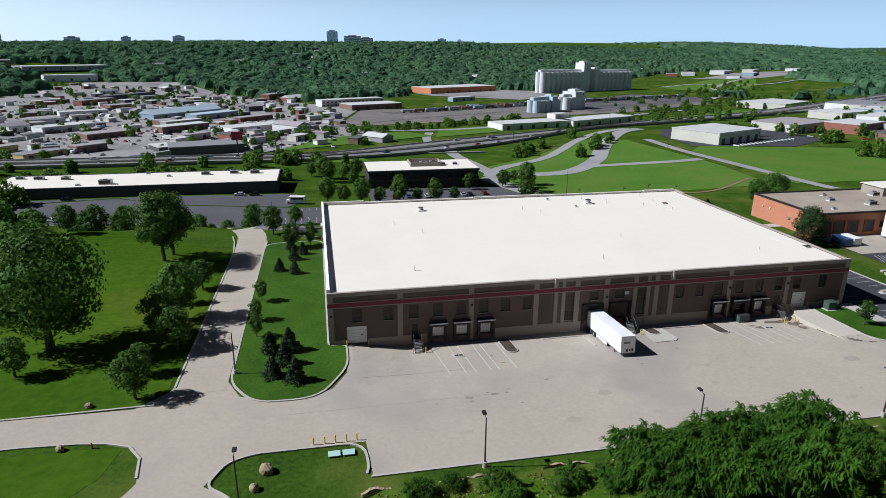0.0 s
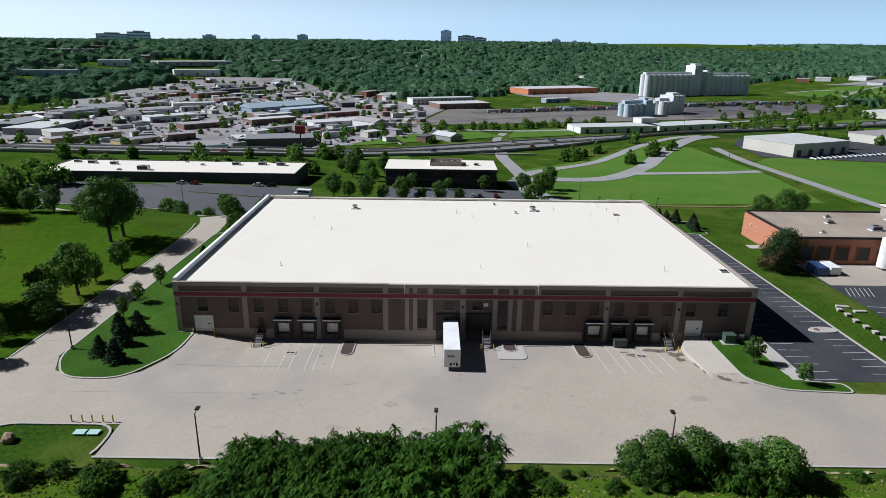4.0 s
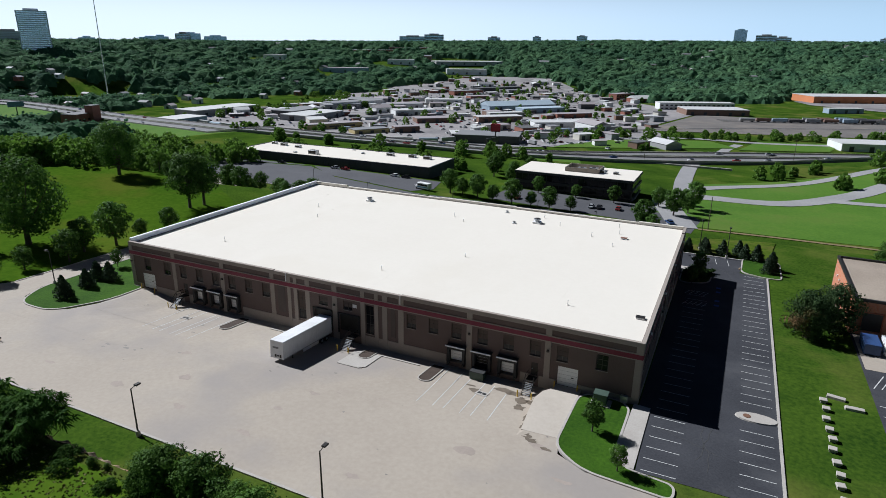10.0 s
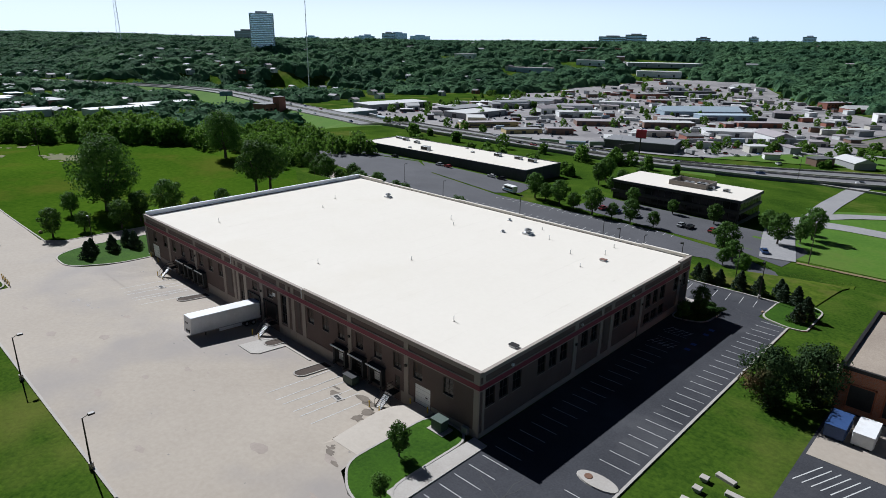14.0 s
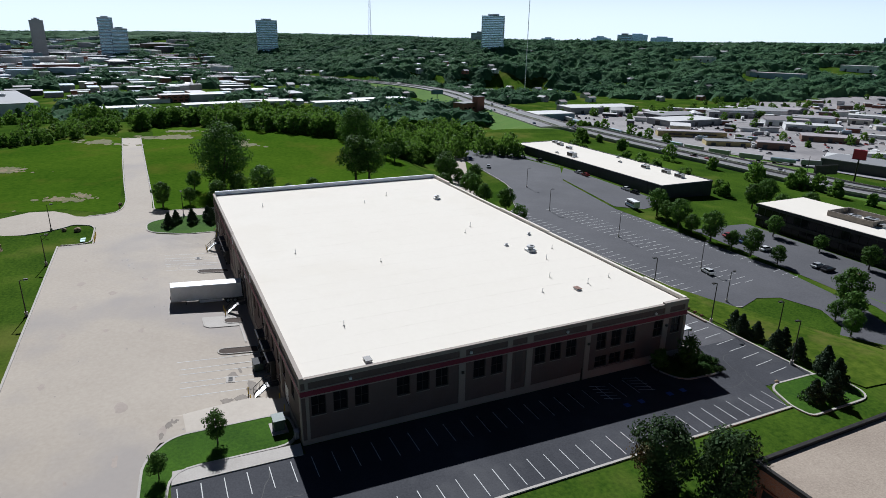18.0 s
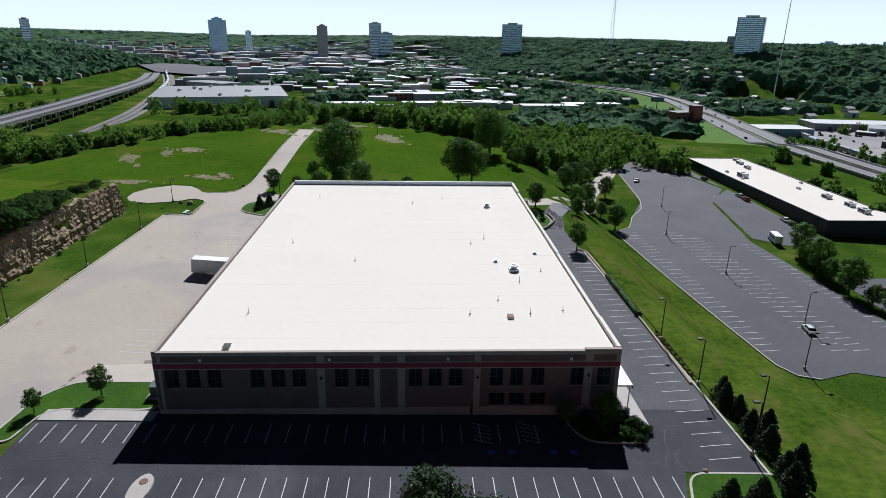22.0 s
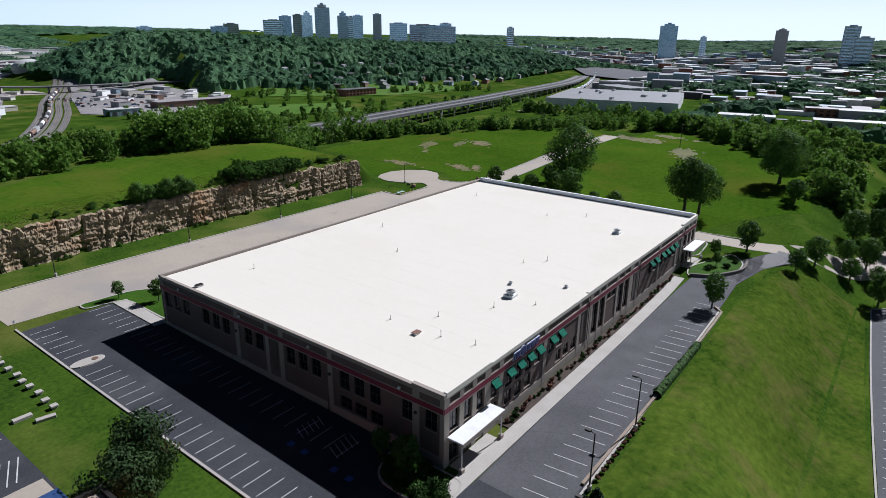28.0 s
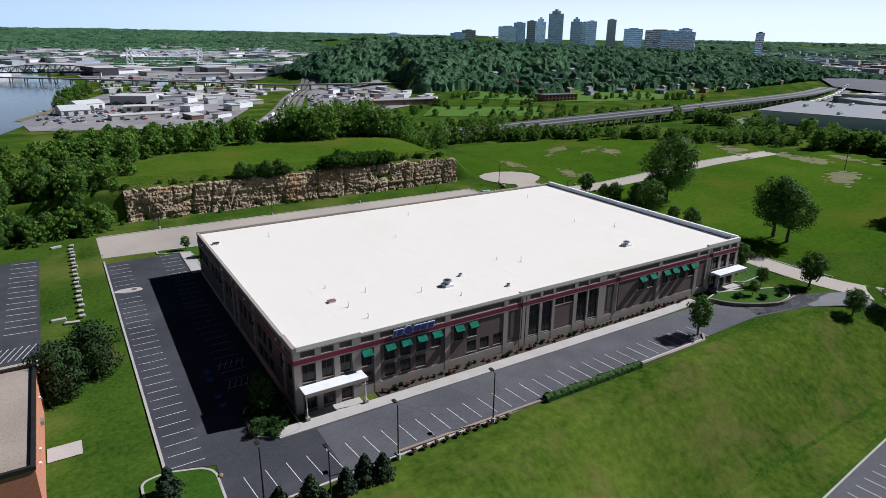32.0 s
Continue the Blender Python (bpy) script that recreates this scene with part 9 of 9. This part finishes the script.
grove("woodland_belt", sp, "low green thicket below the quarried bluff", 0.45, 0.85, 560, 1.0)
sp = band([(112, -66), (124, -60), (134, -50)], 24, 3)
sp += scatter(46, lambda x, y: True, 105, 170, -100, -62) + band([(113, -50), (118, -45), (128, -43), (124, -54)], 26, 2.5)
grove("woodland_belt", sp, "dense green thicket at the end of the rock face", 0.4, 0.75, 560, 0.8)
sp = scatter(170, lambda x, y: True, -345, -206, -120, 150) + scatter(70, lambda x, y: y > 92 - 0.5 * (x + 110), -230, -110, 70, 170)
grove("woodland_belt", sp, "wooded slope falling from the field to the valley", 0.6, 1.1, 288, 1.6)
copy_thing(big, pose(-87, 66, h(-87, 66), 0, 0, 99) @ Matrix.Scale(0.85, 4))

# rough tufts and seed heads that roughen the turf
rt = np.random.default_rng(21)


def tufts(name, n, x0, x1, y0, y1, mt, size, label, ok=lambda x, y: True):
    cl = []
    while len(cl) < n:
        x, y = rt.uniform(x0, x1), rt.uniform(y0, y1)
        if ok(x, y):
            cl.append(((x, y, h(x, y) + 0.05), 0.1 * rt.uniform(0.6, 1.8)))
    tagged(part(name, leaves_mesh(rt, cl, 6, size, 0.35), mt), label, "grass", kind="stuff")


TUFTY = M("tall_grass", (0.085, 0.13, 0.016), (0.16, 0.20, 0.034), 0.9, 0.08, 1.0, spec=0.1)
TUFTS = M("straw_seed_heads", (0.16, 0.15, 0.055), (0.28, 0.26, 0.12), 0.9, 0.08, 1.0, spec=0.1)
slope = lambda x, y: y > 79.5 + 0.05 * max(0, x - 60) and y < 100 + 0.06 * (x + 19) + max(0, x - 70) * 0.9  # noqa: E731
tufts("grass_tufts", 9000, -16, 118, 79, 140, TUFTY, 0.12, "uneven tall grass on the bank", slope)
tufts("seed_heads", 1600, -16, 118, 79, 140, TUFTS, 0.10, "pale straw seed heads on the bank", slope)
tufts("grass_tufts", 5000, -6, 112, -62, -50, TUFTY, 0.18, "rough grass on top of the bluff")
tufts("seed_heads", 1500, -6, 112, -56, -50, TUFTS, 0.25, "straw grasses on top of the bluff")

# blue marks of the disabled bays in the car park
BAYBLUE = M("bay_blue", (0.04, 0.09, 0.30), (0.07, 0.14, 0.40), 0.8, 0.5, 5.0)
for y in (44.4, 47.0, 52.4, 55.0):
    drape("bay_mark", [(108.2, y - 0.45), (109.1, y - 0.45), (109.1, y + 0.45), (108.2, y + 0.45)], 5, 0.08, BAYBLUE, "blue painted square in a disabled bay", "marking")
